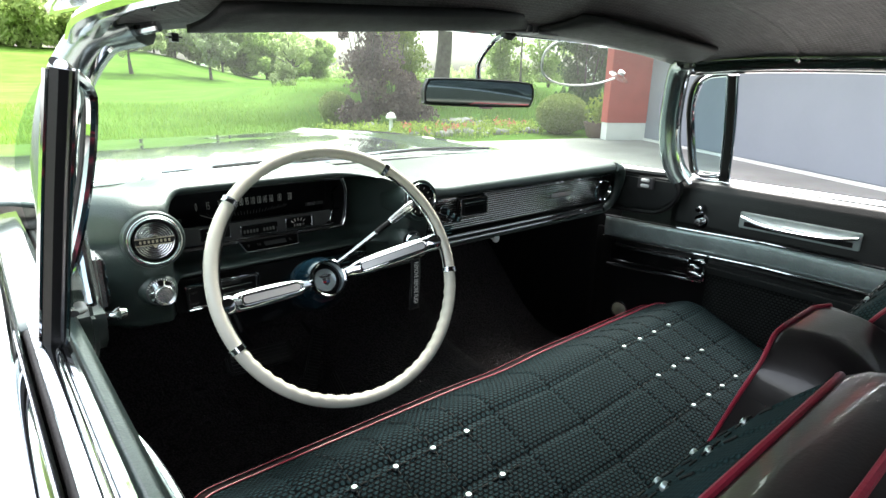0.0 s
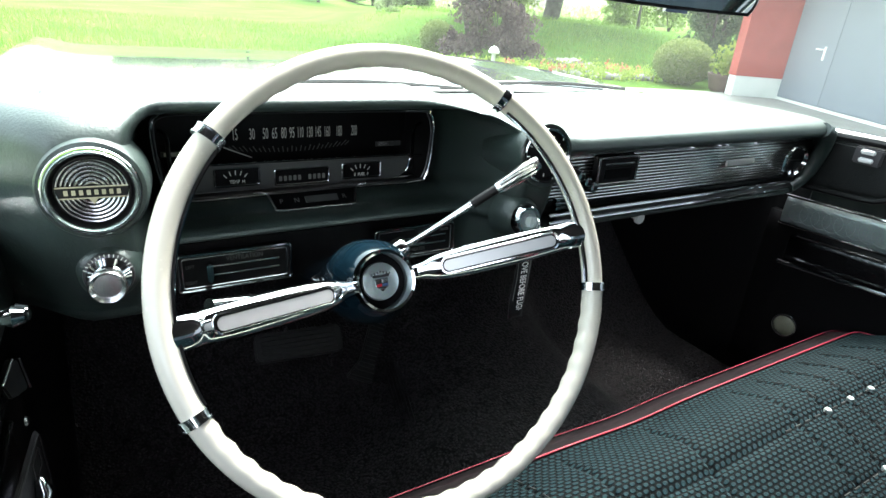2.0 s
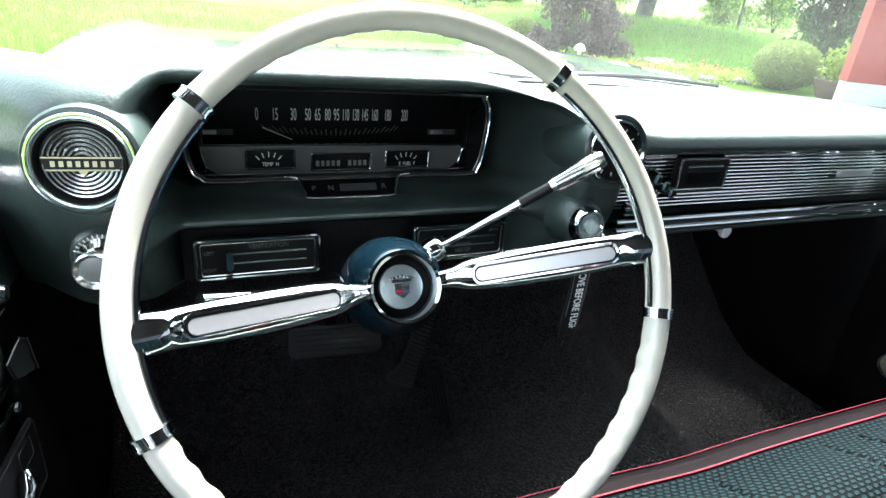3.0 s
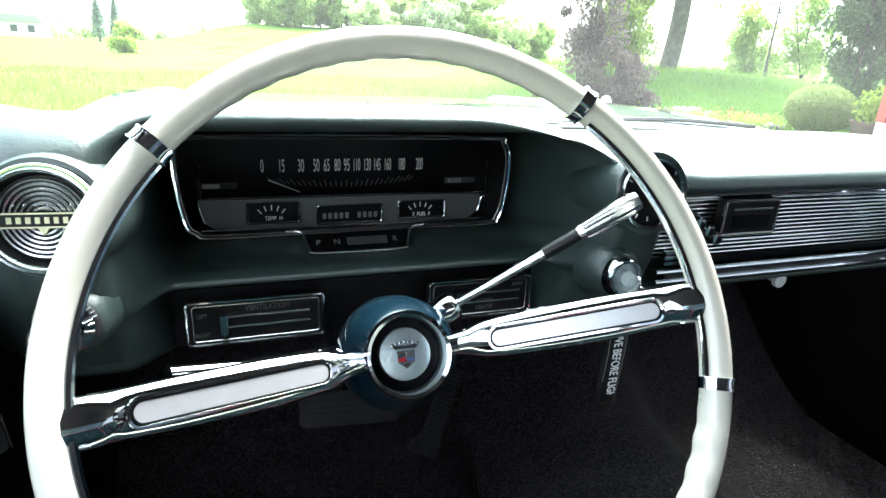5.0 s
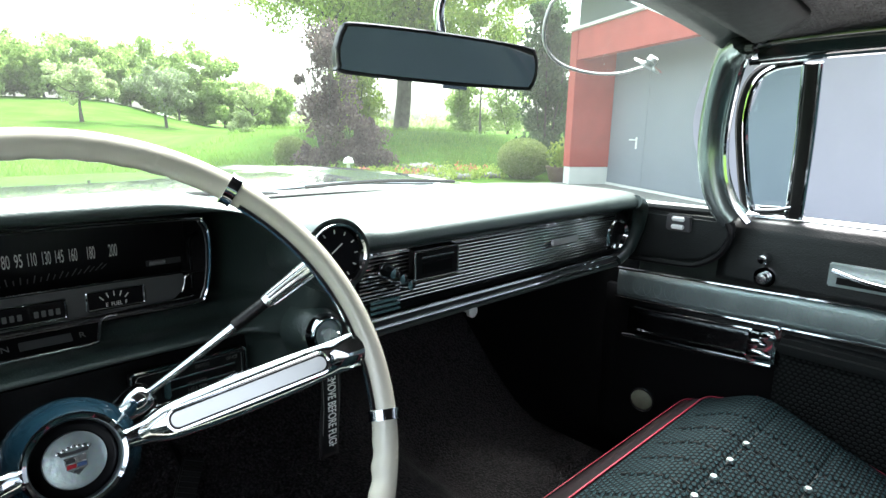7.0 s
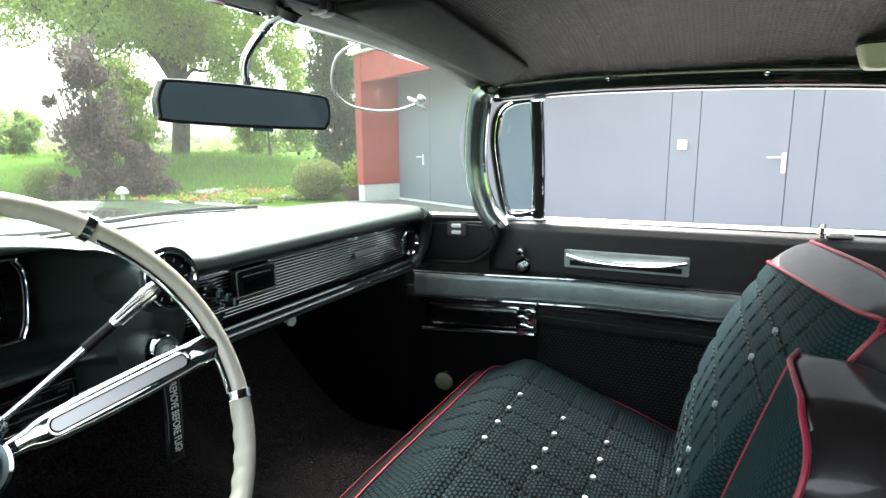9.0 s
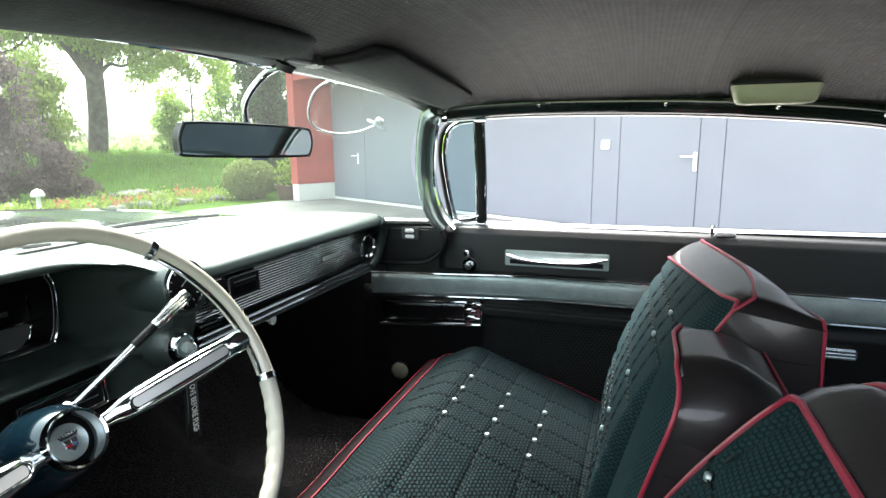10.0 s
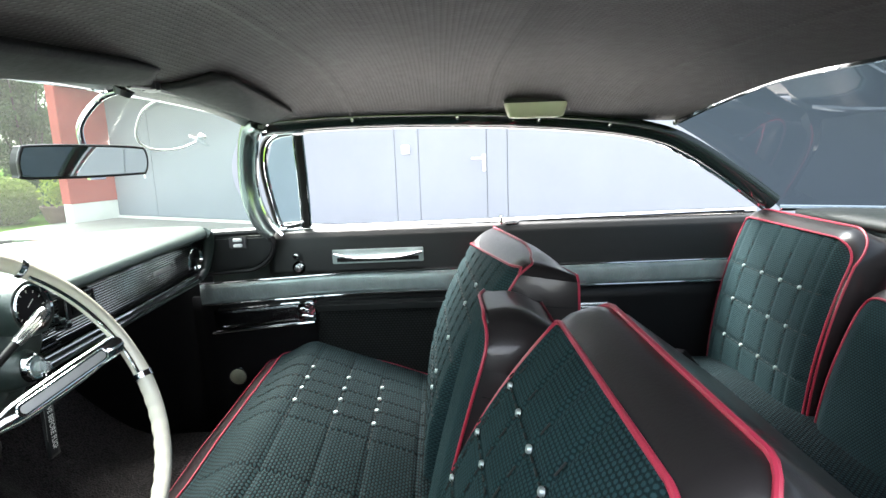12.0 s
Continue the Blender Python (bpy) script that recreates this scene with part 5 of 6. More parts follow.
def build_wheel():
    w = thing("steering_wheel", "ivory two-spoke steering wheel with chrome spokes and hub", "steering wheel")
    seg, mn = 480, 14
    bm = bmesh.new()
    rings = []
    for k in range(seg):
        a = k * math.tau / seg
        deg = math.degrees(a) % 360
        low = smooth(196, 206, deg) * (1 - smooth(338, 348, deg)) + smooth(58, 66, deg) * (1 - smooth(120, 130, deg)) * 0.45
        ring = []
        for j in range(mn):
            b = j * math.tau / mn
            r = 0.0100
            inner = max(0, -math.cos(b))
            r *= 1 + 0.085 * low * inner * math.sin(deg * math.pi / 180 * 60)
            rr = WHEEL_R + r * math.cos(b) * 0.92
            ring.append(bm.verts.new(WM @ Vector((rr * math.cos(a), rr * math.sin(a), r * math.sin(b) * 1.08))))
        rings.append(ring)
    for k in range(seg):
        for j in range(mn):
            p, q = rings[k], rings[(k + 1) % seg]
            bm.faces.new((p[j], q[j], q[(j + 1) % mn], p[(j + 1) % mn]))
    part("rim", bm, WHITE_RIM, w, "ivory plastic rim with finger grips")
    for deg in (137.2, 52.1, -11.4, -158.5):
        for off, rr, ww in ((0, 0.0116, 1.7), (-1.0, 0.0122, 0.4), (1.0, 0.0122, 0.4)):
            a0, a1 = radians(deg + off - ww / 2), radians(deg + off + ww / 2)
            part("clasp", tube([WM @ Vector((WHEEL_R * math.cos(a0 + (a1 - a0) * t / 4), WHEEL_R * math.sin(a0 + (a1 - a0) * t / 4), 0)) for t in range(5)], rr, 20), CHROME, w, "chrome rim clasp")
    for d0, d1 in ((-10, 49), (139, 200)):
        part("rim_insert", tube([WM @ Vector(((WHEEL_R - 0.0100) * math.cos(radians(d0 + (d1 - d0) * t / 30)), (WHEEL_R - 0.0100) * math.sin(radians(d0 + (d1 - d0) * t / 30)), 0.003)) for t in range(31)], 0.0022, 6), CHROME, w, "chrome inner edge of the rim")
    hub = -0.073
    for sgn, a in ((1, 5.0), (-1, 183.0)):
        ca, sa = math.cos(radians(a)), math.sin(radians(a))
        f = lambda r, z: WM @ Vector((r * ca, r * sa, z))
        prof = [(0.026, hub - 0.002, 0.0060), (0.040, hub + 0.006, 0.0085), (0.056, hub + 0.015, 0.0130), (0.090, hub + 0.032, 0.0148), (0.130, hub + 0.050, 0.0145), (0.160, hub + 0.060, 0.0132), (0.172, -0.004, 0.0132), (0.186, -0.001, 0.0135)]
        pts = spline([(r, z, h) for r, z, h in prof], 26)
        bm = bmesh.new()
        tube([f(p.x, p.y) for p in pts], [p.z for p in pts], 14, bm=bm, flat=0.62, up=WHEEL_N)
        sp = part("spoke", bm, CHROME, w, "tapered chrome spoke")
        ax = (f(0.16, -0.009) - f(0.06, hub + 0.016)).normalized()
        nn = (WHEEL_N - ax * WHEEL_N.dot(ax)).normalized()
        c = f(0.108, hub + 0.0405) + nn * 0.0082
        om = face_to(c, ax, nn)
        ol = [(x, y) for x, y in rounded(0.110, 0.0115, 0.0056, 6)]
        part("spoke_inset", prism(ol, 0.0018, om), SPOKE_INSET, sp, "satin inset panel")
        ring_frame(ol, om, 0.0009, BLACK_GLOSS, sp, "inset_line", z=0.0012)
        ring_frame([(x * 1.03, y * 1.26) for x, y in ol], om, 0.0014, CHROME, sp, "inset_edge", z=0.0008)
    hm = WM @ pose(0, 0, hub)
    part("hub_shroud", lathe([(0.031, -0.105), (0.040, -0.09), (0.044, -0.05), (0.0410, -0.02), (0.033, -0.002), (0.029, 0.004)], hm, 40), BLUE_PAINT, w, "dark teal metallic hub")
    part("hub_ring", lathe([(0.0295, -0.004), (0.0300, 0.010), (0.0285, 0.0135), (0.0262, 0.0120), (0.0240, 0.002), (0.0228, -0.006)], hm, 48), CHROME, w, "chrome hub ring")
    part("hub_cup", lathe([(0.0255, 0.003), (0.0235, -0.007), (0.0175, -0.008)], hm, 40), BLACK_GLOSS, w)
    cap = part("horn_button", lathe([(0.0185, -0.008), (0.0180, -0.004), (0.015, -0.003), (0, -0.0026)], hm, 40), STEEL_STRIP, w, "brushed horn button with a plain enamel crest")
    hm = hm @ pose(0, 0, -0.0028) @ Matrix.Scale(0.85, 4)
    part("crest_shield", prism([(-0.0075, 0.003), (0.0075, 0.003), (0.0070, -0.006), (0, -0.0115), (-0.0070, -0.006)], 0.0012, hm @ pose(0, 0, 0.0002)), SATIN, cap)
    for x, y, wd, h, mt in ((-0.0035, 0.0, 0.006, 0.003, DARK_METAL), (0.0035, 0.0, 0.006, 0.003, SATIN), (-0.0035, -0.0042, 0.006, 0.003, CRIMSON), (0.0035, -0.0042, 0.006, 0.003, BLUE_ENAMEL), (0.0, -0.0085, 0.006, 0.002, DARK_METAL)):
        part("crest_field", box((x, y, 0.0016), (wd, h, 0.0006), hm), mt, cap)
    part("crest_band", prism([(-0.009, 0.0045), (0.009, 0.0045), (0.011, 0.008), (0.0, 0.0068), (-0.011, 0.008)], 0.0012, hm @ pose(0, 0, 0.0003)), DARK_METAL, cap)
    for k in range(7):
        part("crest_bead", lathe([(0, 0.0016), (0.0014, 0.0012), (0.0014, 0)], hm @ pose(-0.0105 + 0.0035 * k, 0.0105 - 0.0016 * abs(k - 3) * 0.5, 0.0003), 8), SATIN, cap)
    hm = WM @ pose(0, 0, hub)
    col = thing("steering_column", "teal and black steering column under the dashboard", "steering column")
    part("column_tube", lathe([(0.034, -0.44), (0.034, -0.10), (0.030, -0.098)], hm, 28), BLUE_PAINT, col)
    # selector lever
    lev = thing("gear_lever", "chrome column gear lever with a tapered grip", "gear lever")
    a, b = Vector((-0.330, 0.092, 0.924)), Vector((-0.190, 0.040, 1.030))
    part("pivot", lathe([(0.0, -0.018), (0.012, -0.016), (0.014, -0.004), (0.0125, 0.006), (0.008, 0.010), (0, 0.011)], face_to(a, (1, 0, 0), b - a), 20), CHROME, lev, "ribbed chrome pivot")
    part("stem", tube([a, a.lerp(b, 0.2), a.lerp(b, 0.5), a.lerp(b, 0.72)], [0.0040, 0.0036, 0.0044, 0.0052], 14), CHROME, lev)
    part("collar", tube([a.lerp(b, 0.52), a.lerp(b, 0.70)], 0.0055, 14), BLACK, lev)
    part("grip", tube([a.lerp(b, 0.70), a.lerp(b, 0.72), a.lerp(b, 0.97), a.lerp(b, 1.0)], [0.0060, 0.0066, 0.0084, 0.0072], 18), SATIN, lev, "fluted satin grip")
    ax = (b - a).normalized()
    gm = face_to(a, (1, 0, 0), ax)
    ln = (b - a).length
    for k in range(12):
        an = k * math.tau / 12
        part("flute", tube([gm @ Vector((0.0066 * math.cos(an), 0.0066 * math.sin(an), ln * 0.73)), gm @ Vector((0.0082 * math.cos(an), 0.0082 * math.sin(an), ln * 0.96))], 0.0009, 5), CHROME, lev)
    ind = thing("indicator_lever", "short chrome turn-signal lever", "lever")
    part("stem", tube([(-0.42, 0.090, 0.898), (-0.50, 0.045, 0.918), (-0.546, 0.02, 0.933)], [0.004, 0.005, 0.0065], 12), CHROME, ind)


def build_pedals():
    brake = thing("brake_pedal", "wide ribbed black rubber brake pedal", "pedal")
    m = pose(-0.360, 0.41, 0.612, 48, 0, -6)
    part("pad", prism(rounded(0.15, 0.05, 0.012), 0.018, m), PEDAL_RUBBER, brake, bevel=0.003)
    for k in range(6):
        part("rib", box((0, -0.025 + 0.05 * (k + 0.5) / 6, 0.020), (0.129, 0.0045, 0.005), m), PEDAL_RUBBER, brake)
    part("arm", tube([m @ Vector((0, 0, 0)), m @ Vector((0, 0.10, -0.10)), (-0.360, 0.66, 0.78)], 0.008, 8), BLACK, brake)
    gas = thing("accelerator_pedal", "long ribbed black rubber accelerator pedal on the toe board", "pedal")
    low, high = Vector((-0.226, 0.440, 0.472)), Vector((-0.149, 0.520, 0.588))
    up = (high - low).normalized()
    side = up.cross(Vector((-0.1, -0.8, 0.55))).normalized()
    m = face_to((low + high) / 2, side, side.cross(up))
    h = (high - low).length
    wide = lambda y: 0.034 + 0.022 * smooth(-0.25 * h, -0.5 * h, y)
    part("pad", prism([(-wide(-h / 2) * 0.62, -h / 2), (wide(-h / 2) * 0.38, -h / 2), (0.017, -h * 0.25), (0.017, h / 2), (-0.017, h / 2), (-0.017, -h * 0.25)], 0.012, m), PEDAL_RUBBER, gas, bevel=0.003)
    for k in range(17):
        y = -h / 2 + 0.022 + (h - 0.026) * k / 16
        part("rib", box((-0.10 * (wide(y) - 0.034), y, 0.0135), (wide(y) * 0.88, 0.0046, 0.005), m), PEDAL_RUBBER, gas)
    part("hinge", box((-0.006, -h / 2 + 0.010, 0.0135), (0.046, 0.004, 0.005), m), PEDAL_RUBBER, gas)
    part("arm", tube([m @ Vector((0, 0.3 * h, 0)), (-0.150, 0.70, 0.60)], 0.007, 8), BLACK, gas)
    heel = thing("heel_pad", "ribbed black rubber heel pad on the carpet", "floor mat")
    a, b, c = Vector((-0.183, 0.467, 0.424)), Vector((-0.146, 0.449, 0.462)), Vector((-0.190, 0.316, 0.400))
    across, along = b - a, a - c
    mm = face_to((b + c) / 2 + Vector((0, 0, 0.022)), across, across.cross(along))
    part("sheet", prism(rounded(0.056, 0.155, 0.008), 0.006, mm), PEDAL_RUBBER, heel, bevel=0.002)
    for k in range(7):
        part("rib", box((-0.0225 + 0.0075 * k, 0, 0.008), (0.0040, 0.146, 0.004), mm), PEDAL_RUBBER, heel)
    v = thing("kick_vent", "round pale vent cover on the passenger kick panel", "vent")
    m = face_to((0.700, 0.135, 0.560), (0, 1, 0), (-1, -0.1, 0)) @ Matrix.Scale(0.80, 4)
    part("cap", lathe([(0, 0.010), (0.024, 0.009), (0.030, 0.004), (0.032, 0)], m, 28), VENT_CAP, v)
    part("ring", lathe([(0.030, 0.006), (0.034, 0.006), (0.036, 0)], m, 28), CHROME, v)


def build_driver_fittings():
    lever = thing("release_lever", "dark grey release lever with a bright edge", "lever")
    m = face_to((-0.728, 0.206, 0.786), (0, 1, 0), (0.75, -0.65, 0.1))
    part("grip", prism([(-0.012, -0.018), (0.010, -0.020), (0.012, 0.018), (0.006, 0.022), (-0.014, 0.002)], 0.010, m), DIAL_GREY, lever, bevel=0.002)
    part("edge", tube([m @ Vector(p) for p in ((0.011, -0.019, 0.010), (0.013, 0.018, 0.010), (0.006, 0.022, 0.010), (-0.014, 0.003, 0.010))], 0.0011, 6), SATIN, lever, "bright lever edge")
    part("stem", tube([m @ Vector((0.0, -0.018, 0.004)), m @ Vector((0.0, -0.030, -0.030))], 0.004, 8), DARK_METAL, lever)
    plate = thing("latch_plate", "black stamped plate with a bright latch on the driver's kick panel", "latch")
    m = face_to((-0.708, 0.080, 0.735), (0, 1, 0), (1, -0.1, 0))
    part("plate", prism(rounded(0.095, 0.075, 0.006), 0.004, m), BLACK, plate, bevel=0.001)
    ring_frame(rounded(0.090, 0.070, 0.005), m, 0.0007, DARK_METAL, plate, "plate_edge", z=0.0045)
    ring_frame(rounded(0.026, 0.020, 0.002), m @ pose(0.018, 0.018, 0), 0.0007, SATIN, plate, "slot_edge", z=0.0045)
    part("latch", tube([m @ Vector(p) for p in ((-0.020, -0.024, 0.008), (-0.006, 0.004, 0.012), (0.002, 0.014, 0.008))], [0.006, 0.008, 0.004], 10), CHROME, plate, "worn chrome latch")
    part("screw", lathe([(0, 0.003), (0.004, 0.002), (0.005, 0)], m @ pose(0.034, 0.058, 0), 12), SATIN, plate)


def build_key_tag():
    t = thing("key_tag", "black woven key tag with white lettering hanging from the ignition key", "key tag")
    bm = sheet(lambda u, v: (-0.140 + 0.024 * (u - 0.5) + 0.004 * math.sin(v * 5), 0.100 + 0.004 * math.sin(v * 4), 0.898 - 0.108 * v), 4, 20, 0.002)
    part("strap", bm, BLACK, t)
    m = Matrix.Translation((-0.1395, 0.0965, 0.842)) @ face_to((0, 0, 0), (0, 0, -1), (0, -1, 0))
    words("REMOVE BEFORE FLIGHT", 0.0145, m, WHITE, t, 0.0003, 0.62)
    for sx in (-0.010, 0.010):
        part("stitching", tube([(-0.140 + sx, 0.0975, 0.896), (-0.138 + sx, 0.0985, 0.85), (-0.141 + sx, 0.099, 0.795)], 0.0005, 5), PRINT_DIM, t)


# ---- seats ----


def cushion_z(x, y):
    """Top of the front bench: crowned front roll, then falling to the back."""
    front = 0.655 + 0.034 * smooth(-0.025, -0.12, y)
    z = front - 0.37 * max(0, -0.13 - y)
    return z - 0.020 * smooth(0.60, 0.67, abs(x)) ** 2 - 0.006 * math.exp(-((x / 0.09) ** 2))


def groove(v, c, w=0.004):
    return math.exp(-(((v - c) / w) ** 2))


CUSHION_SEAMS = (-0.53, -0.453, -0.379, -0.305, -0.231, -0.155, 0.0, 0.19, 0.258, 0.322, 0.383, 0.450, 0.52)
CUSHION_ROWS = (-0.156, -0.245, -0.329)


def front_cushion():
    s = thing("front_bench_cushion", "dark teal woven front bench cushion with red piping and silver buttons", "car seat")
    def front(x):
        e = max(0.0, (abs(x) - 0.595) / 0.075)
        return -0.03 - 0.075 * (1 - math.sqrt(max(0.0, 1 - min(1.0, e) ** 2)))
    def top(u, v):
        x = -0.67 + 1.34 * u
        y = front(x) + (-0.65 - front(x)) * v
        z = cushion_z(x, y)
        g = sum(groove(x, c, 0.0038) for c in CUSHION_SEAMS) * smooth(-0.04, -0.06, y)
        h = max(groove(y, c, 0.005) for c in (*CUSHION_ROWS, -0.43, -0.53)) * (1 - smooth(0.58, 0.64, abs(x)))
        return x, y, z - min(g, 1.0) * 0.0045 - h * 0.006
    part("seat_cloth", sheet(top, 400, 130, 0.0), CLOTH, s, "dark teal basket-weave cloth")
    xs = [-0.67 + 1.34 * k / 160 for k in range(161)]
    edge = [(x, front(x) + 0.003, cushion_z(x, front(x)) + 0.001) for x in xs]
    edge = [(-0.671, -0.60, cushion_z(0.67, -0.60) + 0.002), (-0.671, -0.35, cushion_z(0.67, -0.35) + 0.002)] + edge + [(0.671, -0.35, cushion_z(0.67, -0.35) + 0.002), (0.671, -0.60, cushion_z(0.67, -0.60) + 0.002)]
    n = len(edge) - 1
    def skirt(u, v):
        x, y, z = edge[round(u * n)]
        fwd = 0.040 * smooth(0.0, 0.08, v) * (1 - 0.5 * v) * smooth(-0.16, -0.06, y)
        return x * (1 + 0.01 * math.sin(v * 3.1)), y + fwd, z - 0.002 - 0.25 * v
    part("seat_base", sheet(skirt, n, 24, 0.0), SEAT_LEATHER, s, "black leather skirt")
    part("piping", tube(edge, 0.0013, 8), PIPING, s, "red vinyl piping")
    part("lower_piping", tube([(x, y + 0.0395 * smooth(-0.16, -0.06, y), z - 0.020) for x, y, z in edge[2:-2]], 0.0007, 8), PIPING, s, "red vinyl piping")
    quilting(s, lambda x, y: Vector((x, y, cushion_z(x, y))), (0.258, 0.322, 0.383, 0.450), CUSHION_ROWS, (-0.05, -0.60), (0.15, 0.53), (0, 0, 1))
    quilting(s, lambda x, y: Vector((x, y, cushion_z(x, y))), (-0.231, -0.305, -0.379, -0.453), (-0.169, -0.257, -0.342), (-0.05, -0.60), (-0.54, -0.17), (0, 0, 1))


def quilting(s, at, cols, rows, span, across, normal, button=0.0055, studs=None):
    """Stitched lines and silver buttons on a cloth surface given by at(a, b)."""
    n = Vector(normal).normalized()
    for c in cols:
        for k in range(int(abs(span[1] - span[0]) / 0.024)):
            b = span[0] - 0.024 * k if span[1] < span[0] else span[0] + 0.024 * k
            e = b + math.copysign(0.013, span[1] - span[0])
            part("stitch", tube([at(c, b) + n * 0.0014, at(c, e) + n * 0.0014], 0.0013, 5), THREAD, s)
    for r in rows:
        for k in range(int((across[1] - across[0]) / 0.024)):
            a = across[0] + 0.024 * k
            part("stitch", tube([at(a, r) + n * 0.0014, at(a + 0.013, r) + n * 0.0014], 0.0013, 5), THREAD, s)
        for c in studs or cols:
            part("button", lathe([(0, 0.0035), (button * 0.75, 0.003), (button, 0.001), (button, -0.002)], face_to(at(c, r) + n * 0.001, (1, 0, 0), n), 14), STEEL_STRIP, s, "small silver button")


def backrest(name, label, x0, x1, z1, y_low, y_top, cols=(), rows=(), z0=0.50, mid=False, depth=0.115, band=0.060, drop=0.012, pipe=0.0027, studs=None):
    """A seat back: cloth face, piping, a leather band over the top, a second piping and the leather shell behind."""
    s = thing(name, label, "car seat back")
    w, xm, zt, r = x1 - x0 - 0.03, (x0 + x1) / 2, z1 - 0.034, 0.055
    def f(x, z):
        t = max(0.0, (z - z0) / (z1 - z0))
        e = min(x - x0, x1 - x)
        return Vector((x, y_low + (y_top - y_low) * t**2.2 - 0.022 * (1 - smooth(0, 0.06, e)), z))
    def top(x):
        a = max(0.0, abs(x - xm) - (w / 2 - r))
        return zt - r + math.sqrt(max(0.0, r * r - a * a))
    grooves = [x0 + (x1 - x0) * k for k in (0.14, 0.86)] if not mid else []
    def face(u, v):
        x = xm + w * (u - 0.5)
        p = f(x, z0 + (top(x) - z0) * v)
        dent = max([0.0] + [groove(x, c, 0.006) for c in (*cols, *grooves)] + [groove(p.z, k, 0.006) for k in rows])
        p.y -= 0.004 * dent * smooth(0, 0.04, min(x - x0, x1 - x))
        return p
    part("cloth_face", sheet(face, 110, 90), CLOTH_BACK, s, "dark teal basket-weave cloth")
    rim, out = [], []
    for k in range(16):
        rim.append((xm - w / 2, z0 + (zt - r - z0) * k / 15)), out.append((-1, 0))
    for k in range(1, 9):
        a = radians(180 - 90 * k / 8)
        rim.append((xm - w / 2 + r + r * math.cos(a), zt - r + r * math.sin(a))), out.append((math.cos(a), math.sin(a)))
    for k in range(1, 16):
        rim.append((xm - w / 2 + r + (w - 2 * r) * k / 15, zt)), out.append((0, 1))
    for k in range(1, 9):
        a = radians(90 - 90 * k / 8)
        rim.append((xm + w / 2 - r + r * math.cos(a), zt - r + r * math.sin(a))), out.append((math.cos(a), math.sin(a)))
    for k in range(1, 16):
        rim.append((xm + w / 2, zt - r - (zt - r - z0) * k / 15)), out.append((1, 0))
    def ring(back, grow, lift=0.0, side=1.0, down=0.0):
        """The outline moved back; side says how much of that holds along the two sides."""
        pts = []
        for (x, z), (ox, oz) in zip(rim, out):
            k = oz if oz > 0 else 0.0
            p = f(x, z)
            pts.append(Vector((p.x + ox * grow, p.y - back * (side + (1 - side) * k), p.z + oz * lift - down * k)))
        return pts
    rings = [ring(0.0, 0.0), ring(band * 0.3, 0.005, 0.014, 0.05), ring(band * 0.7, 0.007, 0.022, 0.07), ring(band, 0.008, 0.020, 0.55 if mid else 0.09), ring(band + 0.02, 0.011, 0.014, 0.5, 0.004), ring(depth, 0.004, 0.0, 0.85, drop), ring(depth + 0.012, -0.02, -0.03, 0.95, drop)]
    shell = bmesh.new()
    vs = [[shell.verts.new(p) for p in line] for line in rings]
    for a, b in zip(vs, vs[1:]):
        for k in range(len(rim) - 1):
            shell.faces.new((a[k], a[k + 1], b[k + 1], b[k]))
    shell.faces.new(vs[-1][::-1])
    bmesh.ops.recalc_face_normals(shell, faces=shell.faces)
    part("leather_shell", shell, SEAT_LEATHER, s, "smooth dark leather border and back")
    part("piping", tube([p + Vector((0, 0.001, 0.001)) for p in rings[0]], pipe, 8), PIPING, s, "red vinyl piping")
    part("rear_piping", tube([p + Vector((0, 0, 0.002)) for p in rings[3]], pipe, 8), PIPING, s, "red vinyl piping")
    if drop < 0.03:
        part("shell_piping", tube([p + Vector((0, 0, 0.001)) for p in rings[5]], pipe, 8), PIPING, s, "red vinyl piping")
    if cols:
        quilting(s, lambda a, b: f(a, b) - Vector((0, 0.001, 0)), cols, rows, (z0 + 0.04, zt - 0.03), (cols[0] - 0.07, cols[-1] + 0.07), (0, 1, 0.25), 0.0052, studs)
    return s


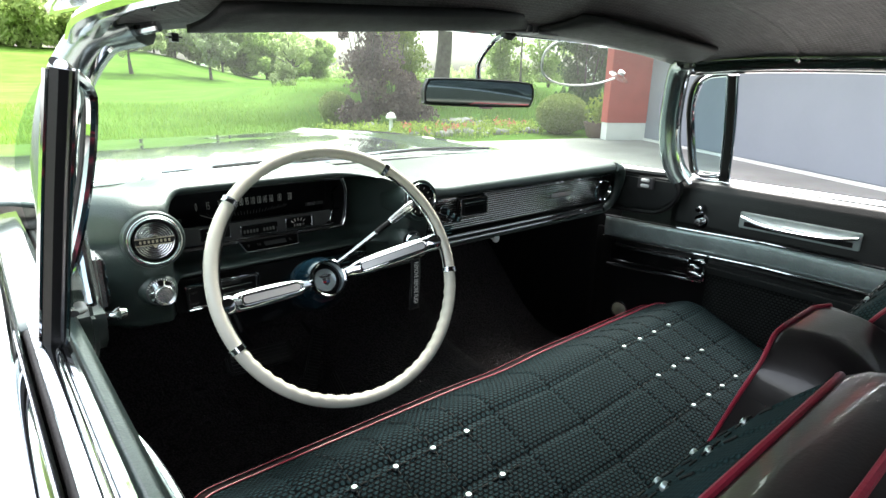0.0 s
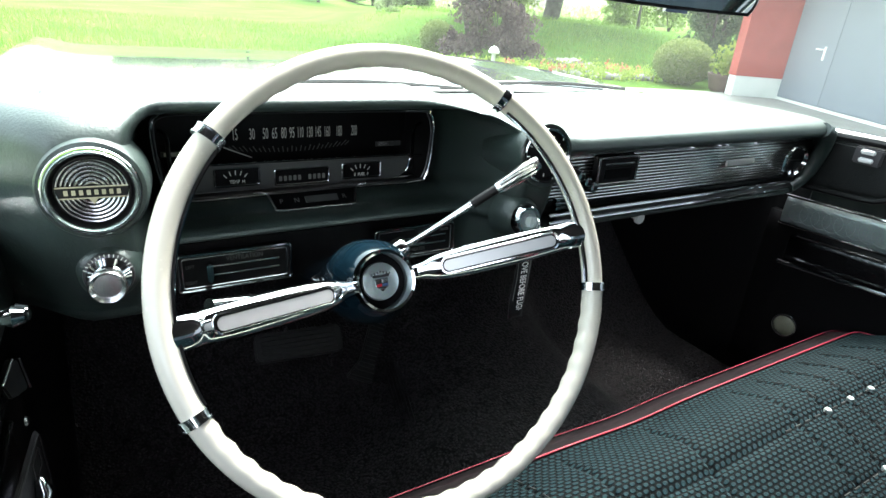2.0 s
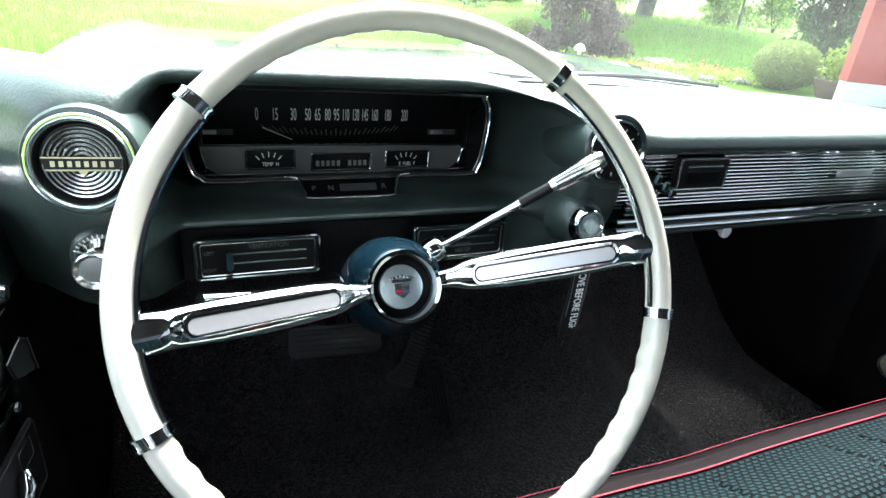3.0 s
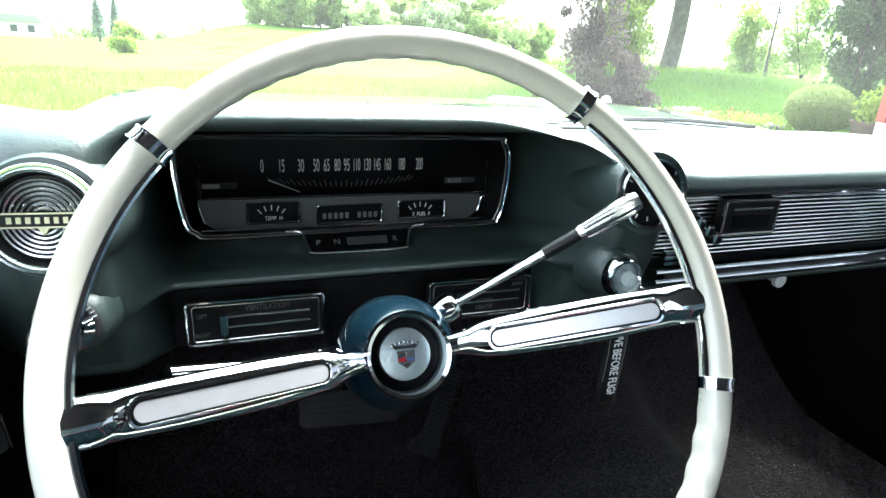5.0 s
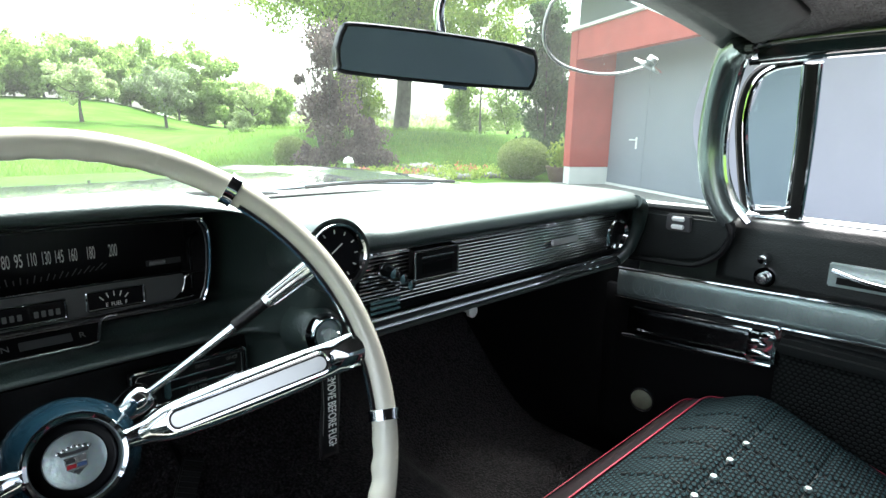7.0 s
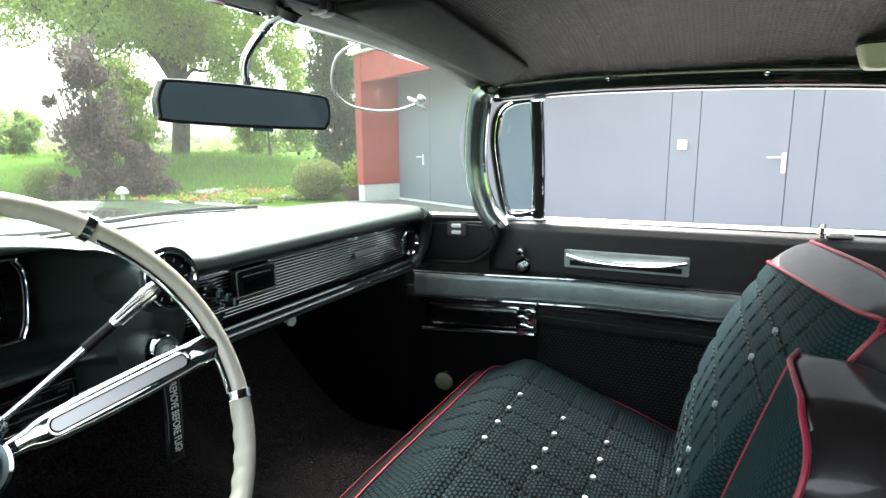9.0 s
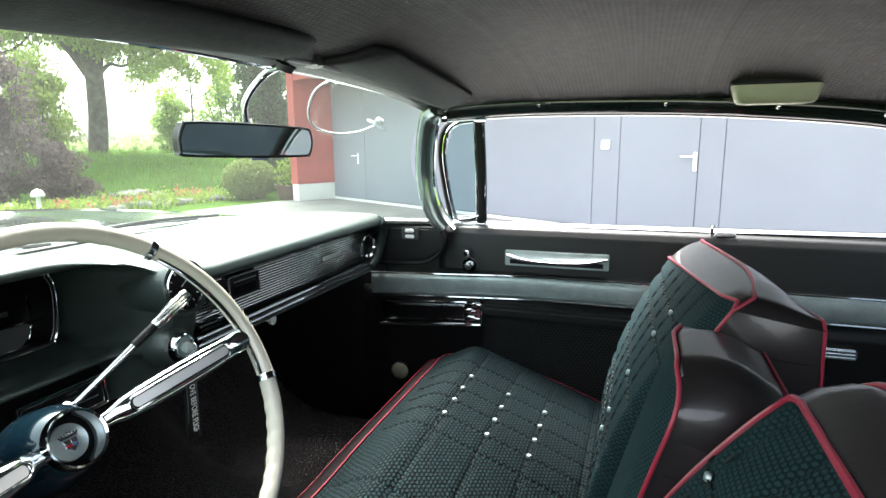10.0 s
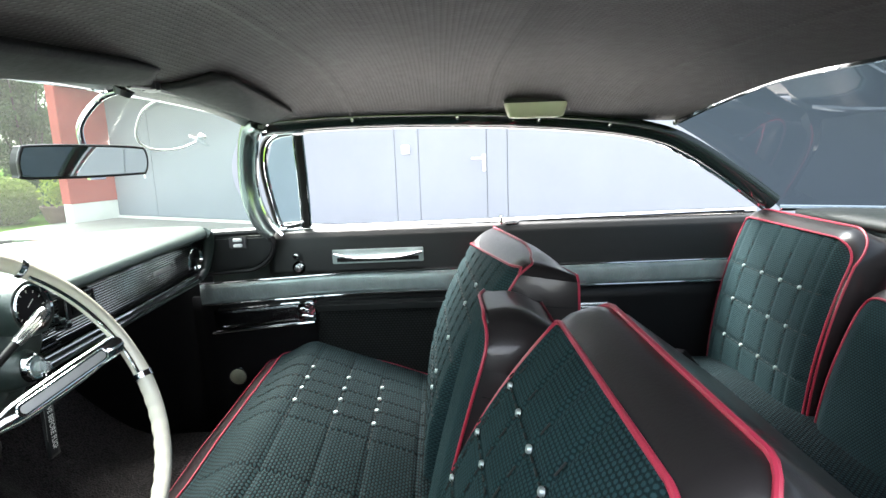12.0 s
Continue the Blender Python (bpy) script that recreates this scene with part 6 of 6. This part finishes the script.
def bolster_back(name, label, x0, x1, y_low, y_top, z_top, depth, fall, cap=0.0, taper=(0.22, 0.03), r0=0.012, r1=0.05, z0=0.50, power=2.2, twist=0.0, tuck=0.0, slope=0.0, cols=(), rows=(), studs=None, pipe=0.0027):
    """A thick seat back: cloth face, a leather cap that narrows to the inner corner, boxed leather sides and a piped rear edge."""
    s = thing(name, label, "car seat back")
    def edge(x):
        a, b = max(0.0, r0 - (x - x0)), max(0.0, r1 - (x1 - x))
        return z_top - r0 + math.sqrt(max(0.0, r0 * r0 - a * a)) - r1 + math.sqrt(max(0.0, r1 * r1 - b * b)) - slope * (x - x0) / (x1 - x0)
    def f(x, z):
        t, e = max(0.0, (z - z0) / (z_top - z0)), min(x - x0, x1 - x)
        return Vector((x, y_low + (y_top + twist * (x - x0) / (x1 - x0) - y_low) * t**power - (0.012 + tuck * (1 - min(1.0, t))) * (1 - smooth(0, 0.05, e)), z))
    def face(u, v):
        x = x0 + (x1 - x0) * u
        p = f(x, z0 + (edge(x) - z0) * v)
        dent = max([0.0] + [groove(x, c, 0.006) for c in cols] + [groove(p.z, r, 0.006) for r in rows])
        p.y -= 0.004 * dent * smooth(0, 0.04, min(x - x0, x1 - x))
        return p
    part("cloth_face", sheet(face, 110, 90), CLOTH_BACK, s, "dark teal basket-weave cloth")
    def width(x):
        a, b = max(0.0, 1 - (x - x0) / taper[0]), max(0.0, 1 - (x1 - x) / taper[1])
        return math.sqrt(max(0.0, 1 - a * a)) * math.sqrt(max(0.0, 1 - b * b))
    def over(u, v):
        """From the cloth's top edge over the cap and back to the rear edge, then down the back."""
        x = x0 + (x1 - x0) * u
        p, w = f(x, edge(x)), width(x)
        rear = p + Vector((0, -cap * w, (z_top + 0.016 - 0.020 * u * u - edge(x)) * w if cap else 0.0))
        far = Vector((x, y_top + twist * u - depth, min(edge(x), z_top) - fall))
        if v <= 0.25:
            return p.lerp(rear, v * 4) + Vector((0, 0, 0.007 * w * math.sin(v * 4 * math.pi) * (cap > 0)))
        if v <= 0.6:
            k = (v - 0.25) / 0.35
            return rear.lerp(far, k) + Vector((0, 0, (0.010 if cap else 0.016) * math.sin(k * math.pi) * min(1.0, 6 * u, 6 - 6 * u)))
        k = (v - 0.6) / 0.4
        return far + Vector((0, -0.018 * math.sin(k * 2.4), -(far.z - z0 + 0.05) * k))
    part("leather_shell", sheet(over, 60, 40), SEAT_LEATHER, s, "smooth dark leather cap and back")
    for sign, x in ((-1, x0), (1, x1)):
        def flank(u, v):
            top = edge(x) + (edge(x) - fall - edge(x)) * u
            z = z0 + (top - z0) * v
            p = f(x, min(z, edge(x)))
            yb = y_top + (twist if sign > 0 else 0.0) - depth - 0.012 * (1 - v)
            return Vector((x + sign * 0.012 * math.sin(u * math.pi) * math.sin(min(1.0, v * 1.02) * math.pi) ** 0.3, p.y + (yb - p.y) * u, z))
        part("side_panel", sheet(flank, 14, 24), SEAT_LEATHER, s, "boxed dark leather side")
        part("side_seam", tube([flank(k / 12, 0.90) + Vector((sign * 0.001, 0, 0)) for k in range(1, 12)], 0.0009, 5), THREAD, s)
        part("rear_side_piping", tube([flank(1.0, k / 20) for k in range(8, 21)], pipe * 0.9, 8), PIPING, s, "red vinyl piping")
    n = 60
    line = [f(x0, z0 + (edge(x0) - z0) * k / 20) for k in range(20)] + [f(x0 + (x1 - x0) * k / n, edge(x0 + (x1 - x0) * k / n)) for k in range(n + 1)] + [f(x1, z0 + (edge(x1) - z0) * (19 - k) / 20) for k in range(20)]
    part("piping", tube([p + Vector((0, 0.001, 0.001)) for p in line], pipe, 8), PIPING, s, "red vinyl piping")
    if cap:
        part("rear_piping", tube([over(k / n, 0.25) + Vector((0, 0, 0.001)) for k in range(n + 1)], pipe, 8), PIPING, s, "red vinyl piping")
    part("shell_piping", tube([over(k / n, 0.6) + Vector((0, 0, 0.001)) for k in range(n + 1)], pipe * 0.9, 8), PIPING, s, "red vinyl piping")
    if cols:
        quilting(s, lambda a, b: f(a, b) - Vector((0, 0.001, 0)), cols, rows, (z0 + 0.04, z_top - 0.03), (cols[0] - 0.07, cols[-1] + 0.07), (0, 1, 0.25), 0.0052, studs)
    return s


def build_seats():
    front_cushion()
    bolster_back("passenger_backrest", "dark teal woven front seat back with leather cap and red piping", 0.070, 0.625, -0.440, -0.632, 1.005, 0.112, 0.019, cap=0.062, twist=0.030, tuck=0.09, slope=0.046, r1=0.030, cols=(0.185, 0.255, 0.325, 0.395, 0.465), rows=(0.700, 0.738, 0.814, 0.890, 0.930), studs=(0.255,))
    bolster_back("centre_armrest", "folded-up centre armrest in leather and teal cloth with red piping", -0.140, 0.060, -0.440, -0.560, 0.972, 0.112, 0.028, r0=0.070, r1=0.012, power=1.25)
    backrest("driver_backrest", "dark teal woven driver seat back with leather border and red piping", -0.640, -0.142, 1.024, -0.440, -0.688, (-0.453, -0.377, -0.294, -0.215), (0.775, 0.842, 0.908), depth=0.21, band=0.068, drop=0.085, pipe=0.0036)
    # rear bench
    for name, x0, x1, cols in (("rear_passenger_backrest", 0.232, 0.715, (0.345, 0.420, 0.502, 0.590)), ("rear_driver_backrest", -0.715, -0.232, (-0.590, -0.502, -0.420, -0.345)), ("rear_centre_backrest", -0.222, 0.222, ())):
        backrest(name, "dark teal woven rear seat back with silver buttons and red piping", x0, x1, 1.030 if cols else 0.93, -1.27, -1.385, cols, (0.677, 0.780, 0.873) if cols else (), z0=0.48, mid=not cols, band=0.045)
    back = thing("seat_bulkhead", "black trim board behind the rear seat backs", "trim", kind="structure")
    part("board", box((0, -1.47, 0.68), (1.44, 0.02, 0.62)), VINYL, back)
    ash = thing("rear_ashtray", "small ribbed chrome ashtray in the rear side trim", "ashtray")
    part("tray", box((0.705, -0.935, 0.738), (0.016, 0.11, 0.026)), CHROME, ash, bevel=0.004)
    for k in range(3):
        part("slat", box((0.696, -0.935, 0.746 - 0.008 * k), (0.006, 0.10, 0.003)), SATIN, ash)
    rc = thing("rear_bench_cushion", "dark teal woven rear bench cushion", "car seat")
    part("seat_cloth", sheet(lambda u, v: (-0.68 + 1.36 * u, -0.98 - 0.34 * v, 0.46 + 0.03 * math.sin(v * 2.2) - 0.04 * (2 * u - 1) ** 8), 40, 14, 0.12), CLOTH, rc)


# ---- mirror, visors, lamp ----
def build_mirror():
    t = thing("rear_view_mirror", "black-backed rear-view mirror on a curved chrome stalk", "mirror")
    a, b = Vector((-0.131, 0.088, 1.227)), Vector((0.101, 0.024, 1.221))
    c = (a + b) / 2
    right = (b - a).normalized()
    m = face_to(c, right, (right.y, -right.x, -0.045)) @ Matrix.Diagonal((1, 0.83, 1, 1))
    w = (b - a).length
    ol = [(-w / 2, 0.0), (-w / 2 + 0.006, 0.022), (-w / 2 + 0.02, 0.029), (0, 0.031), (w / 2 - 0.02, 0.028), (w / 2 - 0.004, 0.020), (w / 2, -0.004), (w / 2 - 0.006, -0.024), (w / 2 - 0.02, -0.027), (0, -0.029), (-w / 2 + 0.012, -0.027), (-w / 2 + 0.002, -0.02)]
    ol = [tuple(p[:2]) for p in spline([(x, y, 0) for x, y in ol + ol[:1]], 49)][:-1]
    part("housing", prism(ol, 0.015, m @ pose(0, 0, -0.015)), RUBBER, t, "black mirror housing", bevel=0.003)
    part("mirror_glass", prism([(x * 0.972, y * 0.90) for x, y in ol], 0.0015, m), MIRROR, t, "mirror glass", smooth=False)
    ring_frame(ol, m, 0.0016, DARK_METAL, t, "mirror_edge")
    part("tab", box((0.015, -0.032, -0.006), (0.03, 0.006, 0.006), m), CHROME, t)
    top = Vector((-0.020, -0.015, 1.333))
    part("stalk", tube(spline([top, (-0.012, 0.030, 1.320), (-0.021, 0.060, 1.281), m @ Vector((0, 0.016, -0.010))], 20), 0.0055, 10), CHROME, t, "curved chrome stalk")
    part("stalk_base", lathe([(0, 0.012), (0.012, 0.010), (0.016, 0)], face_to(top, (1, 0, 0), (0, 0.5, -1)), 16), DARK_METAL, t)


def build_visor(s):
    v = thing("sun_visor", "padded dark grey sun visor folded up under the header", "sun visor")
    A, B, C, D = Vector((s * 0.012, -0.050, 1.338)), Vector((s * 0.585, -0.045, 1.300)), Vector((s * 0.040, -0.148 if s > 0 else -0.098, 1.356)), Vector((s * 0.566, -0.133, 1.322))
    def low(u, w):
        p = A.lerp(B, u).lerp(C.lerp(D, u), w)
        e = min(u, 1 - u) * 0.55
        round_ = 0.02 * (1 - smooth(0, 0.04, e)) * w
        return p + Vector((0, round_, -0.003 - 0.004 * math.sin(w * 3.14)))
    part("pad", sheet(low if s > 0 else (lambda u, w: low(1 - u, w)), 30, 8, 0.009, normal=(0, 0, -1)), VISOR, v, bevel=0.0)
    part("rod", tube([A + Vector((-s * 0.02, 0.0, -0.004)), A + Vector((s * 0.06, 0.0, -0.006))], 0.004, 8), DARK_METAL, v, "dark hinge rod")
    part("bracket", lathe([(0, 0.014), (0.010, 0.012), (0.012, 0)], face_to(A + Vector((-s * 0.02, 0.004, 0.004)), (1, 0, 0), (0, -0.2, -1)), 14), DARK_METAL, v)
    part("outer_clip", box(B + Vector((s * 0.012, 0.012, -0.008)), (0.016, 0.02, 0.010)), DARK_METAL, v, bevel=0.004)


def build_dome_lamp():
    t = thing("courtesy_lamp", "ivory courtesy lamp on the passenger roof rail", "lamp")
    bm, rows = bmesh.new(), []
    for wx, wy, z in ((0.052, 0.162, 1.328), (0.050, 0.158, 1.319), (0.046, 0.150, 1.306), (0.042, 0.143, 1.296), (0.036, 0.134, 1.292), (0.022, 0.110, 1.291)):
        rows.append([bm.verts.new((0.575 + x, -0.752 + y, z - 0.003 * (1 - (y / 0.081) ** 2))) for x, y in rounded(wx, wy, wx * 0.3, 6)])
    for a, b in zip(rows, rows[1:]):
        for k in range(len(a)):
            bm.faces.new((a[k], a[k - 1], b[k - 1], b[k]))
    bm.faces.new(rows[-1])
    bm.faces.new(rows[0][::-1])
    bmesh.ops.recalc_face_normals(bm, faces=bm.faces[:])
    part("lens", bm, LENS, t, "ivory plastic lens")
    part("base", prism(rounded(0.060, 0.168, 0.018), 0.012, pose(0.574, -0.752, 1.327)), BLACK, t, "black lamp base", bevel=0.003)


def build_cable():
    t = thing("suction_cable", "thin white cable with a clear suction cup on the windscreen", "cable")
    pts = [(0.20, 0.04, 1.335), (0.172, 0.06, 1.31), (0.20, 0.09, 1.27), (0.26, 0.105, 1.247), (0.34, 0.105, 1.24), (0.42, 0.10, 1.245), (0.475, 0.09, 1.258)]
    part("cable", tube(spline(pts, 30), 0.0024, 8), WHITE, t)
    m = face_to((0.487, 0.086, 1.261), (1, 0, 0), (0, -0.55, 0.8))
    part("suction_cup", lathe([(0, 0.012), (0.008, 0.012), (0.010, 0.004), (0.026, 0.001), (0.027, 0)], m, 24), SILICONE, t, "clear suction cup")
    part("cup_knob", lathe([(0, 0.018), (0.008, 0.017), (0.009, 0.010)], m, 16), WHITE, t)


# ---- outside things ----
def build_outside():
    tree("apple_tree", "young green apple tree on the meadow", (11.6, 56.5), 5.0, 2.1, LEAF_HAZED, 3, 0.16, 0.15, 40, 130, start=0.25)
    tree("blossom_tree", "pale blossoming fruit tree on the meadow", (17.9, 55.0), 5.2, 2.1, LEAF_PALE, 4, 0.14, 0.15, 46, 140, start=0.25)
    tree("fruit_tree", "dark-limbed fruit tree on the meadow", (24.6, 52.2), 4.9, 1.9, LEAF_HAZED, 5, 0.20, 0.14, 26, 110, start=0.22)
    spreading_tree("large_tree", "large old tree with a forked trunk on the bank", (13.5, 16.5), 2.8, ((-1.3, 3.2, 1.3, 0.8, 0.22), (-0.5, 1.1, 3.8, 0.3, 0.20), (0.5, -1.2, 3.8, 0.2, 0.23), (0.8, -2.1, 0.6, -0.15, 0.09), (2.6, 1.2, 3.2, 0.5, 0.18), (-3.0, -0.6, 3.4, 0.6, 0.18)), ((0.4, -0.4, 3.5), (5.8, 6.8, 2.1)), LEAF, 6, trunk=0.31, clumps=330)
    tree("tall_tree", "tall light-green tree behind the copper bush", (10.75, 16.9), 7.4, 3.3, LEAF, 16, 0.11, 0.06, 150, 240, start=0.36)
    tree("slim_tree", "slim green tree behind the flower bed", (16.5, 15.2), 6.0, 1.8, LEAF, 7, 0.05, 0.06, 40, 200, start=0.16)
    for x, y, h, cr, k in ((18.7, 18.3, 2.6, 1.3, 62), (20.2, 16.9, 4.0, 1.6, 63)):
        bush("bank_shrub", "light green shrub on the grassy bank", (x, y), cr, h, LEAF_WOOD, k, 46, 110, 0.075)
    bush("copper_bush", "tall copper-leaved bush beside the meadow", (7.05, 11.5), 0.98, 3.6, LEAF_RED, 8, 62, 120, 0.055)
    bush("copper_bush", "low copper-leaved bush in front of the green shrub", (8.05, 11.2), 0.75, 1.35, LEAF_RED, 18, 40, 150, 0.045)
    bush("green_shrub", "light green shrub behind the copper bush", (8.85, 12.9), 1.35, 3.1, LEAF, 9, 80, 170, 0.05, low=0.3)
    bush("round_bush", "small round golden-green bush", (6.75, 12.6), 0.43, 0.86, LEAF_BOX, 10, 20, 140, 0.03, ball=True)
    bush("box_ball", "clipped round box bush by the yard", (10.2, 8.0), 0.62, 0.94, LEAF_BOX, 11, 40, 160, 0.028, ball=True)
    bush("dark_hedge_tree", "tall dark shrub beside the red wall", (12.4, 9.0), 1.25, 4.6, LEAF_DARK, 12, 84, 230, 0.06)
    pot = thing("plant_pot", "brown glazed pot with a leafy plant beside the red wall", "plant pot")
    px, py = 10.05, 6.85
    part("pot", lathe([(0.16, 0), (0.20, 0.05), (0.245, 0.22), (0.26, 0.24), (0.26, 0.27), (0.22, 0.27), (0.21, 0.24), (0, 0.23)], pose(px, py, GROUND + 0.03) @ Matrix.Scale(1.25, 4), 28), TERRACOTTA, pot)
    bm = bmesh.new()
    rng = random.Random(5)
    for k in range(9):
        leaves(bm, (px + rng.gauss(0, 0.1), py + rng.gauss(0, 0.1), GROUND + 0.45 + 0.045 * k), 0.20, 70, 0.045, rng)
    part("plant", bm, LEAF, pot, smooth=False)
    lamp = thing("garden_ornament", "white garden ornament shaped like a mushroom in the flower bed", "ornament")
    lx, ly = 6.2, 9.3
    part("stem", lathe([(0.05, 0), (0.04, 0.2), (0.035, 0.38), (0.05, 0.40)], pose(lx, ly, land(lx, ly)), 18), WHITE, lamp)
    part("cap", lathe([(0.10, 0.38), (0.11, 0.41), (0.07, 0.49), (0, 0.52)], pose(lx, ly, land(lx, ly)), 20), WHITE, lamp)
    rng = random.Random(2)
    for k in range(34):
        t = k / 33
        x, y = 5.2 + 5.2 * t + rng.gauss(0, 0.12), 9.4 - 0.9 * t + rng.gauss(0, 0.18)
        r = rng.uniform(0.06, 0.16)
        bm = bmesh.new()
        bmesh.ops.create_icosphere(bm, subdivisions=2, radius=r, matrix=pose(x, y, land(x, y) + r * 0.3) @ Matrix.Diagonal((1.2, 1.0, 0.7, 1)))
        for v in bm.verts:
            v.co += 0.25 * r * noise.noise_vector(v.co * 7)
        tagged(part("border_stone", bm, STONE), "rough grey stone edging the flower bed", "stone", "flower bed edging")
    for (x, y), (w, dd, h), label in (((5.55, 10.2), (0.55, 0.25, 0.14), "pale flat stone slab at the meadow's edge"), ((6.15, 10.0), (0.26, 0.2, 0.24), "squared pale stone beside the garden ornament"), ((8.6, 9.9), (0.85, 0.4, 0.26), "weathered grey boulder in the flower bed"), ((9.0, 9.5), (0.4, 0.3, 0.2), "weathered grey boulder in the flower bed")):
        bm = bmesh.new()
        bmesh.ops.create_cube(bm, size=1, matrix=pose(x, y, land(x, y) + h * 0.4, 4, -3, 20) @ Matrix.Diagonal((w, dd, h, 1)))
        bmesh.ops.subdivide_edges(bm, edges=bm.edges[:], cuts=4, use_grid_fill=True)
        for v in bm.verts:
            v.co += 0.10 * noise.noise_vector(v.co * 4) + 0.04 * noise.noise_vector(v.co * 13)
        tagged(part("stone", bm, STONE), label, "stone")
    bm = bmesh.new()
    for k in range(230):
        x = rng.uniform(5.0, 10.2)
        y = 9.8 - 0.18 * (x - 5) + rng.gauss(0, 0.4)
        leaves(bm, (x, y, land(x, y) + 0.10), rng.uniform(0.08, 0.22), 30, 0.035, rng)
    tagged(part("flower_bed", bm, LEAF, smooth=False), "low green planting in the flower bed", "plants", kind="stuff")
    bm = bmesh.new()
    for k in range(22):
        x = rng.uniform(6.3, 10.0)
        y = 9.6 - 0.18 * (x - 5) + rng.gauss(0, 0.4)
        leaves(bm, (x, y, land(x, y) + 0.22), 0.09, 9, 0.038, rng)
    tagged(part("flowers", bm, PETAL, smooth=False), "red and salmon flowers in the bed", "flowers", kind="stuff")
    bm = bmesh.new()
    for k in range(36000):
        x, y = rng.uniform(-7, 16), 8.2 + 15 * rng.random() ** 1.4
        if x > 8 and y < 10:
            continue
        z = land(x, y)
        h, a = rng.uniform(0.06, 0.20) * (1 + 0.8 * max(0, noise.noise((x * 0.6, y * 0.6, 3)))), rng.uniform(0, 6.3)
        w = 0.007
        dx, dy = rng.gauss(0, 0.3) * h, rng.gauss(0, 0.3) * h
        bm.faces.new([bm.verts.new(q) for q in ((x - w * math.cos(a), y - w * math.sin(a), z), (x + w * math.cos(a), y + w * math.sin(a), z), (x + dx, y + dy, z + h))])
    tagged(part("long_grass", bm, LEAF_GRASS, smooth=False), "long meadow grass at the yard's edge", "grass", kind="stuff")
    # trees on the brow of the meadow
    for k, (az, r, h, cr) in enumerate(((3.0, 84, 6.4, 3.4), (5.4, 80, 6.6, 3.4), (7.6, 86, 7.4, 3.6), (9.6, 82, 7.0, 3.4), (12.0, 86, 8.4, 3.2), (14.0, 83, 8.0, 3.0), (15.6, 88, 7.6, 3.2), (17.4, 82, 8.6, 3.2), (19.4, 80, 9.6, 3.6), (21.4, 82, 8.8, 3.2), (23.2, 78, 6.2, 2.8), (25.0, 80, 5.6, 2.6), (27.4, 84, 5.4, 2.6))):
        tree("meadow_tree", "rounded leafy tree on the brow of the meadow", (r * math.sin(radians(az)) - 0.46, r * math.cos(radians(az)) - 0.4), h, cr, LEAF_WOOD, 40 + k, 0.16, 0.22, 70, 110, start=0.06)
    for az, r, h in ((-10.8, 80, 5.3), (-9.5, 82, 5.1)):
        conifer((r * math.sin(radians(az)), r * math.cos(radians(az))), h, 21 + r)
    bush("field_bush", "rounded green bush at the meadow's foot", (-7.4, 44.5), 1.55, 1.9, LEAF, 31, 24, 120, 0.12)
    bush("field_bush", "rounded green bush at the meadow's foot", (23.3, 51.0), 1.6, 1.8, LEAF_HAZED, 32, 24, 120, 0.12)
    build_house((-31, 108))
    bm = bmesh.new()
    for k in range(220):
        a = rng.uniform(-1.2, 1.3)
        r = rng.uniform(120, 170)
        x, y = r * math.sin(a), r * math.cos(a)
        h = rng.uniform(1.2, 3.2)
        for j in range(3):
            leaves(bm, (x + rng.gauss(0, 3), y + rng.gauss(0, 1), land(x, y) + h * rng.uniform(0.25, 0.6)), h * 0.55, 50, 0.5, rng)
    tagged(part("far_woods", bm, LEAF_HAZED, smooth=False), "low line of trees beyond the meadow, coloured pale for haze", "trees", kind="stuff")


def conifer(at, h, seed):
    rng = random.Random(seed)
    x, y = at
    z = land(x, y)
    t = thing("conifer", "slender dark conifer far beyond the meadow", "tree")
    part("trunk", tube([(x, y, z - 0.1), (x, y, z + h * 0.5), (x, y, z + h)], [0.16, 0.10, 0.02], 7), BARK, t)
    bm = bmesh.new()
    for k in range(16):
        q = k / 15
        leaves(bm, (x, y, z + h * (0.14 + 0.82 * q)), 0.12 + 0.85 * (1 - q), 90, 0.13, rng, 0.35)
    part("crown", bm, LEAF_BLUE, t, smooth=False)


def build_house(at):
    x, y = at
    z = land(x, y) - 0.2
    t = thing("house", "small white house with a grey roof far across the meadow", "house")
    part("wall", box((x, y, z + 1.1), (7.0, 5.0, 2.2)), WALL_WHITE, t, smooth=False)
    part("roof", prism([(-3.9, 0), (3.9, 0), (3.2, 0.9), (-3.2, 0.9)], 5.6, pose(x, y + 2.8, z + 2.2, 90)), STONE, t, "grey tiled roof", smooth=False)
    for dx in (-2.2, 0.0, 2.2):
        part("window", box((x + dx, y - 2.51, z + 1.3), (0.9, 0.06, 1.0)), DARK_METAL, t)


build_ground()
build_garage()
build_car_body()
both(build_door)
both(build_cowl_panel)
build_dashboard()
build_wheel()
build_pedals()
build_driver_fittings()
build_key_tag()
build_seats()
build_mirror()
both(build_visor)
build_dome_lamp()
build_cable()
build_outside()
